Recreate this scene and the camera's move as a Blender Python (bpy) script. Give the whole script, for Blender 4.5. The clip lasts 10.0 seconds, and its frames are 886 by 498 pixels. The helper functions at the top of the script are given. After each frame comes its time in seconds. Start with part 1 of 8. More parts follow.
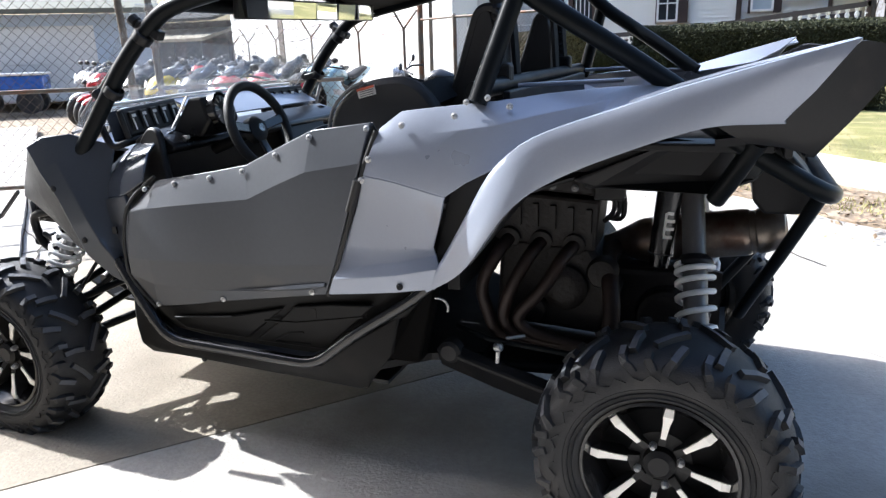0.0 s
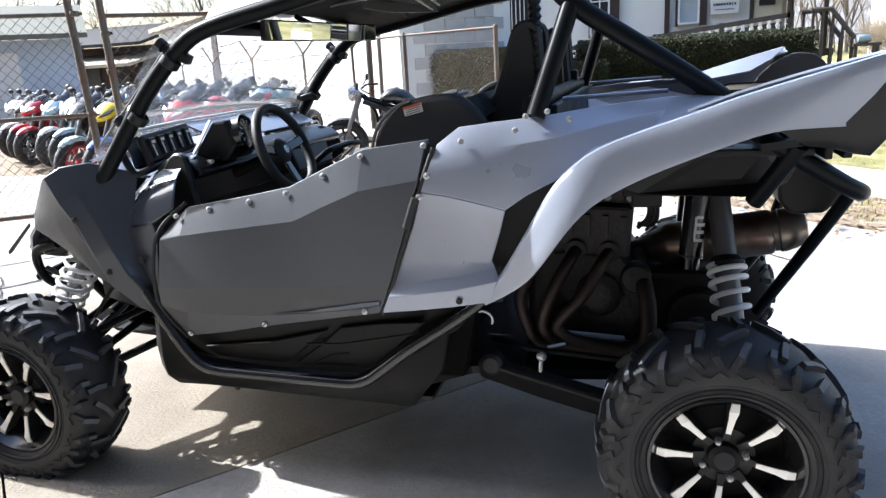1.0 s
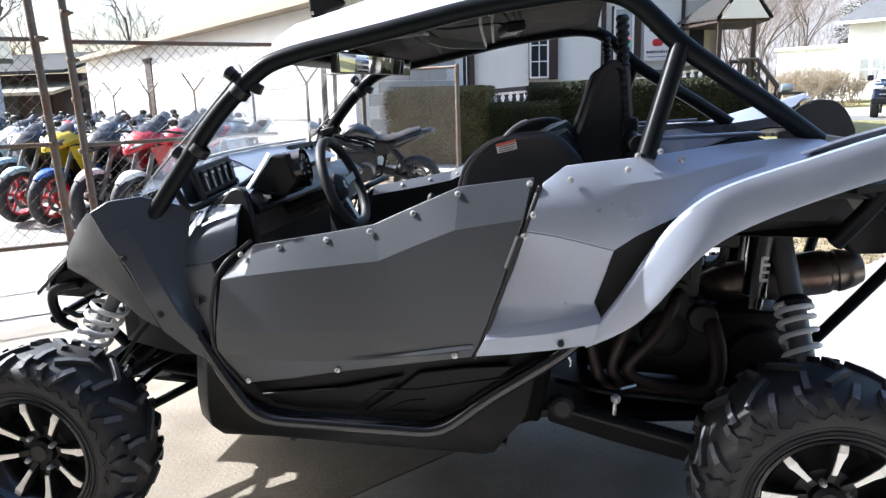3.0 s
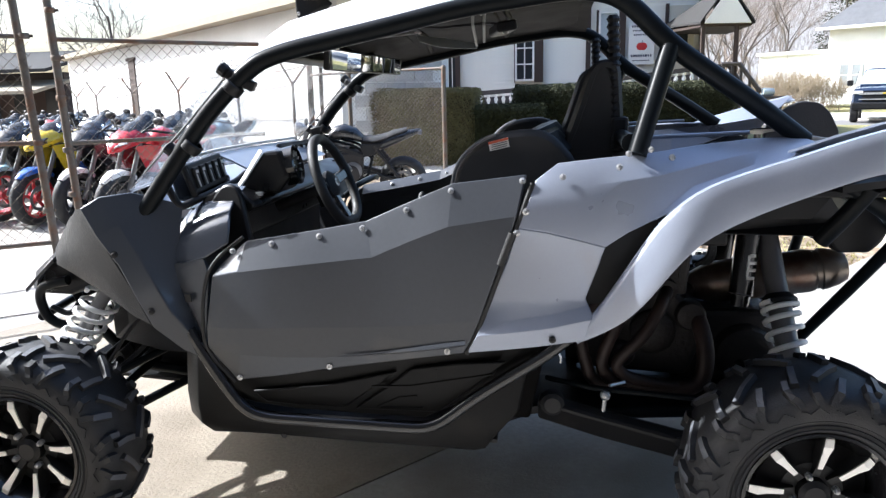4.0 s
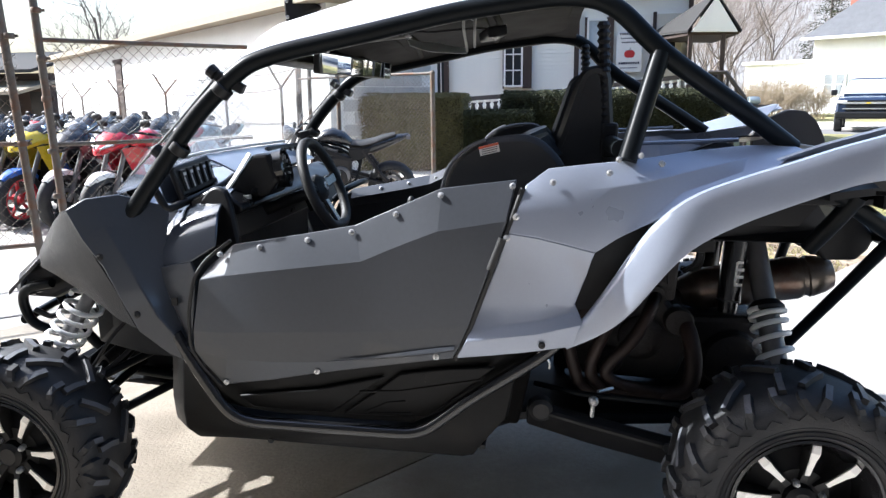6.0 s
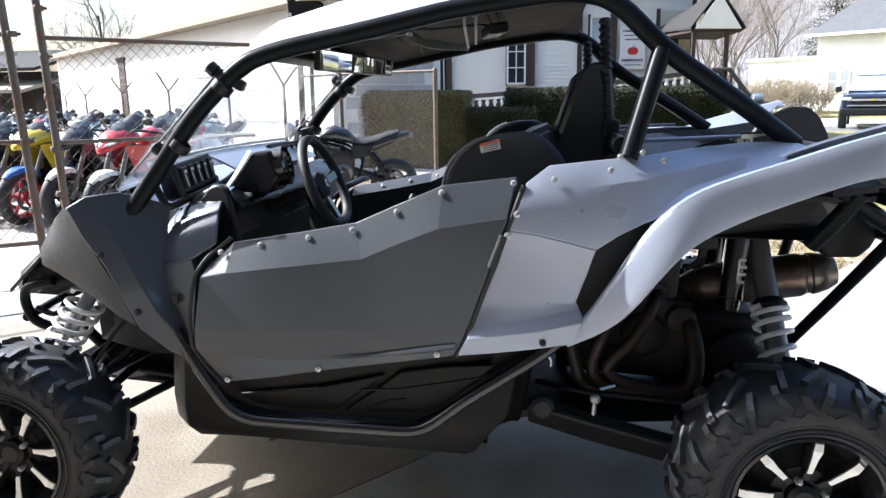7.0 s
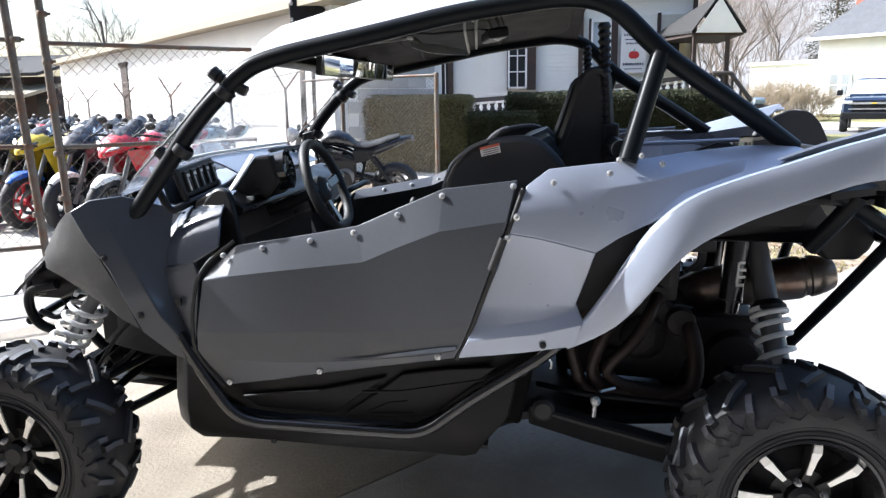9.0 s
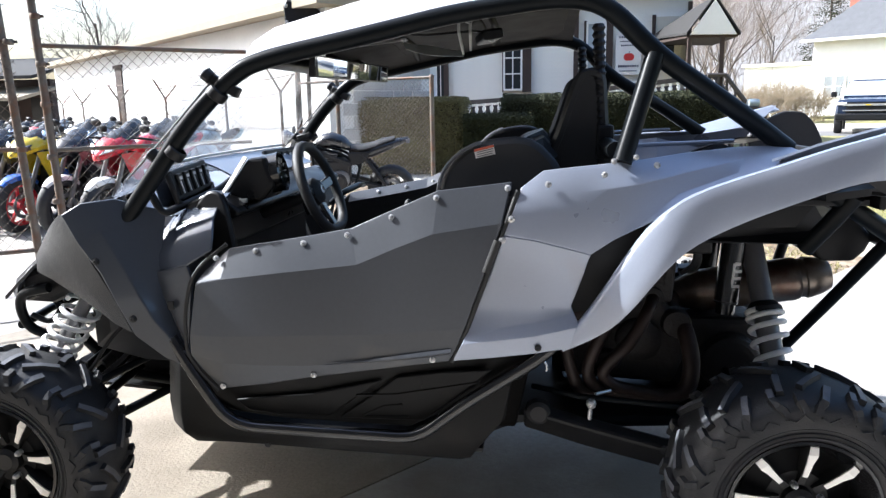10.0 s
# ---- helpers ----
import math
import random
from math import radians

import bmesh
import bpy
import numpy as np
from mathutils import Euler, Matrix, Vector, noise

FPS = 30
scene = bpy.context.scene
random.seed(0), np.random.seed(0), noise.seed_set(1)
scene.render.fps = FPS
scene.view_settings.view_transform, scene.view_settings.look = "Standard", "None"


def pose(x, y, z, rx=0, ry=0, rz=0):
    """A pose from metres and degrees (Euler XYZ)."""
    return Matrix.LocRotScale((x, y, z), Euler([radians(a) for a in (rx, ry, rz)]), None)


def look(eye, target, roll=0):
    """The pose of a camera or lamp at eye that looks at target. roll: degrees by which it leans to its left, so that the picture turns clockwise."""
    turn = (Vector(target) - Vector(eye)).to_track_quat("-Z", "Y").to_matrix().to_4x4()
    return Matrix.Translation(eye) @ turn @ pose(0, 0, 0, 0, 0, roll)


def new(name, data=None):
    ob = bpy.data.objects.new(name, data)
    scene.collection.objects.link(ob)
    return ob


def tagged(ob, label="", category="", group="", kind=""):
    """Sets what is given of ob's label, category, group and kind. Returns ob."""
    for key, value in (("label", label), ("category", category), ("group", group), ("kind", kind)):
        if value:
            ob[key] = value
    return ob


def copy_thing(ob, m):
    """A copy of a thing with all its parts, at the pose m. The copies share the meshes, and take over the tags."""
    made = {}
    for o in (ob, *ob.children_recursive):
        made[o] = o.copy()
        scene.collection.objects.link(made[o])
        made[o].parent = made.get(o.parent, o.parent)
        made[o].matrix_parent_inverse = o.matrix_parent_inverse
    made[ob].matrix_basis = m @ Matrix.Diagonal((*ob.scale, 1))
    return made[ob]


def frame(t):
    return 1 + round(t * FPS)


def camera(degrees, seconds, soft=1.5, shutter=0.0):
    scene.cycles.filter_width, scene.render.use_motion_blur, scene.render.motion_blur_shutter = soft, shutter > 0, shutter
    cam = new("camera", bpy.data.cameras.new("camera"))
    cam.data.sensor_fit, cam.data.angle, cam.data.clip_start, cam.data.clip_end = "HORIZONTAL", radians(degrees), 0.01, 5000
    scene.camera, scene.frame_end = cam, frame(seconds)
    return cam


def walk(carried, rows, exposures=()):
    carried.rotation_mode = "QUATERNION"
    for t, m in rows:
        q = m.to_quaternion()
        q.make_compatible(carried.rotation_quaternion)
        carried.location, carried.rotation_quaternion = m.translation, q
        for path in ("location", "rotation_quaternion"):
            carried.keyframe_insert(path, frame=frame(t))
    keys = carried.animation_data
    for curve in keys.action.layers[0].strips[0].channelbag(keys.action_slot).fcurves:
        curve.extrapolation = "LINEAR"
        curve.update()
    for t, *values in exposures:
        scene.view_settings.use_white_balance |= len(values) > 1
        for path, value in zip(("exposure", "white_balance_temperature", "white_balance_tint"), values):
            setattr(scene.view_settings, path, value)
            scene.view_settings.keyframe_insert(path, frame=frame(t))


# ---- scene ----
cam = camera(63.8, 10.0, soft=1.35)
PATH = [
    (0, (1.246, -2.422, 1.371), (0.537, -0.635, 0.823), -1.9),
    (0.5, (1.076, -2.504, 1.385), (0.54, -0.66, 0.825), -3.0),
    (1, (0.945, -2.543, 1.382), (0.401, -0.687, 0.872), -3.3),
    (1.5, (0.763, -2.533, 1.384), (0.211, -0.675, 0.894), -3.5),
    (2, (0.632, -2.53, 1.39), (0.127, -0.643, 0.963), -2.5),
    (2.5, (0.548, -2.542, 1.392), (0.122, -0.632, 0.98), -1.9),
    (2.7, (0.511, -2.556, 1.396), (0.13, -0.639, 0.979), -1.9),
    (3.8, (0.456, -2.595, 1.388), (0.15, -0.664, 0.969), -1.4),
    (4, (0.457, -2.593, 1.384), (0.16, -0.659, 0.969), -1.3),
    (4.5, (0.449, -2.593, 1.385), (0.193, -0.653, 0.976), -1.0),
    (5, (0.452, -2.592, 1.383), (0.188, -0.649, 0.985), -0.9),
    (5.5, (0.45, -2.584, 1.381), (0.178, -0.643, 0.98), -0.8),
    (5.7, (0.45, -2.587, 1.382), (0.188, -0.645, 0.981), -0.7),
    (6.8, (0.451, -2.587, 1.38), (0.187, -0.647, 0.973), -0.7),
    (7, (0.456, -2.581, 1.38), (0.185, -0.642, 0.972), -0.8),
    (7.5, (0.462, -2.582, 1.38), (0.198, -0.641, 0.974), -1.0),
    (8, (0.459, -2.587, 1.381), (0.19, -0.647, 0.977), -1.0),
    (8.5, (0.461, -2.594, 1.38), (0.186, -0.654, 0.981), -1.0),
    (9, (0.461, -2.595, 1.38), (0.185, -0.654, 0.983), -0.9),
    (9.5, (0.462, -2.591, 1.379), (0.192, -0.649, 0.987), -0.9),
    (10, (0.464, -2.584, 1.378), (0.199, -0.641, 0.987), -1.0),
]
walk(cam, [(t, look(eye, target, roll)) for t, eye, target, roll in PATH], exposures=((0.0, 1.43, 5400, 10), (10.0, 1.43, 5400, 10)))


# ---- world, sun ----
world = bpy.data.worlds.new("sky")
scene.world = world
world.use_nodes = True
wn = world.node_tree
sky = wn.nodes.new("ShaderNodeTexSky")
sky.sky_type = "NISHITA"
sky.sun_disc = False
SUN_EL, SUN_AZ = 39.5, 5.5   # elevation; degrees by which the sun stands off the car's nose, towards its far side
sky.sun_elevation = radians(SUN_EL)
sky.sun_rotation = radians(270 + SUN_AZ)
sky.air_density, sky.dust_density, sky.ozone_density = 1.3, 5.0, 1.0
wn.links.new(sky.outputs[0], wn.nodes["Background"].inputs[0])
wn.nodes["Background"].inputs[1].default_value = 0.128
sun = new("sun", bpy.data.lights.new("sun", "SUN"))
sun.data.energy, sun.data.angle, sun.data.color = 5.0, radians(0.55), (1.0, 0.91, 0.78)
_a, _e = radians(SUN_AZ), radians(SUN_EL)
sun.matrix_world = look((-40 * math.cos(_a) * math.cos(_e), 40 * math.sin(_a) * math.cos(_e), 40 * math.sin(_e)), (0, 0, 0))


# ---- materials ----
def surface(name, colour, rough=0.5, metal=0.0, vary=0.12, scale=6.0, fine=120.0, bump=0.0, bump_scale=300.0, dirt=None, dirt_at=0.62, coat=0.0, island=0.0, dirt_scale=2.5, spec=0.5):
    """A base colour with variation at two scales, an optional stain colour, and fine relief."""
    m = bpy.data.materials.new(name)
    m.use_nodes = True
    nt = m.node_tree
    b = nt.nodes["Principled BSDF"]
    tc = nt.nodes.new("ShaderNodeTexCoord")

    def tex(sc, detail):
        n = nt.nodes.new("ShaderNodeTexNoise")
        n.inputs["Scale"].default_value, n.inputs["Detail"].default_value = sc, detail
        nt.links.new(tc.outputs["Object"], n.inputs["Vector"])
        return n

    def math_node(op, a, c):
        n = nt.nodes.new("ShaderNodeMath")
        n.operation = op
        for i, v in enumerate((a, c)):
            if isinstance(v, (int, float)):
                n.inputs[i].default_value = v
            else:
                nt.links.new(v, n.inputs[i])
        return n.outputs[0]

    big, small = tex(scale, 4), tex(fine, 3)
    mixed = math_node("ADD", math_node("MULTIPLY", big.outputs[0], 0.65), math_node("MULTIPLY", small.outputs[0], 0.35))
    value = math_node("ADD", math_node("MULTIPLY", math_node("SUBTRACT", mixed, 0.5), 4 * vary), 1.0)
    if island:
        info = nt.nodes.new("ShaderNodeObjectInfo")
        geo = nt.nodes.new("ShaderNodeNewGeometry")
        r = math_node("ADD", math_node("MULTIPLY", info.outputs["Random"], island), math_node("MULTIPLY", geo.outputs["Random Per Island"], island))
        value = math_node("MULTIPLY", value, math_node("ADD", math_node("SUBTRACT", r, island), 1.0))
    rgb = nt.nodes.new("ShaderNodeMix")
    rgb.data_type, rgb.blend_type = "RGBA", "MULTIPLY"
    rgb.inputs["Factor"].default_value = 1.0
    rgb.inputs["A"].default_value = (*colour, 1)
    comb = nt.nodes.new("ShaderNodeCombineColor")
    for i in range(3):
        nt.links.new(value, comb.inputs[i])
    nt.links.new(comb.outputs[0], rgb.inputs["B"])
    out = rgb.outputs["Result"]
    if dirt:
        st = tex(dirt_scale, 6)
        ramp = nt.nodes.new("ShaderNodeMapRange")
        ramp.inputs["From Min"].default_value, ramp.inputs["From Max"].default_value = dirt_at - 0.08, dirt_at + 0.1
        nt.links.new(st.outputs[0], ramp.inputs["Value"])
        mx = nt.nodes.new("ShaderNodeMix")
        mx.data_type = "RGBA"
        nt.links.new(ramp.outputs[0], mx.inputs["Factor"])
        nt.links.new(out, mx.inputs["A"])
        mx.inputs["B"].default_value = (*dirt, 1)
        out = mx.outputs["Result"]
    nt.links.new(out, b.inputs["Base Color"])
    b.inputs["Metallic"].default_value = metal
    b.inputs["Specular IOR Level"].default_value = spec
    rr = math_node("ADD", math_node("MULTIPLY", math_node("SUBTRACT", big.outputs[0], 0.5), 0.25), rough)
    nt.links.new(rr, b.inputs["Roughness"])
    if coat:
        b.inputs["Coat Weight"].default_value, b.inputs["Coat Roughness"].default_value = coat, 0.08
    if bump:
        bt = tex(bump_scale, 3)
        bn = nt.nodes.new("ShaderNodeBump")
        bn.inputs["Strength"].default_value, bn.inputs["Distance"].default_value = 1.0, bump
        nt.links.new(bt.outputs[0], bn.inputs["Height"])
        nt.links.new(bn.outputs[0], b.inputs["Normal"])
    return m


def glass(name, colour, rough=0.02, weight=1.0, film=0.0):
    """A thin clear sheet: mostly see-through, with a sharp gloss and a little dust."""
    m = bpy.data.materials.new(name)
    m.use_nodes = True
    nt = m.node_tree
    nt.nodes.remove(nt.nodes["Principled BSDF"])
    tr, gl, df = (nt.nodes.new("ShaderNodeBsdf" + k) for k in ("Transparent", "Glossy", "Diffuse"))
    tr.inputs[0].default_value = (*colour, 1)
    gl.inputs["Roughness"].default_value = rough
    df.inputs[0].default_value = (0.8, 0.8, 0.8, 1)
    lw = nt.nodes.new("ShaderNodeLayerWeight")
    pw = nt.nodes.new("ShaderNodeMath")
    pw.operation = "POWER"
    pw.inputs[1].default_value = 4.0
    nt.links.new(lw.outputs["Facing"], pw.inputs[0])
    fr = nt.nodes.new("ShaderNodeMapRange")
    fr.inputs["To Min"].default_value, fr.inputs["To Max"].default_value = 0.03, 0.7
    nt.links.new(pw.outputs[0], fr.inputs["Value"])
    a, c = nt.nodes.new("ShaderNodeMixShader"), nt.nodes.new("ShaderNodeMixShader")
    nt.links.new(fr.outputs[0], a.inputs[0])
    nt.links.new(tr.outputs[0], a.inputs[1])
    nt.links.new(gl.outputs[0], a.inputs[2])
    c.inputs[0].default_value = film
    nt.links.new(a.outputs[0], c.inputs[1])
    nt.links.new(df.outputs[0], c.inputs[2])
    nt.links.new(c.outputs[0], nt.nodes["Material Output"].inputs[0])
    return m


SILVER = surface("silver_paint", (0.325, 0.355, 0.43), 0.32, 0.35, 0.05, 5, 150, coat=0.35, dirt=(0.31, 0.305, 0.31), dirt_at=0.7)
CHARCOAL = surface("charcoal_panel", (0.068, 0.073, 0.084), 0.34, 0.35, 0.10, 3, 90, dirt=(0.105, 0.103, 0.10), dirt_at=0.66, bump=0.0003, bump_scale=40)
FENDER_GREY = surface("fender_grey_plastic", (0.042, 0.048, 0.060), 0.34, 0.0, 0.10, 5, 120, dirt=(0.065, 0.067, 0.072), dirt_at=0.68, coat=0.4)
TEXTURED = surface("grained_black_plastic", (0.024, 0.025, 0.028), 0.48, 0.0, 0.25, 30, 500, bump=0.0022, bump_scale=330)
BLACK = surface("satin_black_plastic", (0.0125, 0.0125, 0.0135), 0.45, 0.0, 0.2, 8, 200, dirt=(0.03, 0.027, 0.025), dirt_at=0.68, dirt_scale=7, spec=0.3)
ROCKER = surface("dusty_black_plastic", (0.007, 0.007, 0.007), 0.46, 0.0, 0.25, 5, 160, dirt=(0.015, 0.0135, 0.012), dirt_at=0.62, dirt_scale=4, bump=0.0004, bump_scale=300, spec=0.16)
TUBE = surface("black_powder_coat", (0.007, 0.0085, 0.010), 0.34, 0.0, 0.12, 10, 250, spec=0.11)
FABRIC = surface("black_vinyl", (0.017, 0.017, 0.018), 0.55, 0.0, 0.2, 12, 400, bump=0.0008, bump_scale=500)
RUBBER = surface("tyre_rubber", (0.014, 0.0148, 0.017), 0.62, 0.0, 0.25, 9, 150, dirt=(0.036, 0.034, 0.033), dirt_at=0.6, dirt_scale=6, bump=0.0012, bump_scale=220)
# Lug tops: scuffed rubber, with sky sheen also put into the colour.
LUG_SCUFF_SHEEN = surface("scuffed_sheen_tread_rubber", (0.085, 0.090, 0.104), 0.6, 0.0, 0.3, 12, 150, dirt=(0.10, 0.093, 0.085), dirt_at=0.6, dirt_scale=9, bump=0.001, bump_scale=260)
COWL = surface("glossy_grey_cowl", (0.075, 0.085, 0.105), 0.14, 0.3, 0.08, 6, 100, coat=0.8)
DASH = surface("semi_gloss_black_plastic", (0.008, 0.008, 0.009), 0.32, 0.0, 0.15, 8, 200, spec=0.4)
RIM_BLACK = surface("gloss_black_alloy", (0.010, 0.010, 0.011), 0.22, 0.0, 0.15, 12, 200, coat=0.5)
MACHINED = surface("machined_alloy", (0.86, 0.84, 0.80), 0.34, 0.55, 0.06, 20, 300)
CHROME = surface("zinc_plated_steel", (0.55, 0.55, 0.55), 0.28, 0.55, 0.1, 40, 300)
WHITE_COIL = surface("white_spring_coating", (0.90, 0.90, 0.90), 0.35, 0.0, 0.04, 20, 200, dirt=(0.5, 0.47, 0.43), dirt_at=0.72, dirt_scale=14)
ALLOY = surface("grey_anodised_alloy", (0.16, 0.16, 0.165), 0.42, 0.6, 0.15, 10, 150)
ENGINE = surface("oily_engine_casting", (0.018, 0.0155, 0.015), 0.55, 0.2, 0.35, 18, 140, bump=0.003, bump_scale=60)
HEADER = surface("heat_browned_steel", (0.022, 0.014, 0.012), 0.5, 0.4, 0.35, 9, 90, dirt=(0.040, 0.026, 0.022), dirt_at=0.6, dirt_scale=12)
MUFFLER = surface("brushed_muffler_steel", (0.27, 0.23, 0.19), 0.34, 0.85, 0.25, 7, 120, dirt=(0.16, 0.10, 0.075), dirt_at=0.56, dirt_scale=9)
LABEL_WHITE = surface("label_white", (0.75, 0.74, 0.72), 0.5, 0, 0.04)
LABEL_RED = surface("label_red", (0.55, 0.12, 0.06), 0.5, 0, 0.04)
ROOF_WHITE = surface("pale_roof_plastic", (0.66, 0.67, 0.69), 0.38, 0.0, 0.05, 4, 100, coat=0.2)
MIRROR = surface("mirror_silver", (0.86, 0.86, 0.85), 0.03, 1.0, 0.01)
CLEAR = glass("clear_polycarbonate", (0.95, 0.96, 0.97), 0.03, film=0.08)
LENS = glass("clear_lens", (0.9, 0.9, 0.9), 0.03, film=0.05)
CONCRETE = surface("weathered_concrete", (0.375, 0.352, 0.318), 0.85, 0.0, 0.30, 1.1, 45, dirt=(0.27, 0.245, 0.212), dirt_at=0.58, dirt_scale=1.7, bump=0.004, bump_scale=90, island=0.05)
CONCRETE_OLD = surface("tan_stained_concrete", (0.27, 0.234, 0.182), 0.85, 0.0, 0.36, 1.3, 60, dirt=(0.185, 0.156, 0.118), dirt_at=0.56, dirt_scale=2.2, bump=0.004, bump_scale=90, island=0.05)
CRACK = surface("crack_dirt", (0.06, 0.05, 0.04), 0.95, 0, 0.3, 8, 60)
DIRT = surface("leaf_litter_soil", (0.20, 0.15, 0.10), 0.95, 0, 0.5, 5, 40, dirt=(0.34, 0.28, 0.2), dirt_at=0.55, dirt_scale=9, bump=0.02, bump_scale=25)
GRASS = surface("dry_lawn", (0.20, 0.19, 0.065), 0.95, 0, 0.35, 1.5, 30, dirt=(0.33, 0.28, 0.13), dirt_at=0.55, dirt_scale=3, bump=0.03, bump_scale=30)
STREET_SHADOW_GREY = surface("shadow_grey_street", (0.16, 0.155, 0.15), 0.9, 0, 0.2, 2, 60)
KERB = surface("pale_kerb_concrete", (0.52, 0.49, 0.43), 0.85, 0, 0.12, 3, 50, bump=0.003, bump_scale=60)
STEEL_FENCE = surface("galvanised_rusty_pipe", (0.145, 0.125, 0.105), 0.6, 0.35, 0.3, 8, 60, dirt=(0.16, 0.085, 0.05), dirt_at=0.55, dirt_scale=6)
WIRE = surface("galvanised_wire", (0.17, 0.145, 0.115), 0.5, 0.5, 0.2, 6, 60)
RUSTY_WIRE = surface("rusty_wire", (0.10, 0.082, 0.065), 0.7, 0.3, 0.25, 6, 60)
SIDING = surface("white_vinyl_siding", (0.84, 0.82, 0.75), 0.55, 0, 0.06, 1.2, 40)
BLOCK_WHITE = surface("white_painted_block", (0.80, 0.80, 0.78), 0.7, 0, 0.06, 1.5, 25, bump=0.004, bump_scale=20)
TRIM_TAN = surface("tan_trim_paint", (0.30, 0.26, 0.19), 0.7, 0, 0.12)
SHED_ROOF = surface("faded_green_tan_roof", (0.13, 0.13, 0.10), 0.8, 0, 0.15, 2, 30)
SHED_BLUE = surface("faded_blue_grey_siding", (0.52, 0.60, 0.70), 0.65, 0, 0.1, 1.0, 30)
SHINGLE = surface("dark_shingles", (0.024, 0.023, 0.022), 0.9, 0, 0.3, 4, 40, island=0.15)
ROOF_GREY = surface("grey_shingles", (0.105, 0.108, 0.118), 0.9, 0, 0.2, 3, 30)
BROWN = surface("brown_boards", (0.045, 0.030, 0.024), 0.8, 0, 0.25, 4, 40)
RAIL_DARK = surface("dark_stained_rail", (0.05, 0.042, 0.04), 0.6, 0, 0.2, 5, 60)
WHITE_PAINT = surface("white_gloss_paint", (0.78, 0.77, 0.74), 0.5, 0, 0.06)
WINDOW_DARK = surface("dark_window_glass", (0.03, 0.033, 0.036), 0.08, 0.0, 0.2, 1.5, 10)
# Leaf colours carry the light: dark copy for shaded hedges, light one for sunlit.
HEDGE_SHADE_EVERGREEN = surface("shaded_hedge_evergreen_leaves", (0.034, 0.037, 0.016), 0.7, 0, 0.3, 3, 40, island=0.32, spec=0.15)
HEDGE_SUNLIT = surface("sunlit_hedge_leaves", (0.170, 0.152, 0.070), 0.7, 0, 0.3, 3, 40, island=0.32, spec=0.15)
# Near-black core colour stands for the shade deep inside a hedge.
HEDGE_INNER_SHADE = surface("hedge_inner_shade", (0.022, 0.022, 0.012), 0.9, 0, 0.4, 8, 40)
BARK = surface("grey_bark", (0.13, 0.105, 0.09), 0.9, 0, 0.3, 6, 40)
TWIG = surface("pale_brown_twigs", (0.25, 0.205, 0.17), 0.9, 0, 0.25, 6, 40)
SIGN_RED = surface("sign_red", (0.5, 0.03, 0.03), 0.5, 0, 0.05)
INK = surface("dark_ink", (0.03, 0.03, 0.06), 0.6, 0, 0.1)
NAVY = surface("dark_blue_car_paint", (0.026, 0.040, 0.080), 0.25, 0.2, 0.08, 2, 60, coat=0.5)


# ---- mesh helpers ----
def part(name, bm, material, parent=None, label="", smooth=0.0, bevel=0.0):
    """Link a bmesh as one mesh object under a thing or a part. smooth: degrees up to which edges shade round."""
    bmesh.ops.recalc_face_normals(bm, faces=bm.faces[:])
    me = bpy.data.meshes.new(name)
    if smooth:
        for f in bm.faces:
            f.smooth = True
        for e in bm.edges:
            if len(e.link_faces) == 2 and e.calc_face_angle(0) > radians(smooth):
                e.smooth = False
    bm.to_mesh(me)
    bm.free()
    me.materials.append(material)
    ob = new(name, me)
    ob.parent = parent
    if label:
        ob["label"] = label
    if bevel:
        md = ob.modifiers.new("edge", "BEVEL")
        md.width, md.segments, md.limit_method, md.angle_limit = bevel, 2, "ANGLE", radians(28)
    return ob


def thing(name, label, category, group="", kind="", at=(0, 0, 0)):
    ob = new(name)
    ob.empty_display_size = 0.1
    ob.location = at
    return tagged(ob, label, category, group, kind)


def block(bm, centre, size, turn=None):
    m = Matrix.Translation(centre) @ (turn.to_4x4() if turn else Matrix()) @ Matrix.Diagonal((*size, 1))
    return bmesh.ops.create_cube(bm, size=1.0, matrix=m)["verts"]


def span(bm, a, c, u, v, up=(0, 0, 1)):
    """A bar of section u x v from a to c."""
    a, c = Vector(a), Vector(c)
    d = c - a
    z = d.normalized()
    x = Vector(up).cross(z)
    x = x.normalized() if x.length > 1e-4 else Vector((1, 0, 0))
    y = z.cross(x)
    m = Matrix((x, y, z)).transposed()
    return block(bm, (a + c) / 2, (u, v, d.length), m)


def soften(points, reach=0.05, steps=4, closed=False):
    """Round the corners of a line of points."""
    ps = [Vector(p) for p in points]
    out = [] if closed else [ps[0]]
    n = len(ps)
    for i in range(0 if closed else 1, n if closed else n - 1):
        p, a, c = ps[i], ps[i - 1], ps[(i + 1) % n]
        da, dc = (a - p), (c - p)
        s = p + da.normalized() * min(reach, da.length * 0.45)
        e = p + dc.normalized() * min(reach, dc.length * 0.45)
        for k in range(steps + 1):
            t = k / steps
            out.append(s * (1 - t) ** 2 + p * (2 * t * (1 - t)) + e * t * t)
    if not closed:
        out.append(ps[-1])
    return out


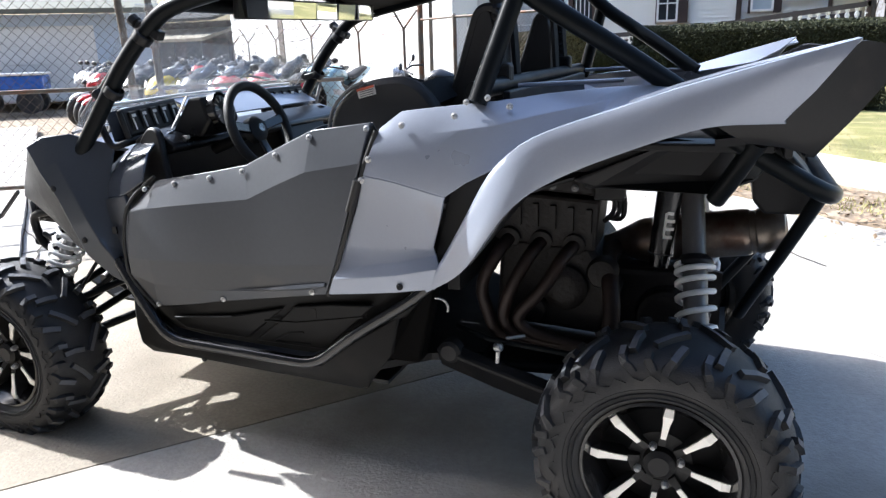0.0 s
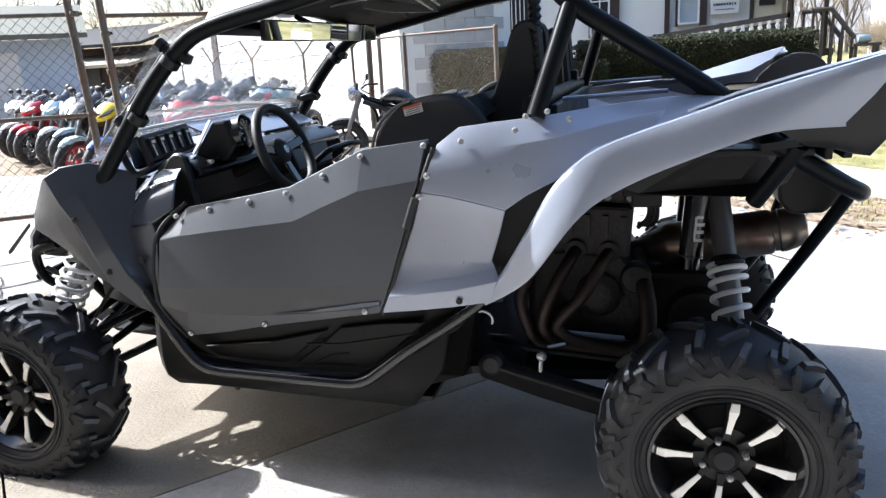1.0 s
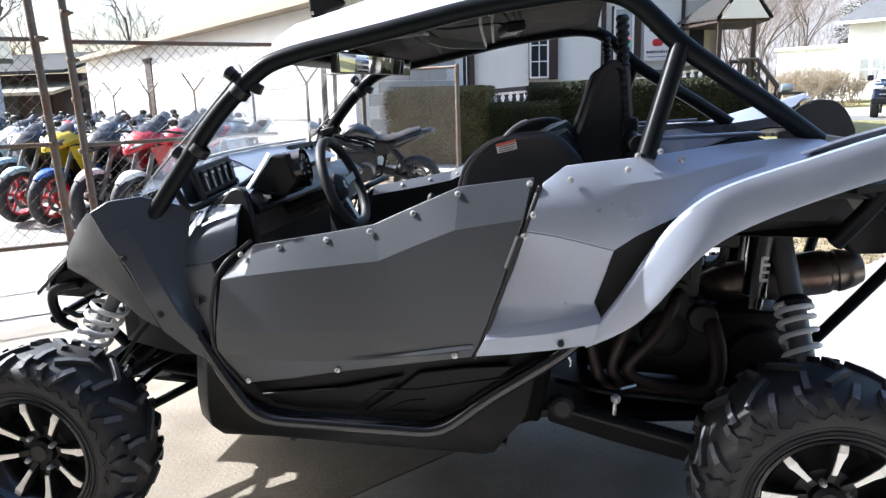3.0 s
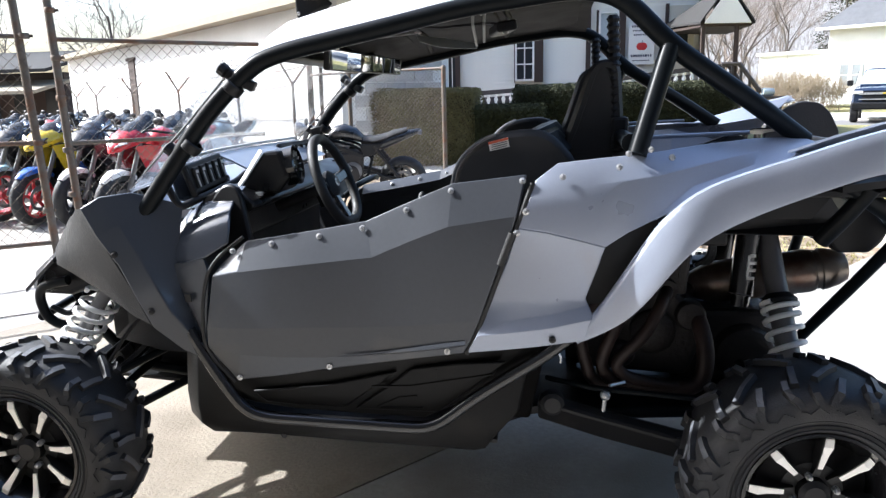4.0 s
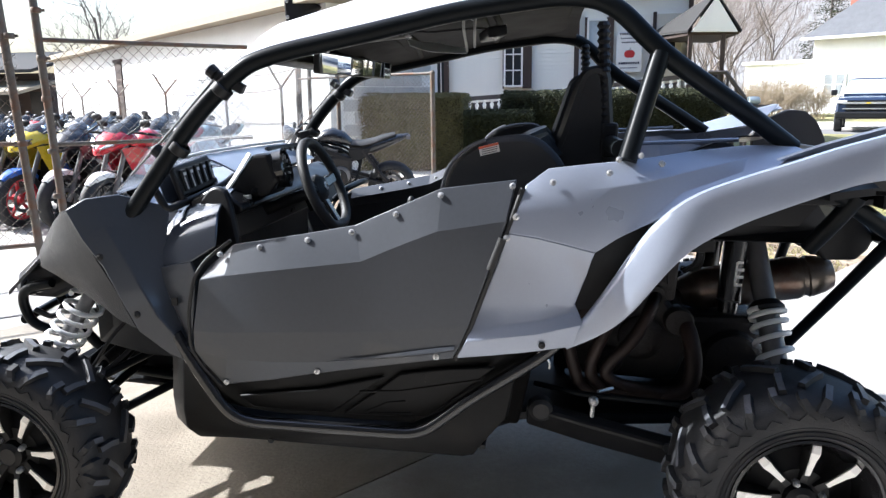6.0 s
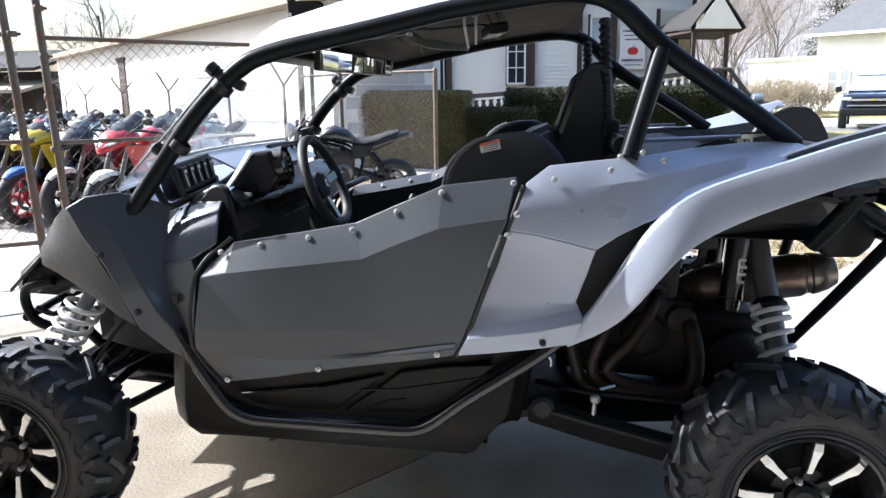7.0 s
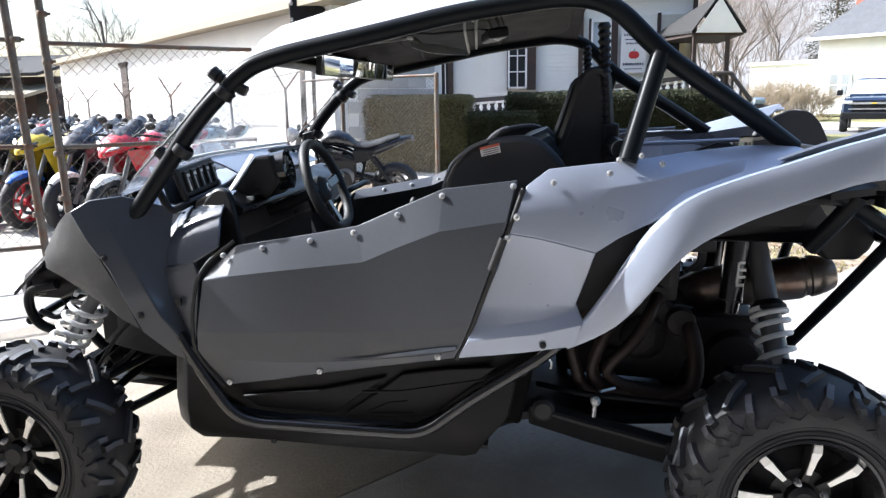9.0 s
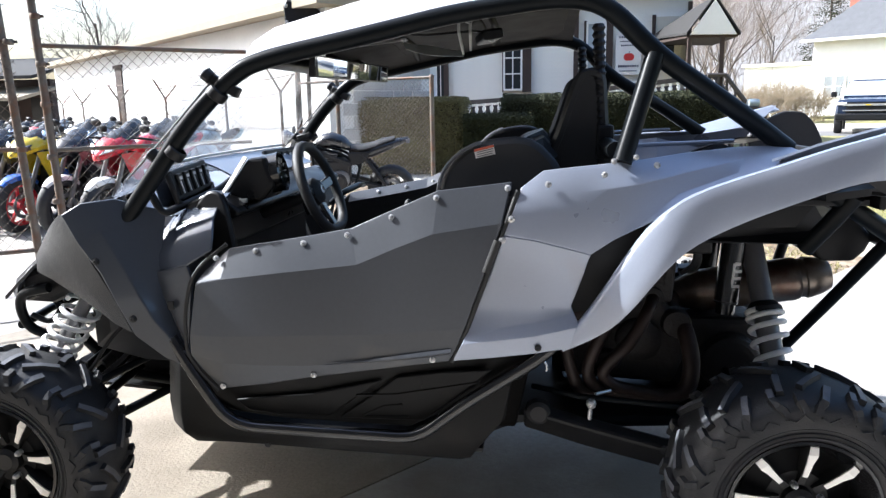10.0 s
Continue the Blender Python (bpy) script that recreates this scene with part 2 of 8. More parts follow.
def tube(bm, points, r, seg=10, closed=False, taper=1.0, cap=True):
    """A round bar along points."""
    ps = [Vector(p) for p in points]
    n = len(ps)
    rings = []
    ref = None
    for i, p in enumerate(ps):
        a = ps[i - 1] if (i or closed) else ps[i]
        c = ps[(i + 1) % n] if (i < n - 1 or closed) else ps[i]
        d = (c - a)
        d = d.normalized() if d.length > 1e-9 else Vector((0, 0, 1))
        if ref is None:
            ref = d.orthogonal().normalized()
        ref = ref - d * ref.dot(d)
        ref = ref.normalized() if ref.length > 1e-6 else d.orthogonal().normalized()
        side = d.cross(ref)
        rad = r * (1 + (taper - 1) * i / max(1, n - 1))
        rings.append([bm.verts.new(p + (ref * math.cos(2 * math.pi * k / seg) + side * math.sin(2 * math.pi * k / seg)) * rad) for k in range(seg)])
    for i in range(n if closed else n - 1):
        a, c = rings[i], rings[(i + 1) % n]
        for k in range(seg):
            bm.faces.new((a[k], a[(k + 1) % seg], c[(k + 1) % seg], c[k]))
    if cap and not closed:
        bm.faces.new(rings[0][::-1])
        bm.faces.new(rings[-1])


def rod(bm, a, c, r, r2=None, seg=12):
    tube(bm, (a, c), r, seg, taper=(r2 if r2 is not None else r) / r)


def lathe(bm, profile, centre, axis, seg=32, closed=False, cap=True):
    """Turn a profile of (radius, height) round an axis through centre."""
    z = Vector(axis).normalized()
    x = z.orthogonal().normalized()
    y = z.cross(x)
    c = Vector(centre)
    rings = []
    for r, h in profile:
        rings.append([bm.verts.new(c + z * h + (x * math.cos(2 * math.pi * k / seg) + y * math.sin(2 * math.pi * k / seg)) * max(r, 1e-4)) for k in range(seg)])
    n = len(rings)
    for i in range(n if closed else n - 1):
        a, b = rings[i], rings[(i + 1) % n]
        for k in range(seg):
            bm.faces.new((a[k], a[(k + 1) % seg], b[(k + 1) % seg], b[k]))
    if cap and not closed:
        bm.faces.new(rings[0][::-1])
        bm.faces.new(rings[-1])


def sheet(bm, rows, thick=0.006):
    """A panel through a grid of points, with a thickness."""
    vs = [[bm.verts.new(p) for p in row] for row in rows]
    fs = []
    for a, c in zip(vs, vs[1:]):
        for i in range(len(a) - 1):
            fs.append(bm.faces.new((a[i], a[i + 1], c[i + 1], c[i])))
    bmesh.ops.recalc_face_normals(bm, faces=fs)
    bmesh.ops.solidify(bm, geom=fs, thickness=thick)


def slab(bm, outline, depth):
    """A flat polygon, given by its corners, pushed out by the vector depth."""
    d = Vector(depth)
    a = [bm.verts.new(p) for p in outline]
    c = [bm.verts.new(Vector(p) + d) for p in outline]
    n = len(a)
    bm.faces.new(a)
    bm.faces.new(c[::-1])
    for i in range(n):
        bm.faces.new((a[i], c[i], c[(i + 1) % n], a[(i + 1) % n]))


def bolt(name, p, normal, parent, r=0.0065, material=None):
    bm = bmesh.new()
    n = Vector(normal).normalized()
    lathe(bm, ((r * 1.35, -0.002), (r * 1.35, 0.0015), (r, 0.002), (r * 0.9, 0.0045), (r * 0.45, 0.0055), (r * 0.4, 0.003)), p, n, 10)
    return part(name, bm, material or CHROME, parent, smooth=40)


def mid(points, n):
    """n points at even steps along a line of points."""
    ps = [Vector(p) for p in points]
    ls = [0.0]
    for a, c in zip(ps, ps[1:]):
        ls.append(ls[-1] + (c - a).length)
    out = []
    for k in range(n):
        s = ls[-1] * k / (n - 1)
        i = max(j for j in range(len(ls) - 1) if ls[j] <= s + 1e-9)
        t = (s - ls[i]) / max(1e-9, ls[i + 1] - ls[i])
        out.append(ps[i].lerp(ps[i + 1], min(1, t)))
    return out


# ---- the ground ----
def ground_z(x, y):
    """The lot rises gently behind the parked vehicle, less so on the street side."""
    side = 1.0 if x < 1 else (0.55 if x > 3 else 1 - 0.225 * (x - 1))
    t = min(max(y - 1.1, 0.0), 5.6)
    dip = 0.25 * math.exp(-(((x + 1.9) / 1.1) ** 2 + ((y - 6.1) / 0.75) ** 2))
    u, v = min(max((-2.9 - x) / 0.8, 0.0), 1.0), min(max((y - 4.9) / 1.0, 0.0), 1.0)
    return 0.055 * t * side - dip - 0.15 * u * u * (3 - 2 * u) * v * v * (3 - 2 * v)


def ground_mesh(name, xs, ys, material, lift=0.0, noise_amp=0.0):
    bm = bmesh.new()
    vs = [[bm.verts.new((x, y, ground_z(x, y) + lift + noise_amp * noise.noise((x * 3, y * 3, 0)))) for x in xs] for y in ys]
    for a, c in zip(vs, vs[1:]):
        for i in range(len(xs) - 1):
            bm.faces.new((a[i], a[i + 1], c[i + 1], c[i]))
    return part(name, bm, material, smooth=60)


def steps(a, c, n):
    return [a + (c - a) * i / n for i in range(n + 1)]


GX = [-900, -300, -120, -60] + steps(-40, 40, 80) + [60, 120, 300, 900]
GY = [-900, -300, -100, -30] + steps(-12, 40, 104) + [60, 120, 300, 900]
tagged(ground_mesh("ground", GX, GY, DIRT, lift=-0.06), "bare soil and leaf litter under the lot", "ground", kind="structure")


# Concrete slabs of the lot: uneven four-sided panels with open joints between them.
pavement = tagged(new("pavement"), "sunlit weathered concrete lot with cracked joints", "pavement", kind="structure")


def concrete_slab(corners, gap=0.007, lift=0.0, n=8, material=None):
    """One slab between four corners, following the slope."""
    p = [Vector(c) for c in corners]
    centre = sum(p, Vector((0, 0))) / 4
    p = [c + (centre - c).normalized() * gap for c in p]
    bm = bmesh.new()
    rows = []
    for j in range(n + 1):
        v = j / n
        row = []
        for i in range(n + 1):
            u = i / n
            q = (p[0] * (1 - u) + p[1] * u) * (1 - v) + (p[3] * (1 - u) + p[2] * u) * v
            if i in (0, n) or j in (0, n):
                q = q + Vector((noise.noise((q.x * 5, q.y * 5, 1.0)), noise.noise((q.x * 5, q.y * 5, 7.0)))) * 0.008
            edge = -0.003 if (i in (0, n) or j in (0, n)) else 0.0
            row.append((q.x, q.y, ground_z(q.x, q.y) + lift + edge))
        rows.append(row)
    sheet(bm, rows, 0.05)
    return part("concrete_slab", bm, material or CONCRETE, pavement, smooth=30)


# Joint lines: one set runs along J (under the vehicle from front to back, askew), the other across it.
J = Vector((0.655, 0.756))
K = Vector((0.756, -0.655))
J0 = Vector((-0.395, -0.60))
along = [-14.0, -10.4, -7.0, -3.6, -0.72, 2.6, 6.2, 9.8, 13.5]
across = [-16.5, -12.6, -9.0, -5.6, -3.0, 0.0, 3.4, 7.0, 10.6, 14.2]
for a0, a1 in zip(along, along[1:]):
    for k0, k1 in zip(across, across[1:]):
        cs = [J0 + J * a + K * k for a, k in ((a0, k0), (a1, k0), (a1, k1), (a0, k1))]
        if max(c.y for c in cs) > 9.5 or min(c.x for c in cs) < -19 or min(c.y for c in cs) < -13:
            continue
        old = (a0, k0) in ((-3.6, 0.0), (-3.6, -3.0), (-0.72, -3.0))
        concrete_slab(cs, lift=0.004 * noise.noise((a0, k0, 3.0)), material=CONCRETE_OLD if old else None)


def crack(points, width=0.006):
    """A thin dark hairline crack that wanders over the concrete."""
    bm = bmesh.new()
    ps = []
    for a, c in zip(points, points[1:]):
        a, c = Vector(a), Vector(c)
        n = max(2, int((c - a).length / 0.05))
        for i in range(n):
            q = a.lerp(c, i / n)
            ps.append(q + Vector((noise.noise((q.x * 6, q.y * 6, 2.0)), noise.noise((q.x * 6, q.y * 6, 5.0)))) * 0.03)
    rows = []
    for i, q in enumerate(ps):
        d = (ps[min(i + 1, len(ps) - 1)] - ps[max(i - 1, 0)]).normalized()
        s = Vector((-d.y, d.x)) * width * (0.5 + 0.5 * abs(noise.noise((q.x * 15, q.y * 15, 9.0)))) * 0.5
        z = ground_z(q.x, q.y) + 0.0065
        rows.append(((q.x - s.x, q.y - s.y, z), (q.x + s.x, q.y + s.y, z)))
    sheet(bm, rows, 0.003)
    return part("crack", bm, CRACK, pavement)


crack(((-1.2, -0.72), (-0.84, -1.02), (-0.6, -1.3)), 0.012)
crack(((1.5, 2.6), (2.0, 1.95), (2.9, 1.2)), 0.012)
crack(((-2.6, 0.4), (-3.6, 1.4), (-4.3, 1.7)), 0.016)
crack(((-3.9, 0.7), (-3.1, 1.5), (-2.4, 1.7)), 0.012)
crack(((1.62, 1.30), (1.97, 1.14), (2.24, 1.18), (2.9, 0.9)), 0.022)
crack(((1.9, 1.62), (2.3, 1.46), (3.0, 1.5)), 0.010)
crack(((1.3, 4.0), (2.0, 3.4), (3.2, 2.9)), 0.014)

# pebbles and bits of litter on the concrete
for k in range(26):
    x, y = random.uniform(-1.6, 2.6), random.uniform(-1.4, 3.2)
    if abs(x) < 1.5 and -0.2 < y < 1.2:
        continue
    bm = bmesh.new()
    bmesh.ops.create_icosphere(bm, subdivisions=1, radius=random.uniform(0.004, 0.010), matrix=Matrix.Translation((x, y, ground_z(x, y) + 0.006)) @ Matrix.Diagonal((1.3, 1, 0.6, 1)))
    tagged(part("pebble", bm, DIRT), "small dark pebble lying on the concrete", "pebble", group="pebbles on the concrete")

# verge, kerb strip, lawn and street on the far right
KD = Vector((0.841, -0.541))
KN = Vector((0.541, 0.841))
K0 = Vector((2.45, 4.12))


def strip(name, near, far, a, c, material, lift, thick, label, category, n=24, ragged=0.0):
    n = 160 if ragged else n
    bm = bmesh.new()
    rows = []
    for v in (near, far):
        row = []
        for i in range(n + 1):
            u = a + (c - a) * i / n
            q = K0 + KD * u + KN * (v + (ragged * noise.noise((u * 2.3, 0.4, 7.0)) if v == near else 0.0))
            row.append((q.x, q.y, ground_z(q.x, q.y) + lift))
        rows.append(row)
    sheet(bm, rows, thick)
    return tagged(part(name, bm, material, bevel=0.012), label, category, kind="structure")


strip("kerb", 0, 0.74, -2.6, 30, KERB, 0.105, 0.2, "pale concrete kerb strip beside the lawn", "kerb")
strip("verge", -0.98, 0.0, -2.3, 30, DIRT, 0.014, 0.08, "strip of soil and dead leaves before the kerb", "verge", ragged=0.10)
strip("lawn", 0.74, 19.5, -4.4, 60, GRASS, 0.07, 0.1, "dry yellow-green winter lawn", "lawn")
# street strip coloured dark to stand for the shadow lying across it
strip("street", 19.5, 24.0, -14, 90, STREET_SHADOW_GREY, 0.05, 0.1, "grey street strip darkened for the shadow across it", "road")
strip("driveway", 24.0, 33.0, -14, 60, KERB, 0.075, 0.1, "pale concrete driveway across the street", "driveway")
strip("far_lawn", 33, 200, -60, 160, GRASS, 0.06, 0.1, "dry lawn across the street", "lawn")

# leaf litter on the verge
bm = bmesh.new()
for k in range(1700):
    q = K0 + KD * random.uniform(-2.4, 5) + KN * (random.uniform(-1.15, 0.0) if k % 5 else random.uniform(-1.7, -0.9))
    r = random.uniform(0.012, 0.032)
    c = Vector((q.x, q.y, ground_z(q.x, q.y) + 0.016 + random.uniform(0, 0.02)))
    u = Vector((random.uniform(-1, 1), random.uniform(-1, 1), random.uniform(-0.4, 0.4))).normalized() * r
    w = u.cross(Vector((random.uniform(-0.4, 0.4), random.uniform(-0.4, 0.4), 1))).normalized() * r * 0.6
    bm.faces.new([bm.verts.new(p) for p in (c - u, c + w, c + u, c - w)])
LEAF = surface("dead_leaves", (0.27, 0.19, 0.115), 0.9, 0, 0.3, 20, 100, island=0.35)
tagged(part("dead_leaves", bm, LEAF), "scattered brown dead leaves on the verge", "leaves", kind="stuff")
bm = bmesh.new()
for k in range(9000):
    q = K0 + KD * random.uniform(-2.4, 9) + KN * (0.97 + random.random() ** 1.6 * 6)
    h = random.uniform(0.02, 0.06)
    c = Vector((q.x, q.y, ground_z(q.x, q.y) + 0.066))
    a = random.uniform(0, 6.28)
    u = Vector((math.cos(a), math.sin(a), 0)) * 0.006
    lean = Vector((random.uniform(-0.6, 0.6), random.uniform(-0.6, 0.6), 1)) * h
    bm.faces.new([bm.verts.new(p) for p in (c - u, c + u, c + lean)])
for k in range(5200):
    u = random.uniform(-2.2, 4.0)
    v = random.uniform(-1.05, -0.02)
    if noise.noise((u * 1.7, v * 2.5, 3.0)) < -0.02 + 0.25 * (v < -0.8):
        continue
    q = K0 + KD * u + KN * v
    c = Vector((q.x, q.y, ground_z(q.x, q.y) + 0.012))
    a = random.uniform(0, 6.28)
    w = Vector((math.cos(a), math.sin(a), 0)) * 0.005
    lean = Vector((random.uniform(-0.8, 0.8), random.uniform(-0.8, 0.8), 1)) * random.uniform(0.015, 0.055)
    bm.faces.new([bm.verts.new(p) for p in (c - w, c + w, c + lean)])
BLADE = surface("dry_grass_blades", (0.27, 0.25, 0.09), 0.8, 0, 0.3, 5, 50, island=0.4)
tagged(part("grass", bm, BLADE), "short dry yellow-green grass blades", "grass", kind="stuff")

# pale concrete block on the kerb, and a small tan one before it
for name, (x, y), size, mat, label in (("kerb_block", (3.06, 4.22), (0.26, 0.26, 0.34), KERB, "pale concrete block standing on the kerb"), ("paver_block", (2.86, 3.74), (0.11, 0.10, 0.13), DIRT, "small tan paver block lying by the kerb")):
    bm = bmesh.new()
    block(bm, (x, y, ground_z(x, y) + size[2] / 2 + (0.10 if size[2] > 0.2 else 0.01)), size)
    tagged(part(name, bm, mat, bevel=0.012), label, "block")


# ---- white building behind the yard ----
B0, B1 = Vector((-2.83, 8.57)), Vector((-16.2, 20.8))
BD = (B1 - B0).normalized()
BN = Vector((BD.y, -BD.x))      # into the building, away from the yard
if BN.y < 0:
    BN = -BN
workshop = thing("workshop_building", "long low white painted block building with a cream eave", "building", at=(B0.x, B0.y, 0.31))


def at_wall(s, off, z):
    q = B0 + BD * s + BN * off
    return (q.x - B0.x, q.y - B0.y, z - 0.31)


LEN = (B1 - B0).length
bm = bmesh.new()
slab(bm, [at_wall(0, 0, 0.02), at_wall(LEN, 0, 0.02), at_wall(LEN, 0.25, 0.02), at_wall(0, 0.25, 0.02)], (0, 0, 2.90))
part("front_wall", bm, BLOCK_WHITE, workshop)
bm = bmesh.new()
slab(bm, [at_wall(0.0, 0.25, 0.2), at_wall(0.25, 0.25, 0.2), at_wall(0.25, 2.2, 0.2), at_wall(0.0, 2.2, 0.2)], (0, 0, 2.72))
part("side_wall", bm, BLOCK_WHITE, workshop)
# block courses in relief on the end wall
GREY_BLOCK = surface("grey_white_block", (0.46, 0.46, 0.46), 0.8, 0, 0.15, 3, 40, island=0.1)
block_mesh = None
for j in range(11):
    for i in range(4):
        if block_mesh is None:
            bm = bmesh.new()
            block(bm, (0, 0, 0), (0.385, 0.03, 0.185), Matrix.Rotation(math.atan2(BN.y, BN.x), 3, "Z"))
            first = part("wall_block", bm, GREY_BLOCK, workshop, bevel=0)
            block_mesh = first.data
            ob = first
        else:
            ob = new("wall_block", block_mesh)
            ob.parent = workshop
        ob.location = at_wall(-0.004, 0.45 + 0.4 * i + (0.2 if j % 2 else 0), 0.56 + 0.2 * j)
bm = bmesh.new()
slab(bm, [at_wall(-0.35, -0.35, 2.92), at_wall(LEN, -0.35, 2.92), at_wall(LEN, 2.4, 2.92), at_wall(-0.35, 2.4, 2.92)], (0, 0, 0.14))
part("roof", bm, TRIM_TAN, workshop, "cream flat roof edge")
bm = bmesh.new()
for s in (10.5,):
    slab(bm, [at_wall(s, -0.03, 0.9), at_wall(s + 0.55, -0.03, 0.9), at_wall(s + 0.55, 0.02, 0.9), at_wall(s, 0.02, 0.9)], (0, 0, 1.65))
part("door", bm, BROWN, workshop, "narrow dark brown door")
bm = bmesh.new()
slab(bm, [at_wall(10.4, -0.05, 2.55), at_wall(11.15, -0.05, 2.55), at_wall(11.15, 0.0, 2.55), at_wall(10.4, 0.0, 2.55)], (0, 0, 0.08))
part("lintel", bm, BROWN, workshop)
# loudspeaker at the corner of the roof
horn = thing("horn_speaker", "black wedge-shaped loudspeaker under the eave of the white building", "fixture", at=(B0.x - 0.5, B0.y + 0.1, 2.86))
bm = bmesh.new()
slab(bm, [(-0.16, -0.10, -0.20), (-0.18, -0.10, 0.10), (-0.12, -0.10, 0.20), (0.10, -0.07, 0.18), (0.42, -0.02, 0.0), (0.12, -0.07, -0.12), (-0.04, -0.10, -0.22)], (0.04, 0.24, 0))
part("horn", bm, BLACK, horn, smooth=20, bevel=0.03)
for z in (-0.14, 0.10):
    bm = bmesh.new()
    lathe(bm, ((0.02, -0.01), (0.03, 0.0), (0.02, 0.02), (0.005, 0.022)), (-0.12, -0.105, z), (0, -1, 0), 10)
    part("knob", bm, CHROME, horn, smooth=40)
bm = bmesh.new()
span(bm, (0.05, 0.1, 0.0), (0.3, 0.45, 0.06), 0.04, 0.04)
part("bracket", bm, BLACK, horn)


# ---- chain-link fences ----
def link_mesh(bm, a, c, z0, z1, cell=0.062, r=0.0022):
    """Two crossing sets of slanting wires between two uprights."""
    a, c = Vector((a[0], a[1], 0)), Vector((c[0], c[1], 0))
    d = c - a
    w, h = d.length, z1 - z0
    u = d.normalized()
    n = int((w + h) / cell)
    side = Vector((-u.y, u.x, 0)) * 0.004
    for sgn in (1, -1):
        for k in range(1, n):
            s = k * cell
            s0, t0 = (s, 0.0) if s <= w else (w, s - w)
            s1, t1 = (s - h, h) if s >= h else (0.0, s)
            if sgn < 0:
                s0, s1 = w - s0, w - s1
            m = max(2, int(abs(t1 - t0) / 0.25) + 1)
            pts = []
            for i in range(m + 1):
                f = i / m
                ss, tt = s0 + (s1 - s0) * f, t0 + (t1 - t0) * f
                wob = 0.006 * noise.noise((ss * 4 + a.x, tt * 4, sgn))
                pts.append(a + u * (ss + wob) + side * sgn + Vector((0, 0, z0 + tt + wob)))
            tube(bm, pts, r, 3, cap=False)


def fence_panel(name, a, c, z0, z1, rails, label, cell=0.062, lean_a=(0, 0), lean_c=(0, 0), posts=(True, True), post_r=0.03, over=0.0, r=0.0022, wire=None):
    """A framed panel of chain-link: posts, rails, mesh."""
    f = thing(name, label, "fence", at=(a[0], a[1], ground_z(*a)))
    o = Vector((a[0], a[1], ground_z(*a)))

    def put(nm, bm, mat, smooth=40):
        ob = part(nm, bm, mat, None, smooth=smooth)
        ob.data.transform(Matrix.Translation(-o))
        ob.parent = f
        return ob
    for p, lean, on in ((a, lean_a, posts[0]), (c, lean_c, posts[1])):
        if on:
            bm = bmesh.new()
            top = (p[0] + lean[0], p[1] + lean[1], z1 + over)
            rod(bm, (p[0] - lean[0] * 0.1, p[1] - lean[1] * 0.1, ground_z(*p) - 0.02), top, post_r, seg=12)
            lathe(bm, ((post_r * 1.1, -0.01), (post_r * 1.05, 0.02), (post_r * 0.4, 0.04)), top, (0, 0, 1), 12)
            put("post", bm, STEEL_FENCE)
    for z in rails:
        f0 = (z - z0) / (z1 - z0)
        bm = bmesh.new()
        rod(bm, (a[0] + lean_a[0] * f0, a[1] + lean_a[1] * f0, z), (c[0] + lean_c[0] * f0, c[1] + lean_c[1] * f0, z), 0.018, seg=10)
        put("rail", bm, STEEL_FENCE)
    bm = bmesh.new()
    link_mesh(bm, a, c, z0, z1, cell, r)
    put("chain_link", bm, wire or WIRE, smooth=0)
    return f


# the yard's front gates: one leaf stands across, the other folds back
fence_panel("fence_gate", (-3.27, 2.56), (-2.15, 3.72), 0.30, 1.89, (0.34, 1.10, 1.89), "rusty galvanised chain-link gate leaf standing open", lean_a=(-0.06, 0.0), over=0.5, cell=0.085, posts=(True, False), r=0.0022, wire=RUSTY_WIRE)
fence_panel("chain_link_fence", (-3.36, 2.35), (-5.6, 0.75), 0.33, 1.90, (0.35, 1.12, 1.90), "rusty galvanised chain-link fence panel beside the gate", lean_a=(-0.10, 0.0), over=0.5, cell=0.085, posts=(True, True), r=0.0022, wire=RUSTY_WIRE)
fence_panel("chain_link_fence", (-5.6, 0.75), (-7.9, -0.9), 0.30, 1.90, (0.35, 1.12, 1.90), "rusty galvanised chain-link fence panel beside the gate", over=0.3, cell=0.085, posts=(False, True), r=0.0022, wire=RUSTY_WIRE)
# the short run before the hedge, with its tall pair of posts
fence_panel("chain_link_fence", (-0.92, 6.75), (-2.35, 7.35), 0.36, 1.76, (1.76,), "galvanised chain-link fence panel in front of the hedge", cell=0.060, r=0.0016)
fence_panel("chain_link_fence", (-2.35, 7.35), (-3.15, 8.0), 0.36, 1.76, (1.76,), "galvanised chain-link fence panel in front of the hedge", cell=0.060, posts=(False, False), r=0.0016)
for dx in (0.0, 0.17):
    bm = bmesh.new()
    rod(bm, (-3.15 + dx, 8.0, 0.42), (-3.13 + dx, 8.0, 2.35), 0.045 if not dx else 0.03)
    tagged(part("gate_post", bm, STEEL_FENCE, smooth=40), "tall galvanised steel gate post", "post", group="gate posts")

for (x, y), zs in (((-3.30, 2.55), (0.7, 1.05, 1.45, 1.75, 2.1)), ((-3.39, 2.35), (0.6, 1.12, 1.9))):
    for z in zs:
        bm = bmesh.new()
        lathe(bm, ((0.034, -0.02), (0.037, -0.015), (0.037, 0.015), (0.034, 0.02)), (x, y, z), (0, 0, 1), 12)
        block(bm, (x + 0.04, y + 0.02, z), (0.03, 0.010, 0.02))
        tagged(part("hinge_band", bm, STEEL_FENCE, smooth=40), "rusty steel band clamped round the gate post", "hinge", group="gate post bands")

# barbed-wire fence along the white building
F0, F1 = Vector((-3.4, 7.95)), Vector((-14.5, 18.2))
FD = (F1 - F0).normalized()
FN = Vector((-FD.y, FD.x))
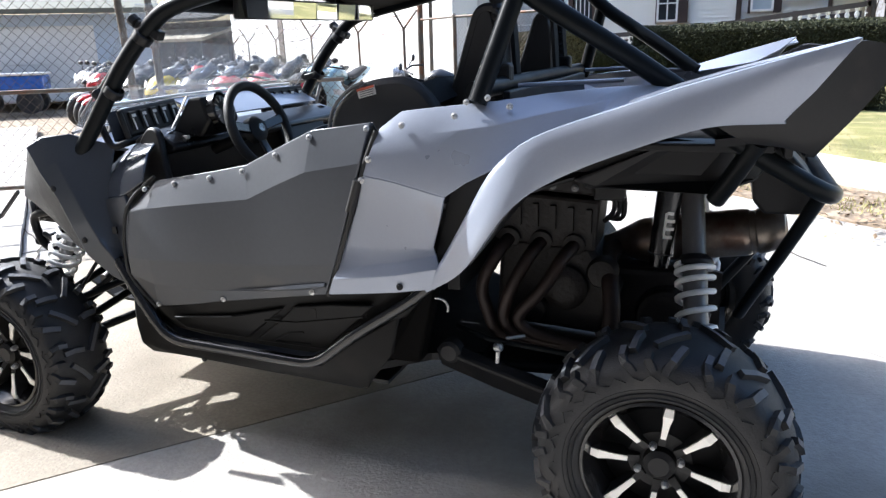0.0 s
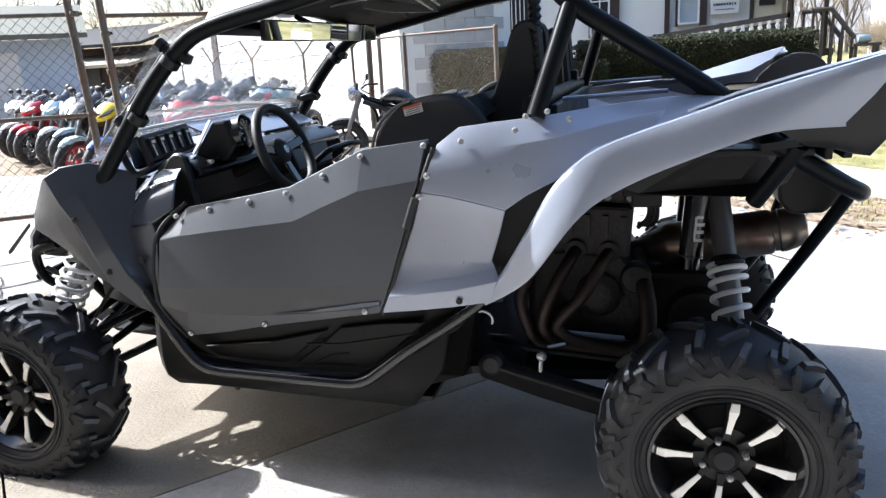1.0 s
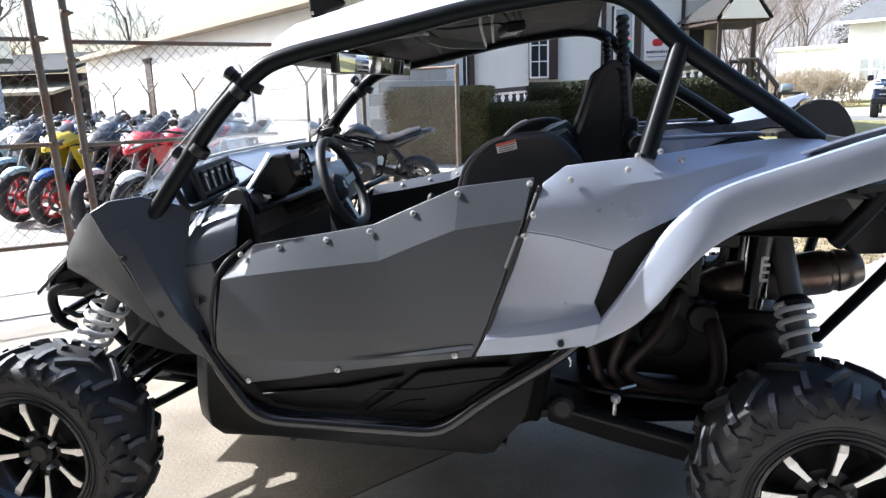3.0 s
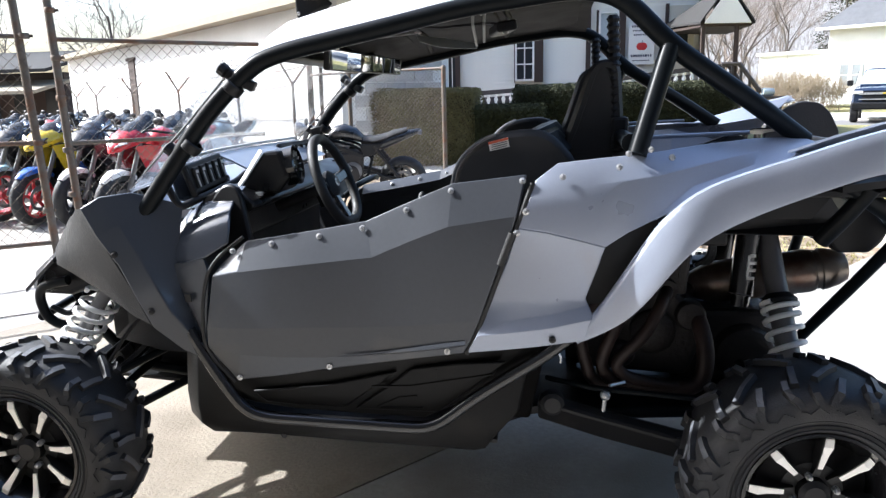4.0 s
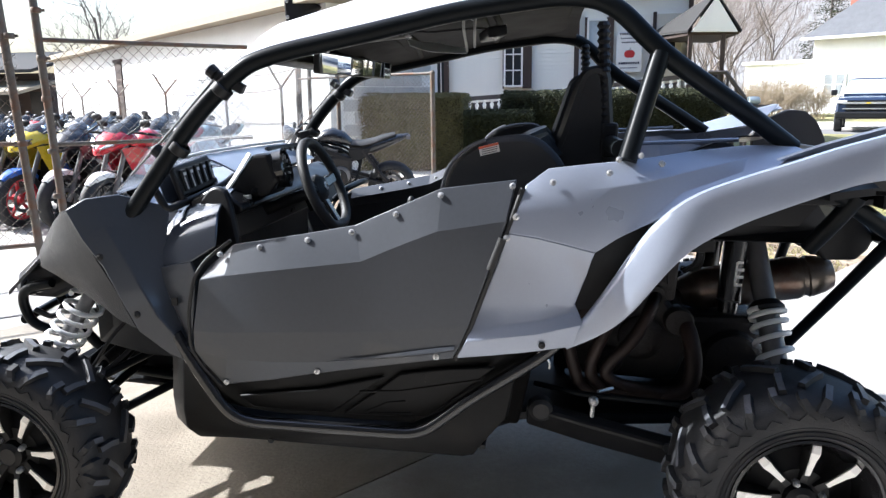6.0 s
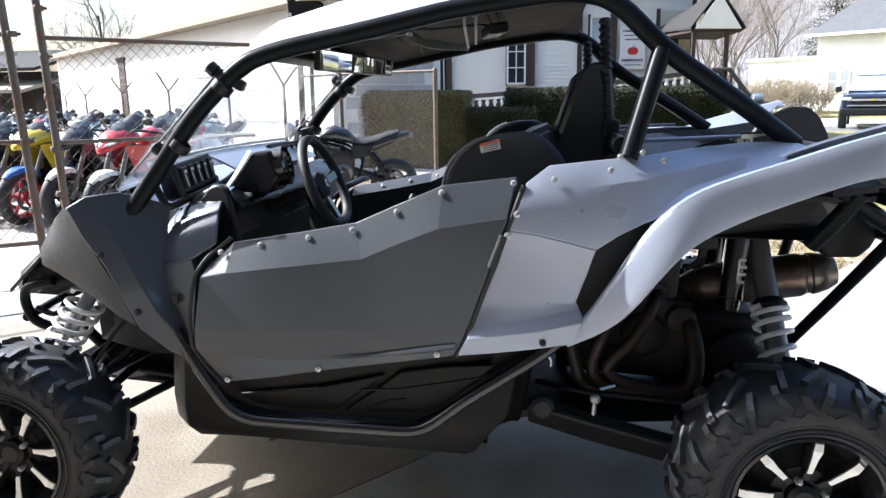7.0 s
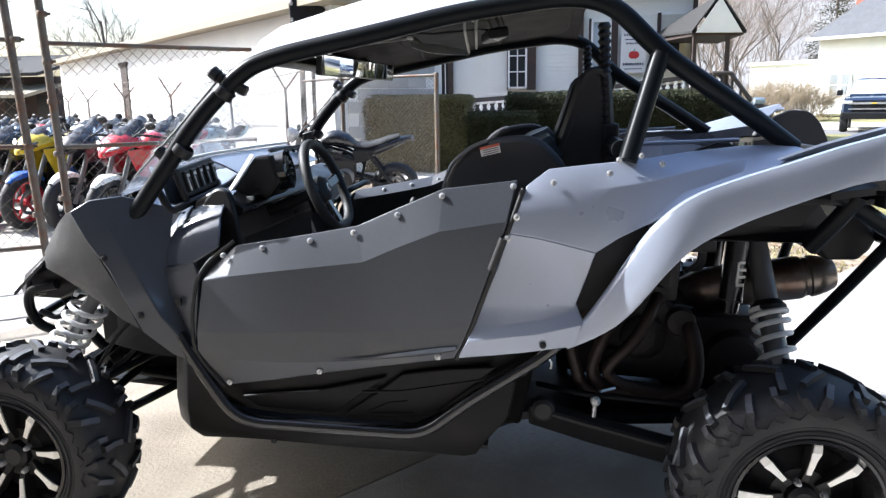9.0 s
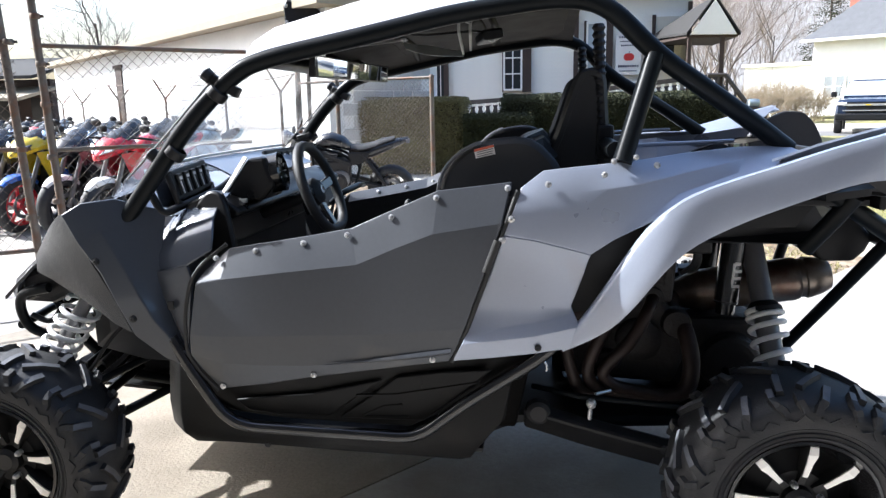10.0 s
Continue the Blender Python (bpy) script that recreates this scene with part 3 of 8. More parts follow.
barbed = thing("barbed_wire_fence", "galvanised fence with Y-shaped barbed wire arms along the white building", "fence", at=(F0.x, F0.y, 0.31))


def at_fence(s, off, z):
    q = FD * s + FN * off
    return (q.x, q.y, z - 0.31)


tips = []
for s in (0.0, 2.0, 5.0, 8.2, 11.6, 14.0):
    bm = bmesh.new()
    lean = random.uniform(-0.05, 0.05)
    rod(bm, at_fence(s, 0, 0.10), at_fence(s + lean, 0, 1.66), 0.022)
    part("post", bm, STEEL_FENCE, barbed, smooth=40)
    bm = bmesh.new()
    mast = Vector(at_fence(s, 0, 1.64))
    arms = (tuple(mast + Vector((-0.16, -0.14, 0.38))), tuple(mast + Vector((0.17, 0.15, 0.27))))
    for tip in arms:
        tube(bm, (at_fence(s + lean, 0, 1.64), tip), 0.019, 8)
    part("wire_arm", bm, STEEL_FENCE, barbed, smooth=40)
    tips.append((at_fence(s + lean, 0, 1.63), *arms))
for a, c in zip(tips, tips[1:]):
    bm = bmesh.new()
    for k in range(3):
        p, q = Vector(a[k]), Vector(c[k])
        pts = [p.lerp(q, i / 6) - Vector((0, 0, 0.05 * math.sin(math.pi * i / 6))) for i in range(7)]
        tube(bm, pts, 0.009, 4)
        for i in range(1, 12):
            b = p.lerp(q, i / 12) - Vector((0, 0, 0.05 * math.sin(math.pi * i / 12)))
            tube(bm, (b + Vector((0.015, 0, 0.02)), b - Vector((0.015, 0, 0.02))), 0.003, 3)
    part("barbed_wire", bm, STEEL_FENCE, barbed)
bm = bmesh.new()
link_mesh(bm, (0, 0), tuple(FD * 14.0), 0.02, 1.15, 0.09, 0.002)
part("chain_link", bm, WIRE, barbed)


# ---- hedges ----
def hedge(name, x0, x1, y0, y1, z0, z1, label, leaves, foliage):
    h = thing(name, label, "hedge", group="clipped hedges", at=((x0 + x1) / 2, (y0 + y1) / 2, z0))
    o = Vector(((x0 + x1) / 2, (y0 + y1) / 2, z0))
    # dark box painted as the shade between the leaves
    bm = bmesh.new()
    block(bm, (0, 0, (z1 - z0) / 2 - 0.02), (x1 - x0 - 0.12, y1 - y0 - 0.12, z1 - z0 - 0.08))
    part("inside", bm, HEDGE_INNER_SHADE, h)
    bm = bmesh.new()
    for k in range(leaves):
        f = random.random()
        x, y, z = random.uniform(x0, x1), random.uniform(y0, y1), random.uniform(z0, z1)
        if f < 0.62:
            y = y0 + random.uniform(-0.05, 0.07)
        elif f < 0.85:
            z = z1 + random.uniform(-0.06, 0.05) + 0.03 * noise.noise((x * 2, y * 2, 4.0))
        elif f < 0.95:
            x = x0 + random.uniform(-0.05, 0.06)
        else:
            x = x1 + random.uniform(-0.06, 0.05)
        x += 0.05 * noise.noise((y * 2, z * 2, x * 0.2))
        y += 0.06 * noise.noise((x * 2, z * 2, 1.0))
        c = Vector((x, y, z)) - o
        r = random.uniform(0.011, 0.022)
        u = Vector((random.gauss(0, 1), random.gauss(0, 1), random.gauss(0, 1))).normalized() * r
        w = u.orthogonal().normalized() * r * 0.55
        bm.faces.new([bm.verts.new(p) for p in (c - u, c + w, c + u, c - w)])
    part("leaves", bm, foliage, h)
    return h


# sun and shade on the three hedges are put into their leaf colours
hedge("hedge", -2.48, -0.76, 9.0, 10.2, 0.30, 1.50, "tall clipped olive-green hedge, leaf colour lightened for sun", 52000, HEDGE_SUNLIT)
hedge("hedge", -0.75, 0.35, 8.9, 9.8, 0.30, 1.22, "lower clipped green hedge, leaf colour darkened for shade", 24000, HEDGE_SHADE_EVERGREEN)
hedge("hedge", -0.14, 3.35, 9.3, 10.6, 0.20, 1.52, "tall clipped green hedge before the house, leaf colour darkened for shade", 50000, HEDGE_SHADE_EVERGREEN)
# pale path; its unseen part behind the hedges is added to brighten the house
strip_b = bmesh.new()
slab(strip_b, [(-4.2, 7.9, 0.26), (4.5, 8.0, 0.15), (4.5, 14.4, 0.15), (-2.6, 14.4, 0.26)], (0, 0, 0.06))
tagged(part("footpath", strip_b, KERB), "pale concrete path before the hedges, extended unseen behind them to bounce light", "path", kind="structure")


# added unseen dark wall: closes the street side, blocks sky light behind the camera
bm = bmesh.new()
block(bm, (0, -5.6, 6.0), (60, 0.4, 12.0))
tagged(part("wall_south", bm, surface("dark_blocker_wall", (0.055, 0.056, 0.06), 0.9, 0, 0.2, 0.7, 12)), "added unseen dark wall that blocks sky light from behind", "wall", kind="structure")


# ---- clapboard house ----
HY = 17.0
house = thing("clapboard_house", "white clapboard house with dark shutters, porch and ramp", "house", at=(0, HY, 0.4))


def hp(x, y, z):
    return (x, y - HY, z - 0.4)


HX0, HX1 = -3.3, 4.3
bm = bmesh.new()
block(bm, hp((HX0 + HX1) / 2, HY + 3.1, 2.4), (HX1 - HX0, 6.0, 4.0))
part("wall", bm, SIDING, house)
board = None
for k in range(31):
    z = 0.9 + 0.102 * k
    if board is None:
        bm = bmesh.new()
        slab(bm, [(HX0, 0.0, 0), (HX0, -0.022, 0), (HX0, -0.004, 0.106), (HX0, 0.0, 0.106)], (HX1 - HX0, 0, 0))
        board = part("siding_board", bm, SIDING, house)
        ob = board
    else:
        ob = new("siding_board", board.data)
        ob.parent = house
    ob.location = hp(0, HY + 0.1, z)
bm = bmesh.new()
slab(bm, [hp(-3.7, HY - 0.5, 4.25), hp(4.7, HY - 0.5, 4.25), hp(4.7, HY + 3, 6.2), hp(-3.7, HY + 3, 6.2)], (0, 0, 0.12))
part("roof", bm, SHINGLE, house)


def sash_window(x0, x1, z0, z1, cols, rows, parent, shutters=(0.12, 0.12), glazing=None):
    bm = bmesh.new()
    block(bm, hp((x0 + x1) / 2, HY + 0.05, (z0 + z1) / 2), (x1 - x0, 0.06, z1 - z0))
    w = part("window", bm, glazing or WINDOW_DARK, parent)
    bm = bmesh.new()
    t = 0.05
    for i in range(cols + 1):
        x = x0 + (x1 - x0) * i / cols
        block(bm, hp(x, HY - 0.0, (z0 + z1) / 2), (t if i in (0, cols) else 0.03, 0.05, z1 - z0))
    for j in range(rows + 1):
        z = z0 + (z1 - z0) * j / rows
        block(bm, hp((x0 + x1) / 2, HY - 0.002, z), (x1 - x0, 0.05, t if j in (0, rows) else 0.03))
    part("frame", bm, WHITE_PAINT, w)
    for sx, wide in ((x0 - shutters[0] / 2 - 0.02, shutters[0]), (x1 + shutters[1] / 2 + 0.02, shutters[1])):
        bm = bmesh.new()
        block(bm, hp(sx, HY + 0.03, (z0 + z1) / 2), (wide, 0.09, z1 - z0 + 0.12))
        part("shutter", bm, BROWN, w)


PAINTED_GREY = surface("pale_blue_grey_paint", (0.38, 0.44, 0.48), 0.5, 0, 0.08)
FAR_GLASS = surface("grey_window_glass", (0.24, 0.26, 0.27), 0.2, 0, 0.15, 1.5, 10)
# Pale blue-grey glass; on the truck windshield it stands for reflected sky.
PALE_GLASS = surface("pale_window_glass", (0.42, 0.47, 0.50), 0.1, 0, 0.15, 1.5, 10)
CREAM = surface("cream_door_trim", (0.62, 0.57, 0.45), 0.6, 0, 0.06)
sash_window(-0.48, -0.02, 1.80, 3.45, 2, 4, house, (0.03, 0.24))
sash_window(1.68, 2.14, 1.95, 3.45, 1, 2, house, (0.06, 0.18), PALE_GLASS)
bm = bmesh.new()
block(bm, hp(1.40, HY + 0.04, 2.4), (0.12, 0.10, 2.9))
part("corner_board", bm, BROWN, house, "dark vertical trim board")
# glazed back door with a white screen grille
bm = bmesh.new()
block(bm, hp(-2.30, HY + 0.05, 2.25), (0.56, 0.08, 2.3))
back_door = part("side_door", bm, WINDOW_DARK, house, "dark glazed door with a white grille")
bm = bmesh.new()
for i in range(5):
    block(bm, hp(-2.52 + 0.11 * i, HY - 0.0, 2.4), (0.02, 0.03, 1.8))
part("grille", bm, WHITE_PAINT, back_door)
bm = bmesh.new()
for x in (-2.66, -2.04):
    block(bm, hp(x, HY + 0.02, 2.3), (0.12, 0.11, 2.4))
part("door_frame", bm, BROWN, back_door)
bm = bmesh.new()
block(bm, hp(3.72, HY + 0.05, 2.45), (0.62, 0.1, 2.2))
front_door = part("door", bm, CREAM, house, "cream front door with a dark glass")
bm = bmesh.new()
block(bm, hp(3.70, HY - 0.01, 2.65), (0.36, 0.04, 0.8))
part("door_glass", bm, WINDOW_DARK, front_door)
bm = bmesh.new()
block(bm, hp(3.36, HY + 0.02, 2.45), (0.08, 0.1, 2.3))
block(bm, hp(4.24, HY + 0.02, 2.45), (0.10, 0.1, 2.9))
part("door_frame", bm, BROWN, front_door)
# porch with a small gable
PY = 14.6
bm = bmesh.new()
block(bm, hp(3.9, HY - 1.2, 1.12), (1.6, 2.4, 0.14))
part("porch_floor", bm, RAIL_DARK, house)
for px in (3.79, 4.50):
    bm = bmesh.new()
    block(bm, hp(px, PY, 1.95), (0.09, 0.09, 1.82))
    part("porch_post", bm, BROWN, house, bevel=0.012)
bm = bmesh.new()
slab(bm, [hp(3.79, PY - 0.14, 2.87), hp(4.77, PY - 0.14, 2.85), hp(4.28, PY - 0.14, 3.60)], (0, 0.10, 0))
part("porch_gable", bm, SIDING, house)
for nm, q in (("porch_roof", [(3.70, 14.48, 2.86), (4.28, 14.48, 3.66), (4.28, 17.0, 3.66), (3.22, 17.0, 2.98)]), ("porch_roof", [(4.28, 14.48, 3.66), (4.86, 14.48, 2.84), (5.0, 17.0, 2.84), (4.28, 17.0, 3.66)])):
    bm = bmesh.new()
    slab(bm, [hp(*p) for p in q], (0, 0, 0.05))
    part(nm, bm, SHINGLE, house)
bm = bmesh.new()
slab(bm, [hp(3.72, PY - 0.04, 2.80), hp(4.82, PY - 0.04, 2.80), hp(4.82, 17.0, 2.80), hp(3.28, 17.0, 2.86)], (0, 0, 0.07))
part("porch_ceiling", bm, BROWN, house)

# two sloping runs of the ramp rail with turned white balusters
BALUSTER = None
for (xa, za), (xb, zb) in (((-1.28, 1.52), (0.85, 1.64)), ((1.10, 1.68), (3.85, 1.97))):
    ramp = thing("ramp_railing", "dark handrail with turned white balusters along a sloping ramp", "railing", group="ramp railings", at=(xa, PY, 0.31))
    RO = Vector((xa, PY, 0.31))
    ra, rb = Vector((xa, PY, za - 0.05)), Vector((xb, PY, zb - 0.05))
    for dz, hgt in ((0.0, 0.10), (-0.52, 0.07)):
        bm = bmesh.new()
        span(bm, ra + Vector((0, 0, dz)) - RO, rb + Vector((0, 0, dz)) - RO, 0.09, hgt)
        part("handrail" if not dz else "bottom_rail", bm, RAIL_DARK, ramp)
    n = int((xb - xa) / 0.165)
    for i in range(n):
        p = ra.lerp(rb, (i + 0.5) / n) - RO
        if BALUSTER is None:
            bm = bmesh.new()
            lathe(bm, ((0.046, -0.50), (0.046, -0.44), (0.026, -0.41), (0.056, -0.32), (0.026, -0.24), (0.052, -0.17), (0.026, -0.11), (0.046, -0.08), (0.046, -0.03)), (0, 0, 0), (0, 0, 1), 8)
            BALUSTER = part("baluster", bm, WHITE_PAINT, ramp, smooth=50)
            ob = BALUSTER
        else:
            ob = new("baluster", BALUSTER.data)
            ob.parent = ramp
        ob.location = p
    for f in (0.0, 0.5, 1.0):
        p = ra.lerp(rb, f) - RO
        bm = bmesh.new()
        block(bm, (p.x, p.y + 0.02, (p.z + 0.06) / 2), (0.1, 0.1, p.z + 0.06))
        part("post", bm, RAIL_DARK, ramp)
    bm = bmesh.new()
    slab(bm, [tuple(ra - RO - Vector((0, 0, 0.68))), tuple(rb - RO - Vector((0, 0, 0.68))), tuple(rb - RO + Vector((0, 1.3, -0.68))), tuple(ra - RO + Vector((0, 1.3, -0.68)))], (0, 0, 0.08))
    part("ramp_deck", bm, RAIL_DARK, ramp)
    # dark panel added as the shade of the porch underside behind the balusters
    bm = bmesh.new()
    slab(bm, [tuple(ra - RO + Vector((0, 1.2, -0.1))), tuple(rb - RO + Vector((0, 1.2, -0.1))), (rb.x - RO.x, 1.2, 0.05), (0, 1.2, 0.05)], (0, 0.06, 0))
    part("ramp_back_wall", bm, RAIL_DARK, ramp)
# stair railing going down from the porch
stair = thing("stair_railing", "dark wooden stair railing going down from the porch", "railing", at=(4.2, 14.5, 0.3))
for yy in (0.0, 1.0):
    bm = bmesh.new()
    tube(bm, [(0.0, yy, 1.68), (0.38, yy, 1.68), (0.86, yy, 1.06)], 0.05, 6)
    part("handrail", bm, RAIL_DARK, stair)
    for i in range(5):
        bm = bmesh.new()
        x = 0.05 + 0.19 * i
        z1 = 1.68 if x < 0.38 else 1.68 - 1.29 * (x - 0.38)
        block(bm, (x, yy, z1 / 2), (0.05, 0.05, z1))
        part("baluster", bm, RAIL_DARK, stair)
bench = thing("dark_stand", "low dark wooden stand beside the porch steps", "stand", at=(5.26, 14.5, 0.25))
bm = bmesh.new()
block(bm, (0, 0, 0.98), (0.52, 0.4, 0.06))
part("top", bm, RAIL_DARK, bench)
for x in (-0.2, 0.2):
    bm = bmesh.new()
    block(bm, (x, 0, 0.475), (0.06, 0.3, 0.95))
    part("leg", bm, RAIL_DARK, bench)
bm = bmesh.new()
lathe(bm, ((0.03, -0.13), (0.085, -0.12), (0.095, 0.0), (0.085, 0.12), (0.03, 0.13)), (5.20, 14.45, 1.35), (1, 0.2, 0), 16)
tagged(part("drum", bm, PAINTED_GREY, smooth=40), "small pale blue-grey drum on the dark stand", "drum")

# poster on the house wall
sign = thing("wall_sign", "white poster with a red apple printed on it", "sign", at=(2.74, HY - 0.03, 2.12))
bm = bmesh.new()
block(bm, (0, 0.0, 0.50), (0.64, 0.02, 1.0))
part("board", bm, LABEL_WHITE, sign)
bm = bmesh.new()
lathe(bm, ((0.01, -0.012), (0.085, -0.010), (0.095, 0.0), (0.085, 0.004), (0.01, 0.006)), (-0.03, -0.012, 0.45), (0, -1, 0), 16)
lathe(bm, ((0.01, -0.012), (0.085, -0.010), (0.095, 0.0), (0.085, 0.004), (0.01, 0.0055)), (0.05, -0.012, 0.45), (0, -1, 0), 16)
part("apple_print", bm, SIGN_RED, sign)
bm = bmesh.new()
tube(bm, ((0.01, -0.016, 0.54), (0.03, -0.016, 0.60)), 0.008, 6)
part("stalk_print", bm, INK, sign)
for z, w, h in ((0.95, 0.52, 0.055), (0.84, 0.46, 0.03), (0.74, 0.40, 0.04), (0.22, 0.54, 0.06), (0.10, 0.44, 0.025)):
    n = 9
    for i in range(n):
        bm = bmesh.new()
        block(bm, (-w / 2 + w * (i + 0.5) / n, -0.013, z), (w / n * random.uniform(0.55, 0.85), 0.004, h))
        part("print_bar", bm, INK, sign)
# small lit red sign by the door


def glow(name, colour, strength):
    m = bpy.data.materials.new(name)
    m.use_nodes = True
    p = m.node_tree.nodes["Principled BSDF"]
    p.inputs["Base Color"].default_value = (*colour, 1)
    p.inputs["Emission Color"].default_value = (*colour, 1)
    p.inputs["Emission Strength"].default_value = strength
    return m


lit = thing("window_sign", "small lit red and green window sign", "sign", at=(1.93, HY - 0.05, 2.52))
bm = bmesh.new()
for i in range(3):
    tube(bm, [(-0.10 + 0.09 * i + 0.035 * math.cos(k * 0.785), 0, 0.14 + 0.06 * math.sin(k * 0.785)) for k in range(8)], 0.014, 6, closed=True)
part("red_tube", bm, glow("red_neon", (0.9, 0.05, 0.04), 0.35), lit)
bm = bmesh.new()
tube(bm, soften([(-0.15, 0, 0.22), (-0.17, 0, 0.03), (0.15, 0, 0.03), (0.17, 0, 0.14)], 0.04), 0.010, 6)
part("green_tube", bm, glow("green_neon", (0.08, 0.6, 0.2), 0.25), lit)


# ---- shed, brown house and far house ----
shed = thing("garage_shed", "faded blue-grey garage with a white overhead door", "shed", at=(-16.465, 10.618, 0.31))
sd = Matrix.Rotation(radians(42), 3, "Z")
bm = bmesh.new()
block(bm, (-0.1, 2.5, 1.07), (5.2, 5, 2.14), sd)
ob = part("wall", bm, SHED_BLUE, shed)
bm = bmesh.new()
for k in range(10):
    block(bm, sd @ Vector((0, -0.02, 0.15 + 0.2 * k)) + Vector((-0.1, 2.5, 0)) + sd @ Vector((0, -2.5, 0)), (5.2, 0.03, 0.185), sd)
part("cladding", bm, SHED_BLUE, shed)
c0 = Vector((-0.1, 2.5, 0)) + sd @ Vector((-0.1, -2.56, 0))
bm = bmesh.new()
block(bm, c0 + Vector((0, 0.02, 0.93)), (2.76, 0.03, 1.84), sd)
overhead = part("overhead_door", bm, WHITE_PAINT, shed, "white sectional overhead door")
for k in range(4):
    bm = bmesh.new()
    block(bm, c0 + Vector((0, -0.02, 0.25 + 0.45 * k)), (2.7, 0.05, 0.43), sd)
    part("door_section", bm, WHITE_PAINT, overhead, bevel=0.01)
bm = bmesh.new()
c1 = Vector((-0.1, 2.5, 2.14))
prof = [c1 + sd @ Vector((-2.9, -3.1, -0.02)), c1 + sd @ Vector((2.9, -3.1, -0.02)), c1 + sd @ Vector((2.9, 0, 0.9)), c1 + sd @ Vector((-2.9, 0, 0.9))]
slab(bm, prof, (0, 0, 0.12))
part("roof", bm, SHED_ROOF, shed, "faded green-tan low-pitched roof")
far_brown = thing("brown_house", "dark brown house with a porch roof behind the yard", "house", at=(-21.2, 23.6, 0.31))
bm = bmesh.new()
block(bm, (0, 2, 1.2), (5.5, 4, 2.4))
part("wall", bm, BROWN, far_brown)
for z, y0, y1, rise, col in ((2.35, -1.6, 2.2, 0.9, SHINGLE), (1.55, -2.4, -0.2, 0.45, TRIM_TAN)):
    bm = bmesh.new()
    slab(bm, [(-3.2, y0, z), (3.2, y0, z), (3.2, y1, z + rise), (-3.2, y1, z + rise)], (0, 0, 0.12))
    part("roof", bm, col, far_brown)
for x in (-2.2, -0.6, 0.9, 2.3):
    bm = bmesh.new()
    block(bm, (x, -0.03, 1.15), (0.8, 0.08, 1.1))
    part("window", bm, WINDOW_DARK, far_brown)

far_house = thing("white_house", "white house with a grey hipped roof and low wing", "house", at=(20.5, 47.0, 0.35))
bm = bmesh.new()
block(bm, (3.4, 1.5, 2.45), (12.4, 3, 4.7))
part("wall", bm, BLOCK_WHITE, far_house)
bm = bmesh.new()
v = [bm.verts.new(p) for p in ((-3.35, -0.6, 4.78), (10.2, -0.6, 4.78), (7.0, 1.5, 8.0), (0.6, 1.5, 8.0), (-3.0, 3.4, 4.78), (10.2, 3.4, 4.78))]
for f in ((0, 1, 2, 3), (0, 3, 4), (1, 5, 2), (3, 2, 5, 4), (0, 4, 5, 1)):
    bm.faces.new([v[i] for i in f])
part("roof", bm, ROOF_GREY, far_house)
bm = bmesh.new()
block(bm, (3.4, -0.66, 4.72), (13.6, 0.1, 0.16))
part("fascia", bm, WHITE_PAINT, far_house)
bm = bmesh.new()
block(bm, (-5.1, 1.5, 1.7), (4.6, 2, 3.4))
part("annex", bm, BLOCK_WHITE, far_house, "low white side wing")
bm = bmesh.new()
block(bm, (-5.1, 1.5, 3.42), (4.9, 2.4, 0.2))
part("annex_roof", bm, WHITE_PAINT, far_house)
for x, z in ((-1.72, 1.88), (-1.02, 1.88), (3.4, 2.0)):
    bm = bmesh.new()
    block(bm, (x, -0.03, z), (0.52, 0.08, 1.25))
    w = part("window", bm, FAR_GLASS, far_house)
    bm = bmesh.new()
    for dx, dz, sx, sz in ((-0.28, 0, 0.07, 1.36), (0.28, 0, 0.07, 1.36), (0, 0.66, 0.62, 0.07), (0, -0.66, 0.62, 0.07), (0, 0, 0.52, 0.05)):
        block(bm, (x + dx, -0.06, z + dz), (sx, 0.06, sz))
    part("frame", bm, WHITE_PAINT, w)
bm = bmesh.new()
block(bm, (-1.35, 2.6, 6.3), (0.62, 0.6, 2.2))
part("chimney", bm, surface("red_brick", (0.3, 0.12, 0.08), 0.9, 0, 0.2, 8, 60), far_house)


far_house.matrix_basis = Matrix.Translation((17.7, 47.0, 0.35)) @ Matrix.Rotation(radians(-40), 4, "Z") @ Matrix.Translation((2.8, 0, 0))


# ---- bare trees and shrubs ----
SHRUB = surface("tan_twigs", (0.19, 0.15, 0.095), 0.9, 0, 0.25, 6, 40)


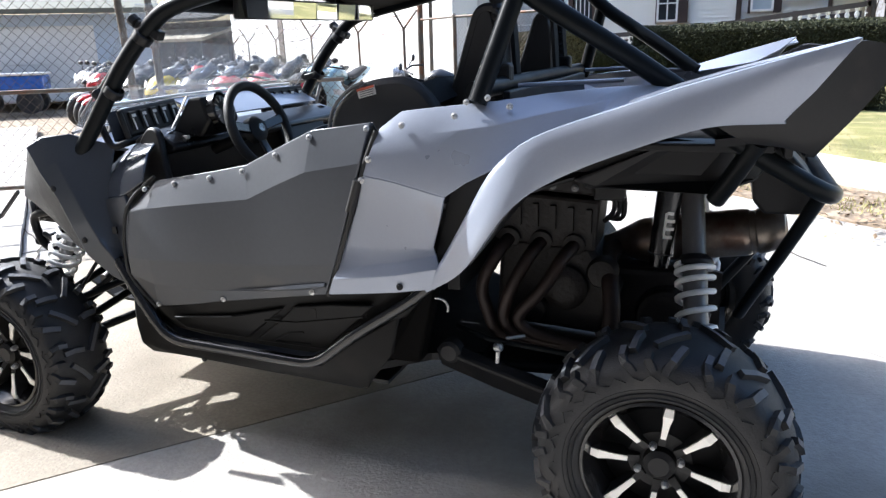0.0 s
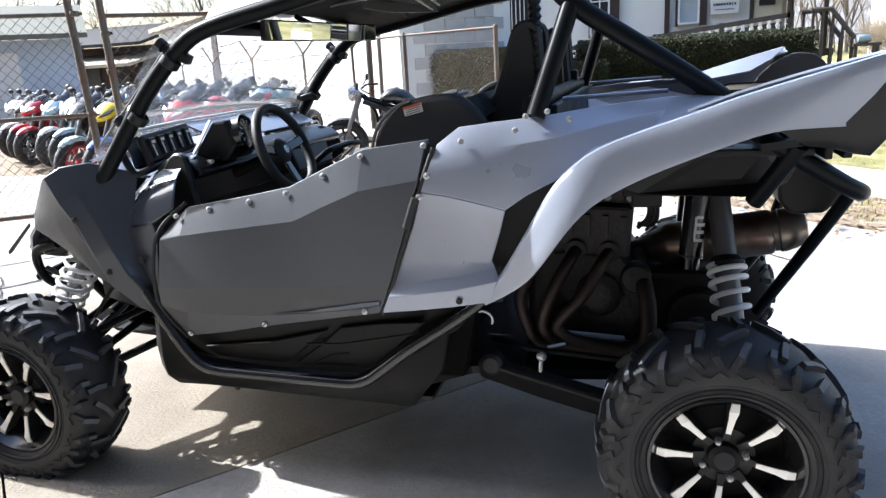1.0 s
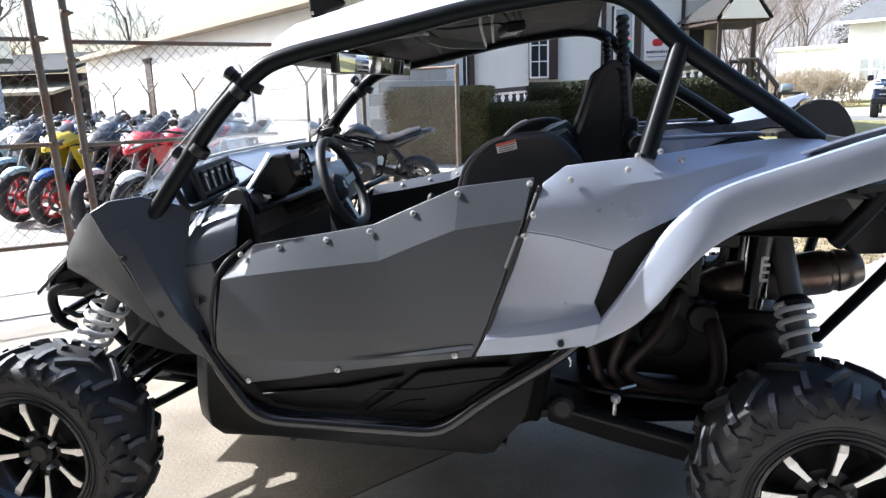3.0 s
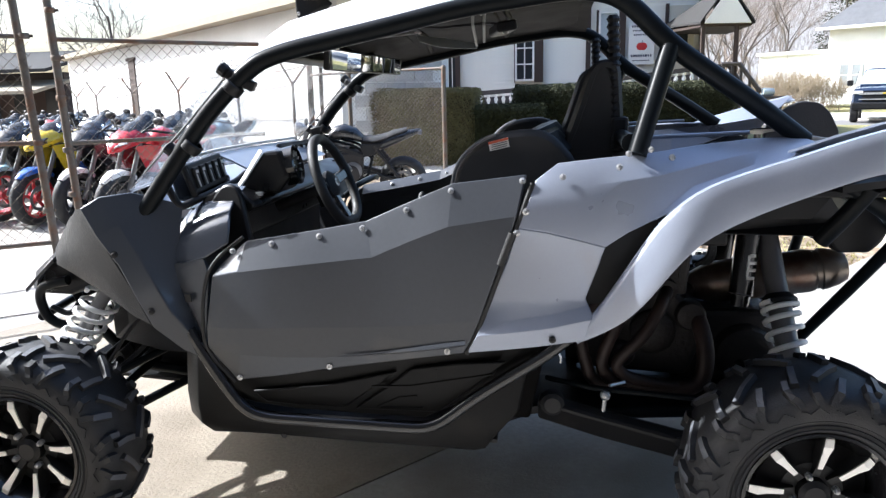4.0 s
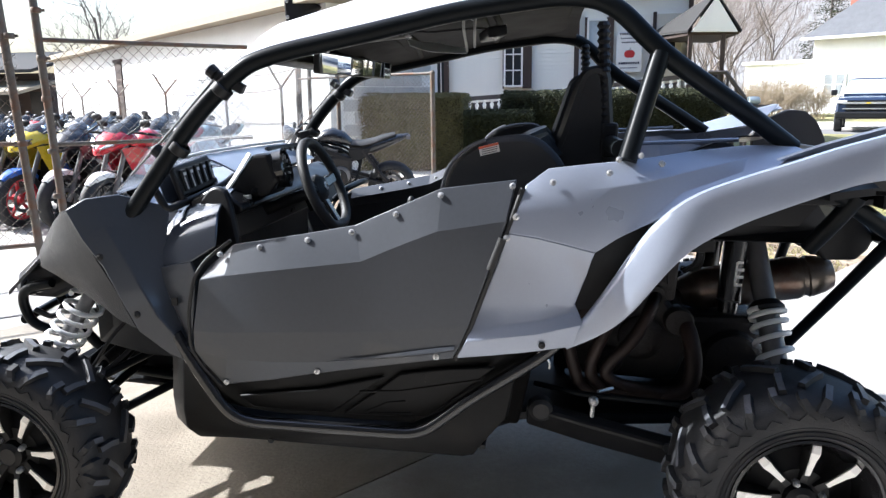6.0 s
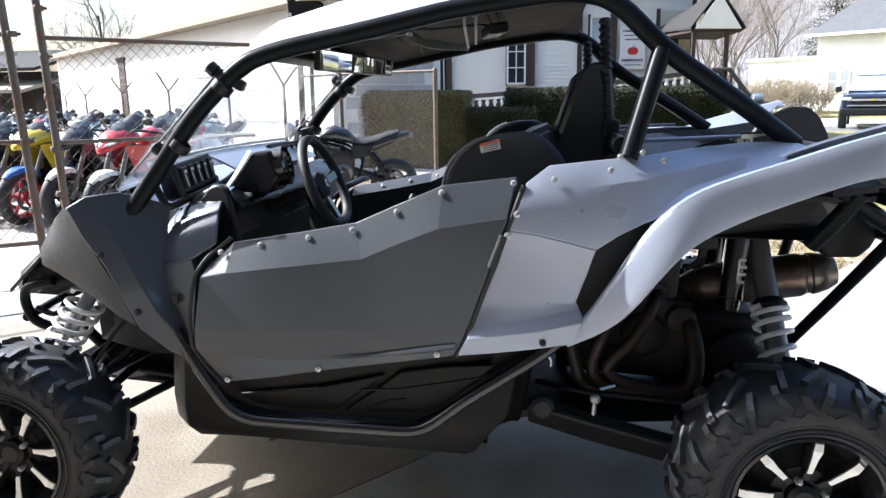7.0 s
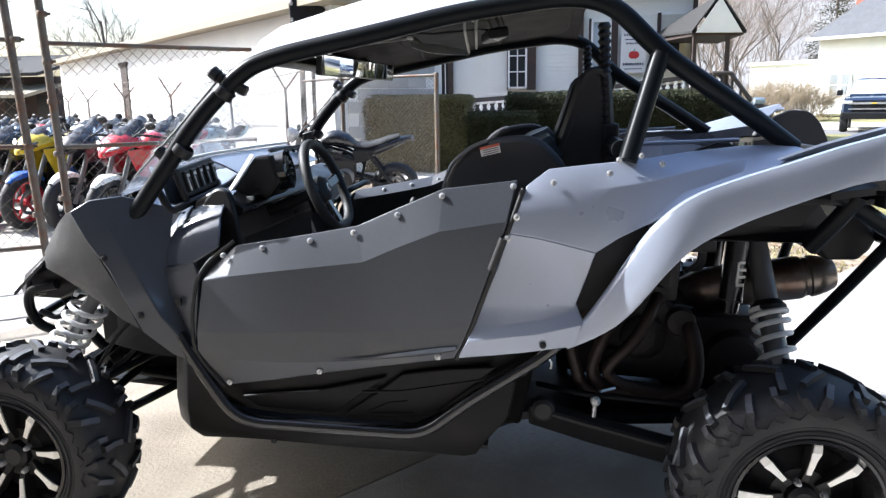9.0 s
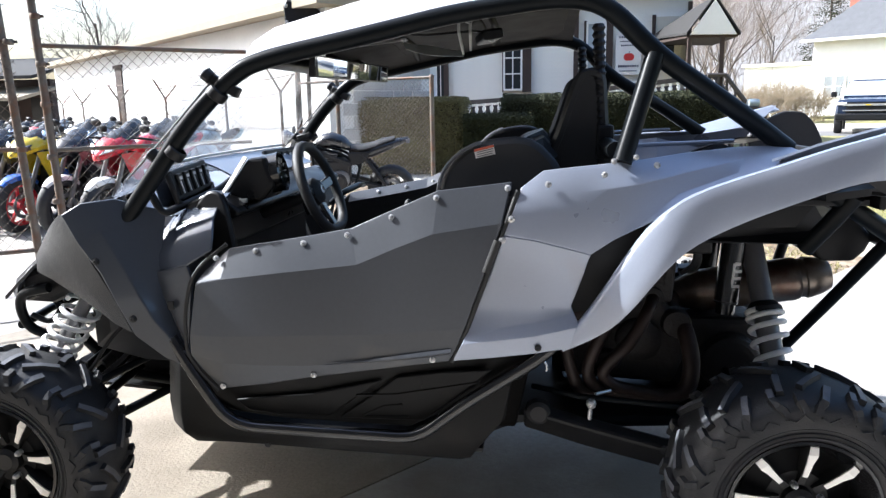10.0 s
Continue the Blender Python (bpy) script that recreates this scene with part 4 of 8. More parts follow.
def bare_tree(name, at, height, r0, seed, material, label, spread=0.42, levels=5, kids=3):
    rnd = random.Random(seed)
    t = thing(name, label, "tree" if height > 3 else "shrub", group="bare winter trees" if height > 3 else "bare shrubs", at=at)
    wood, twigs = bmesh.new(), bmesh.new()

    def grow(p, d, length, r, level):
        bm = wood if level < 2 else twigs
        pts = [p]
        q, dd = p.copy(), d.copy()
        for i in range(3):
            dd = (dd + Vector((rnd.gauss(0, 0.13), rnd.gauss(0, 0.13), rnd.gauss(0.04, 0.08)))).normalized()
            q = q + dd * length / 3
            pts.append(q.copy())
        tube(bm, pts, r, 6 if level < 2 else 3, taper=0.55, cap=False)
        if level >= levels:
            return
        for i in range(kids + (1 if level > 1 else 0)):
            f = rnd.uniform(0.35, 1.0)
            k = min(2, int(f * 3))
            base = pts[k].lerp(pts[k + 1], f * 3 - k)
            a = rnd.uniform(0, 6.283)
            o = dd.orthogonal().normalized()
            s = (o * math.cos(a) + dd.cross(o) * math.sin(a))
            nd = (dd * (1 - spread) + s * spread * rnd.uniform(0.8, 1.5) + Vector((0, 0, 0.12))).normalized()
            grow(base, nd, length * rnd.uniform(0.55, 0.8), r * rnd.uniform(0.4, 0.6), level + 1)

    if height > 3:
        grow(Vector((0, 0, -0.1)), Vector((0, 0, 1)), height * 0.42, r0, 0)
    else:
        for i in range(14):
            grow(Vector((rnd.gauss(0, 0.25), rnd.gauss(0, 0.25), -0.05)), Vector((rnd.gauss(0, 0.4), rnd.gauss(0, 0.4), 1)).normalized(), height * 0.5, r0, 2)
    part("trunk", wood, material, t, smooth=50) if wood.verts else wood.free()
    part("crown", twigs, material, t)
    return t


bare_tree("bare_tree", (-24.0, 27.0, 0.31), 10, 0.2, 5, BARK, "bare winter tree behind the shed")
bare_tree("bare_tree", (-27.5, 24.5, 0.31), 9, 0.17, 8, BARK, "bare winter tree behind the shed")
bare_tree("bare_tree", (-19.5, 29.0, 0.31), 9, 0.18, 15, BARK, "bare winter tree behind the shed")
rnd = random.Random(71)
for k in range(46):
    x, y = 4.5 + 13.0 * (k + rnd.uniform(-0.45, 0.45)) / 46, rnd.uniform(53, 70)
    tall, thick = rnd.uniform(9, 15), rnd.uniform(0.05, 0.13)
    bare_tree("bare_tree", (x * (0.75 + 0.25 * y / 50), y, 0.25), tall, thick, 120 + k, BARK if k % 4 == 0 else TWIG, "bare brown-grey winter tree beyond the street", rnd.uniform(0.26, 0.42))
for k, (x, y, h) in enumerate(((11.2, 37, 2.4), (11.9, 38, 2.9), (12.6, 38, 2.95), (13.2, 39, 2.9), (13.8, 38.5, 2.95), (14.4, 39.5, 2.8), (15.2, 40, 2.5), (16.2, 41, 2.3), (12.2, 36, 2.2))):
    bare_tree("bare_shrub", (x, y, 0.25), h, 0.024, 40 + k, SHRUB, "bare tan shrub of fine twigs", 0.5, 4, 4)


# one dark evergreen among the bare trees
def evergreen(at, height, seed):
    rnd = random.Random(seed)
    t = thing("evergreen_tree", "dark grey-green evergreen tree among bare trees", "tree", at=at)
    bm = bmesh.new()
    tube(bm, [(0, 0, -0.1), (0.1, 0, height * 0.5), (0, 0.1, height * 0.95)], 0.22, 8, taper=0.3)
    for k in range(26):
        z = height * rnd.uniform(0.3, 0.92)
        a = rnd.uniform(0, 6.28)
        reach = (height - z) * 0.32 + 0.6
        tube(bm, [(0.05, 0.05, z), (math.cos(a) * reach, math.sin(a) * reach, z + reach * 0.25)], 0.05, 5, taper=0.4)
    part("trunk", bm, BARK, t, smooth=50)
    bm = bmesh.new()
    for k in range(90):
        z = height * rnd.uniform(0.32, 1.0)
        a, reach = rnd.uniform(0, 6.28), ((height - z) * 0.34 + 0.5) * rnd.uniform(0.3, 1.0)
        cl = Vector((math.cos(a) * reach, math.sin(a) * reach, z))
        for j in range(34):
            c = cl + Vector((rnd.gauss(0, 0.42), rnd.gauss(0, 0.42), rnd.gauss(0, 0.26)))
            u = Vector((rnd.gauss(0, 1), rnd.gauss(0, 1), rnd.gauss(0, 1))).normalized() * rnd.uniform(0.07, 0.15)
            w = u.orthogonal().normalized() * 0.05
            bm.faces.new([bm.verts.new(p) for p in (c - u, c + w, c + u, c - w)])
    part("crown", bm, HEDGE_SHADE_EVERGREEN, t)


evergreen((25.5, 66.0, 0.25), 11.0, 4)


# self-glowing sheet: hazy woods and bright sky far off, put into emission colour
def glow_haze(name):
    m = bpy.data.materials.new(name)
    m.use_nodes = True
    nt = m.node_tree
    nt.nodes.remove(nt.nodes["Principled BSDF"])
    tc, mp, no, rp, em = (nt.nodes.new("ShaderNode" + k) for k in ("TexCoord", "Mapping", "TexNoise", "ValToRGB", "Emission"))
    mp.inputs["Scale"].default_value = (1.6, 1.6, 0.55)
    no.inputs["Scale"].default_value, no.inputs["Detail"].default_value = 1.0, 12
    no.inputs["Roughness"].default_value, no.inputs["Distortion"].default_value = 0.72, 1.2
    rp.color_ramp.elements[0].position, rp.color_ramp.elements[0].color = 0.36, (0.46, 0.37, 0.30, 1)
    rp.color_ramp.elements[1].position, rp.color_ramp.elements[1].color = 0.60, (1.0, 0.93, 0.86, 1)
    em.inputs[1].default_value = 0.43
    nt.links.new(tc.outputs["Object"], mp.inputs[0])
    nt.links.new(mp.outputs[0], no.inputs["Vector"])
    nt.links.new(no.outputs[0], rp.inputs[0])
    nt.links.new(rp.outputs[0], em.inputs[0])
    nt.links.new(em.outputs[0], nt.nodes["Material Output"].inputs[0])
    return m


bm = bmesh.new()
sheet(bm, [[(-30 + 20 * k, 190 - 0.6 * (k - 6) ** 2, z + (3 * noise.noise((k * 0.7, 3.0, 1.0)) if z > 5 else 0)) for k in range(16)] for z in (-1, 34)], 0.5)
tagged(part("backdrop", bm, glow_haze("glowing_hazy_woods")), "self-glowing pale sheet standing for distant woods and bright sky", "backdrop", kind="structure")


# ---- the side-by-side off-road vehicle: x runs from nose to tail, the near side is at y < 0 ----
buggy = thing("off_road_vehicle", "two-seat off-road buggy with silver and charcoal panels, parked on concrete", "vehicle")


def both(points, s):
    """Points given as (x, distance from the middle, z), on side s (-1 near, 1 far)."""
    return [(x, s * w, z) for x, w, z in points]


TOP = [(-0.492, 0.686, 0.925), (-0.415, 0.676, 0.992), (-0.305, 0.682, 1.010), (-0.175, 0.690, 1.032), (-0.048, 0.700, 1.056), (0.075, 0.714, 1.110), (0.200, 0.730, 1.163), (0.395, 0.756, 1.188)]
CREASE = [(-0.512, 0.712, 0.893), (-0.430, 0.722, 0.908), (-0.310, 0.731, 0.925), (-0.180, 0.739, 0.942), (-0.025, 0.746, 0.962), (0.085, 0.757, 1.010), (0.190, 0.768, 1.052), (0.372, 0.788, 1.084)]
BELLY = [(-0.540, 0.718, 0.740), (-0.440, 0.733, 0.742), (-0.310, 0.741, 0.750), (-0.180, 0.748, 0.758), (-0.040, 0.754, 0.764), (0.070, 0.764, 0.775), (0.160, 0.774, 0.786), (0.272, 0.784, 0.800)]
LOW = [(-0.545, 0.712, 0.678), (-0.440, 0.722, 0.658), (-0.310, 0.730, 0.658), (-0.180, 0.737, 0.664), (-0.060, 0.745, 0.682), (0.060, 0.758, 0.702), (0.150, 0.767, 0.718), (0.246, 0.778, 0.738)]
FOOT = [(-0.515, 0.695, 0.624), (-0.470, 0.690, 0.566), (-0.310, 0.708, 0.594), (-0.180, 0.718, 0.622), (-0.060, 0.728, 0.644), (0.060, 0.744, 0.668), (0.150, 0.756, 0.686), (0.228, 0.768, 0.702)]
GRAINED = surface("grained_grey_plastic", (0.030, 0.030, 0.033), 0.6, 0.0, 0.2, 8, 220, bump=0.002, bump_scale=240)
BLACK_EDGE = surface("black_rubber_edge", (0.012, 0.012, 0.012), 0.6, 0, 0.1)

for s in (-1, 1):
    bm = bmesh.new()
    sheet(bm, [both(r, s) for r in (TOP, CREASE, BELLY, LOW, FOOT)], 0.012)
    door = part("door", bm, CHARCOAL, buggy, "charcoal metal door with a stepped upper edge", smooth=4, bevel=0.003)
    for (x, w, z) in ((-0.449, 0.693, 0.965), (-0.330, 0.692, 0.988), (-0.185, 0.701, 1.012), (-0.055, 0.712, 1.038), (0.072, 0.724, 1.090), (0.197, 0.738, 1.144), (0.386, 0.762, 1.172), (-0.458, 0.697, 0.578), (-0.168, 0.726, 0.634), (0.182, 0.766, 0.705)):
        bolt("bolt", (x, s * (w + 0.003), z), (0, s, 0.35 if z > 0.9 else -0.1), door)
    bm = bmesh.new()
    sheet(bm, [both([(x, w - 0.010, z - 0.002) for x, w, z in TOP[1:]], s), both([(x, w - 0.050, z - 0.040) for x, w, z in TOP[1:]], s)], 0.004)
    inner_edge = part("inner_edge", bm, FENDER_GREY, door, "grey folded inner edge of the door")
    for x, w, z in TOP[2:7]:
        bolt("bolt", (x + 0.03, s * (w - 0.030), z - 0.012), (0, -s, 0.9), inner_edge)
    # pressed line that tapers out along the foot of the door
    bm = bmesh.new()
    sheet(bm, [both(r, s) for r in ([(-0.130, 0.7485, 0.674), (-0.020, 0.757, 0.693), (0.070, 0.766, 0.711), (0.150, 0.773, 0.727), (0.234, 0.780, 0.743)], [(-0.130, 0.7490, 0.673), (-0.020, 0.759, 0.688), (0.070, 0.769, 0.702), (0.150, 0.777, 0.716), (0.234, 0.785, 0.733)], [(-0.130, 0.7480, 0.672), (-0.020, 0.755, 0.684), (0.070, 0.763, 0.696), (0.150, 0.770, 0.709), (0.234, 0.778, 0.726)])], 0.002)
    part("pressed_line", bm, CHARCOAL, door, smooth=40)
    # rubber edge along the front and rear of the door
    bm = bmesh.new()
    tube(bm, soften(both([(-0.478, 0.688, 0.560), (-0.528, 0.700, 0.625), (-0.556, 0.712, 0.690), (-0.550, 0.714, 0.800), (-0.530, 0.708, 0.895), (-0.500, 0.690, 0.945), (-0.425, 0.672, 1.002)], s), 0.03), 0.006, 8)
    part("front_seal", bm, BLACK_EDGE, door, smooth=50)
    bm = bmesh.new()
    tube(bm, both([(0.235, 0.766, 0.700), (0.283, 0.778, 0.810), (0.383, 0.780, 1.085), (0.412, 0.762, 1.165)], s), 0.007, 8)
    part("rear_seal", bm, BLACK_EDGE, door, smooth=50)
    for (x, w, z) in ((0.360, 0.786, 1.040), (0.384, 0.784, 1.095)):
        bolt("hinge_bolt", (x + 0.012, s * w, z), (0, s, 0), door, 0.007)
    bm = bmesh.new()
    tube(bm, both([(0.330, 0.785, 0.955), (0.362, 0.788, 1.040)], s), 0.011, 8)
    part("hinge", bm, BLACK_EDGE, door, smooth=50)

    # silver quarter panel
    up = [
        [(0.418, 0.752, 1.172), (0.476, 0.735, 1.215), (0.560, 0.731, 1.224), (0.640, 0.722, 1.231), (0.720, 0.705, 1.238), (0.840, 0.655, 1.252), (0.990, 0.580, 1.262), (1.130, 0.520, 1.262)],
        [(0.405, 0.776, 1.130), (0.470, 0.774, 1.150), (0.555, 0.770, 1.160), (0.635, 0.762, 1.168), (0.725, 0.748, 1.180), (0.840, 0.708, 1.206), (0.990, 0.640, 1.234), (1.140, 0.570, 1.254)],
        [(0.392, 0.783, 1.095), (0.462, 0.781, 1.100), (0.545, 0.777, 1.098), (0.625, 0.770, 1.098), (0.715, 0.752, 1.118), (0.815, 0.722, 1.152), (0.970, 0.674, 1.200), (1.150, 0.630, 1.246)],
        [(0.376, 0.784, 1.052), (0.452, 0.782, 1.040), (0.532, 0.779, 1.020), (0.598, 0.768, 1.000), (0.652, 0.765, 1.037), (0.712, 0.762, 1.070), (0.930, 0.742, 1.168), (1.160, 0.722, 1.240)],
    ]
    low = [
        [(0.376, 0.784, 1.052), (0.452, 0.782, 1.040), (0.532, 0.779, 1.020), (0.598, 0.768, 1.000)],
        [(0.356, 0.774, 0.995), (0.432, 0.770, 0.992), (0.512, 0.767, 0.985), (0.590, 0.760, 0.975)],
        [(0.345, 0.772, 0.960), (0.420, 0.767, 0.955), (0.503, 0.763, 0.948), (0.582, 0.755, 0.945)],
        [(0.302, 0.772, 0.855), (0.385, 0.768, 0.858), (0.470, 0.758, 0.858), (0.552, 0.742, 0.856)],
        [(0.276, 0.774, 0.788), (0.365, 0.773, 0.802), (0.460, 0.764, 0.816), (0.560, 0.742, 0.838)],
        [(0.264, 0.788, 0.757), (0.352, 0.790, 0.770), (0.455, 0.787, 0.784), (0.575, 0.762, 0.806)],
        [(0.236, 0.772, 0.704), (0.340, 0.774, 0.716), (0.440, 0.770, 0.728), (0.560, 0.758, 0.745)],
    ]
    bm = bmesh.new()
    sheet(bm, [both(r, s) for r in up], 0.008)
    sheet(bm, [both(r, s) for r in low], 0.008)
    quarter = part("quarter_panel", bm, SILVER, buggy, "silver painted rear quarter panel", smooth=55, bevel=0.003)
    for (x, w, z) in ((0.488, 0.765, 1.182), (0.628, 0.757, 1.205), (0.760, 0.722, 1.225)):
        bolt("bolt", (x, s * (w + 0.004), z), (0, s, 0.3), quarter)
    bolt("panel_hole", (0.466, s * 0.782, 0.752), (0, s, 0), quarter, 0.007, BLACK_EDGE)
    # inner wall of the opening behind the panel
    bm = bmesh.new()
    slab(bm, both([(0.540, 0.690, 0.820), (0.590, 0.690, 1.010), (0.730, 0.690, 1.110), (0.740, 0.690, 1.040), (0.640, 0.690, 0.840)], s), (0, -s * 0.02, 0))
    part("vent_back", bm, BLACK_EDGE, quarter)

    # silver rear arch that sweeps up into the tail: slot edge, ridge, broad face, lower lip
    upper = [(0.545, 0.752, 0.772), (0.600, 0.772, 0.852), (0.664, 0.784, 0.960), (0.703, 0.788, 1.030), (0.734, 0.792, 1.077), (0.773, 0.797, 1.115), (0.814, 0.800, 1.147), (0.862, 0.800, 1.171), (0.940, 0.798, 1.199), (1.040, 0.797, 1.231), (1.150, 0.797, 1.269), (1.270, 0.797, 1.303), (1.395, 0.794, 1.337), (1.486, 0.780, 1.361)]
    lower = [(0.532, 0.752, 0.733), (0.600, 0.778, 0.774), (0.656, 0.802, 0.818), (0.702, 0.824, 0.876), (0.739, 0.834, 0.931), (0.780, 0.838, 0.985), (0.827, 0.830, 1.029), (0.887, 0.822, 1.063), (0.968, 0.824, 1.102), (1.060, 0.824, 1.138), (1.140, 0.822, 1.167), (1.190, 0.820, 1.183), (1.240, 0.816, 1.193), (1.366, 0.795, 1.195)]
    upper = [(x, w + 0.016 * min(1.0, i / 4), z) for i, (x, w, z) in enumerate(upper)]
    edge_in = [(x - 0.004, w - 0.008 - 0.006 * min(1.0, i / 5), z + 0.001) for i, (x, w, z) in enumerate(upper)]
    inner = [(x - 0.010 + 0.016 * min(1.0, i / 7), w - 0.040 - 0.040 * min(1.0, i / 7), z - 0.012 - 0.006 * min(1.0, i / 7)) for i, (x, w, z) in enumerate(upper)]
    rim_a = [(ux * 0.90 + lx * 0.10, uw + 0.004, uz * 0.90 + lz * 0.10) for (ux, uw, uz), (lx, lw, lz) in zip(upper, lower)]
    shoulder = [(ux * 0.74 + lx * 0.26, uw * 0.74 + lw * 0.26 + 0.004, uz * 0.74 + lz * 0.26) for (ux, uw, uz), (lx, lw, lz) in zip(upper, lower)]
    belly = [(ux * 0.4 + lx * 0.6, uw * 0.4 + lw * 0.6 + 0.003, uz * 0.4 + lz * 0.6) for (ux, uw, uz), (lx, lw, lz) in zip(upper, lower)]
    lip = [(x - 0.004, w + 0.001, z + 0.006) for x, w, z in lower]
    curl = [(x + 0.004, w - 0.040, z + 0.006) for x, w, z in lower]
    fine = [[tuple(p) for p in mid(soften(r, 0.03, 3), 34)] for r in (inner, edge_in, upper, rim_a, shoulder, belly, lip, lower, curl)]
    bm = bmesh.new()
    sheet(bm, [both(r, s) for r in fine], 0.006)
    part("rear_arch", bm, SILVER, buggy, "silver rear fender arch with a raised tail", smooth=50)
    # silver inner skin of the raised fin
    bm = bmesh.new()
    sheet(bm, [both([(1.040, 0.705, 1.236), (1.150, 0.702, 1.274), (1.270, 0.702, 1.308), (1.395, 0.712, 1.340), (1.486, 0.740, 1.362)], s), both([(1.080, 0.640, 1.236), (1.190, 0.630, 1.252), (1.270, 0.630, 1.264), (1.345, 0.650, 1.276), (1.430, 0.690, 1.318)], s)], 0.006)
    part("fin_inner", bm, SILVER, buggy, "silver inner skin of the tail fin", smooth=30)
    # black tail side behind the arch, folded along a line from notch to rear corner
    if s < 0:
        bm = bmesh.new()
        sheet(bm, [both(r, s) for r in ([(1.230, 0.786, 1.190), (1.300, 0.788, 1.192), (1.362, 0.786, 1.194), (1.425, 0.784, 1.276), (1.484, 0.772, 1.354), (1.500, 0.764, 1.355)],
                                    [(1.260, 0.775, 1.170), (1.330, 0.772, 1.165), (1.405, 0.768, 1.165), (1.462, 0.764, 1.240), (1.506, 0.756, 1.318), (1.556, 0.735, 1.345)],
                                    [(1.300, 0.755, 1.148), (1.365, 0.748, 1.140), (1.432, 0.742, 1.122), (1.500, 0.742, 1.207), (1.532, 0.742, 1.253), (1.552, 0.735, 1.282)],
                                    [(1.300, 0.660, 1.140), (1.365, 0.640, 1.130), (1.425, 0.640, 1.112), (1.496, 0.660, 1.200), (1.528, 0.670, 1.250), (1.548, 0.670, 1.280)])], 0.010)
        part("tail_side", bm, BLACK, buggy, "black plastic tail side", smooth=50)
    else:
        bm = bmesh.new()
        hump = soften([(1.375, 0.720, 1.240), (1.440, 0.738, 1.302), (1.520, 0.750, 1.338), (1.596, 0.750, 1.330), (1.642, 0.745, 1.285), (1.682, 0.740, 1.200), (1.662, 0.732, 1.130), (1.36, 0.712, 1.130)], 0.02, 3, True)
        slab(bm, hump, (0, -0.03, 0))
        part("tail_hump", bm, GRAINED, buggy, "black plastic inside of the tail", smooth=30, bevel=0.01)
    # inner rear fender
    bm = bmesh.new()
    sheet(bm, [both([(x, w - 0.045, z + 0.008) for x, w, z in lower[2:]], s), both([(x, 0.36, z + 0.05) for x, w, z in lower[2:]], s)], 0.006)
    part("inner_fender", bm, BLACK, buggy, "black plastic inner fender")

    # front fender: blade, side wall and grained nose shell
    edge = [(-0.890, 0.735, 1.094), (-0.846, 0.738, 1.010), (-0.786, 0.738, 0.926), (-0.742, 0.738, 0.830), (-0.700, 0.733, 0.738), (-0.618, 0.722, 0.668), (-0.524, 0.700, 0.618)]
    ridge = [(-0.840, 0.712, 1.126), (-0.780, 0.722, 1.045), (-0.722, 0.728, 0.950), (-0.680, 0.729, 0.865), (-0.640, 0.725, 0.785), (-0.578, 0.714, 0.700), (-0.515, 0.692, 0.632)]
    gutter = [(-0.762, 0.668, 1.134), (-0.722, 0.680, 1.040), (-0.672, 0.684, 0.930), (-0.640, 0.684, 0.840), (-0.602, 0.682, 0.745), (-0.552, 0.676, 0.676), (-0.500, 0.672, 0.622)]
    wall = [(-0.640, 0.600, 1.088), (-0.640, 0.630, 1.020), (-0.640, 0.650, 0.925), (-0.618, 0.662, 0.840), (-0.580, 0.664, 0.745), (-0.535, 0.662, 0.680), (-0.490, 0.660, 0.625)]
    bm = bmesh.new()
    sheet(bm, [both(r, s) for r in (edge, ridge, gutter, wall)], 0.008)
    front = part("front_fender", bm, FENDER_GREY, buggy, "smooth dark grey front fender blade", smooth=22, bevel=0.004)
    for (x, w, z) in ((-0.795, 0.737, 0.960), (-0.700, 0.735, 0.790)):
        bolt("push_rivet", (x, s * w, z), (0, s, 0.1), front, 0.008, BLACK_EDGE)
    bm = bmesh.new()
    sheet(bm, [both([(-0.890, 0.725, 1.094), (-0.862, 0.728, 1.040), (-0.822, 0.728, 0.965), (-0.770, 0.726, 0.870), (-0.712, 0.724, 0.745)], s),
               both([(-0.925, 0.700, 1.086), (-0.918, 0.708, 1.010), (-0.888, 0.712, 0.930), (-0.835, 0.712, 0.855), (-0.770, 0.712, 0.765)], s),
               both([(-0.985, 0.660, 1.046), (-0.992, 0.672, 0.985), (-0.965, 0.680, 0.918), (-0.905, 0.685, 0.862), (-0.830, 0.690, 0.795)], s),
               both([(-1.050, 0.600, 1.000), (-1.070, 0.622, 0.950), (-1.058, 0.640, 0.905), (-1.000, 0.650, 0.880), (-0.920, 0.660, 0.835)], s)], 0.008)
    part("fender_nose", bm, TEXTURED, front, "grained black plastic fender front", smooth=60)
    bm = bmesh.new()
    slab(bm, both([(-1.030, 0.690, 0.935), (-1.060, 0.655, 0.930), (-1.135, 0.680, 0.842), (-1.128, 0.700, 0.842)], s), (0, 0, -0.012))
    part("fender_tip", bm, TEXTURED, front)
    # side cowl ahead of the door
    bm = bmesh.new()
    slab(bm, both([(-0.662, 0.664, 0.915), (-0.545, 0.690, 0.940), (-0.530, 0.694, 0.900), (-0.556, 0.700, 0.690), (-0.580, 0.678, 0.700), (-0.655, 0.672, 0.890)], s), (0, -s * 0.015, 0))
    cowl_side = part("side_cowl", bm, CHARCOAL, buggy, "grey side cowl ahead of the door", bevel=0.003)
    bm = bmesh.new()
    block(bm, (-0.600, s * 0.697, 0.822), (0.018, 0.006, 0.024))
    part("emblem", bm, BLACK, cowl_side)
    bm = bmesh.new()
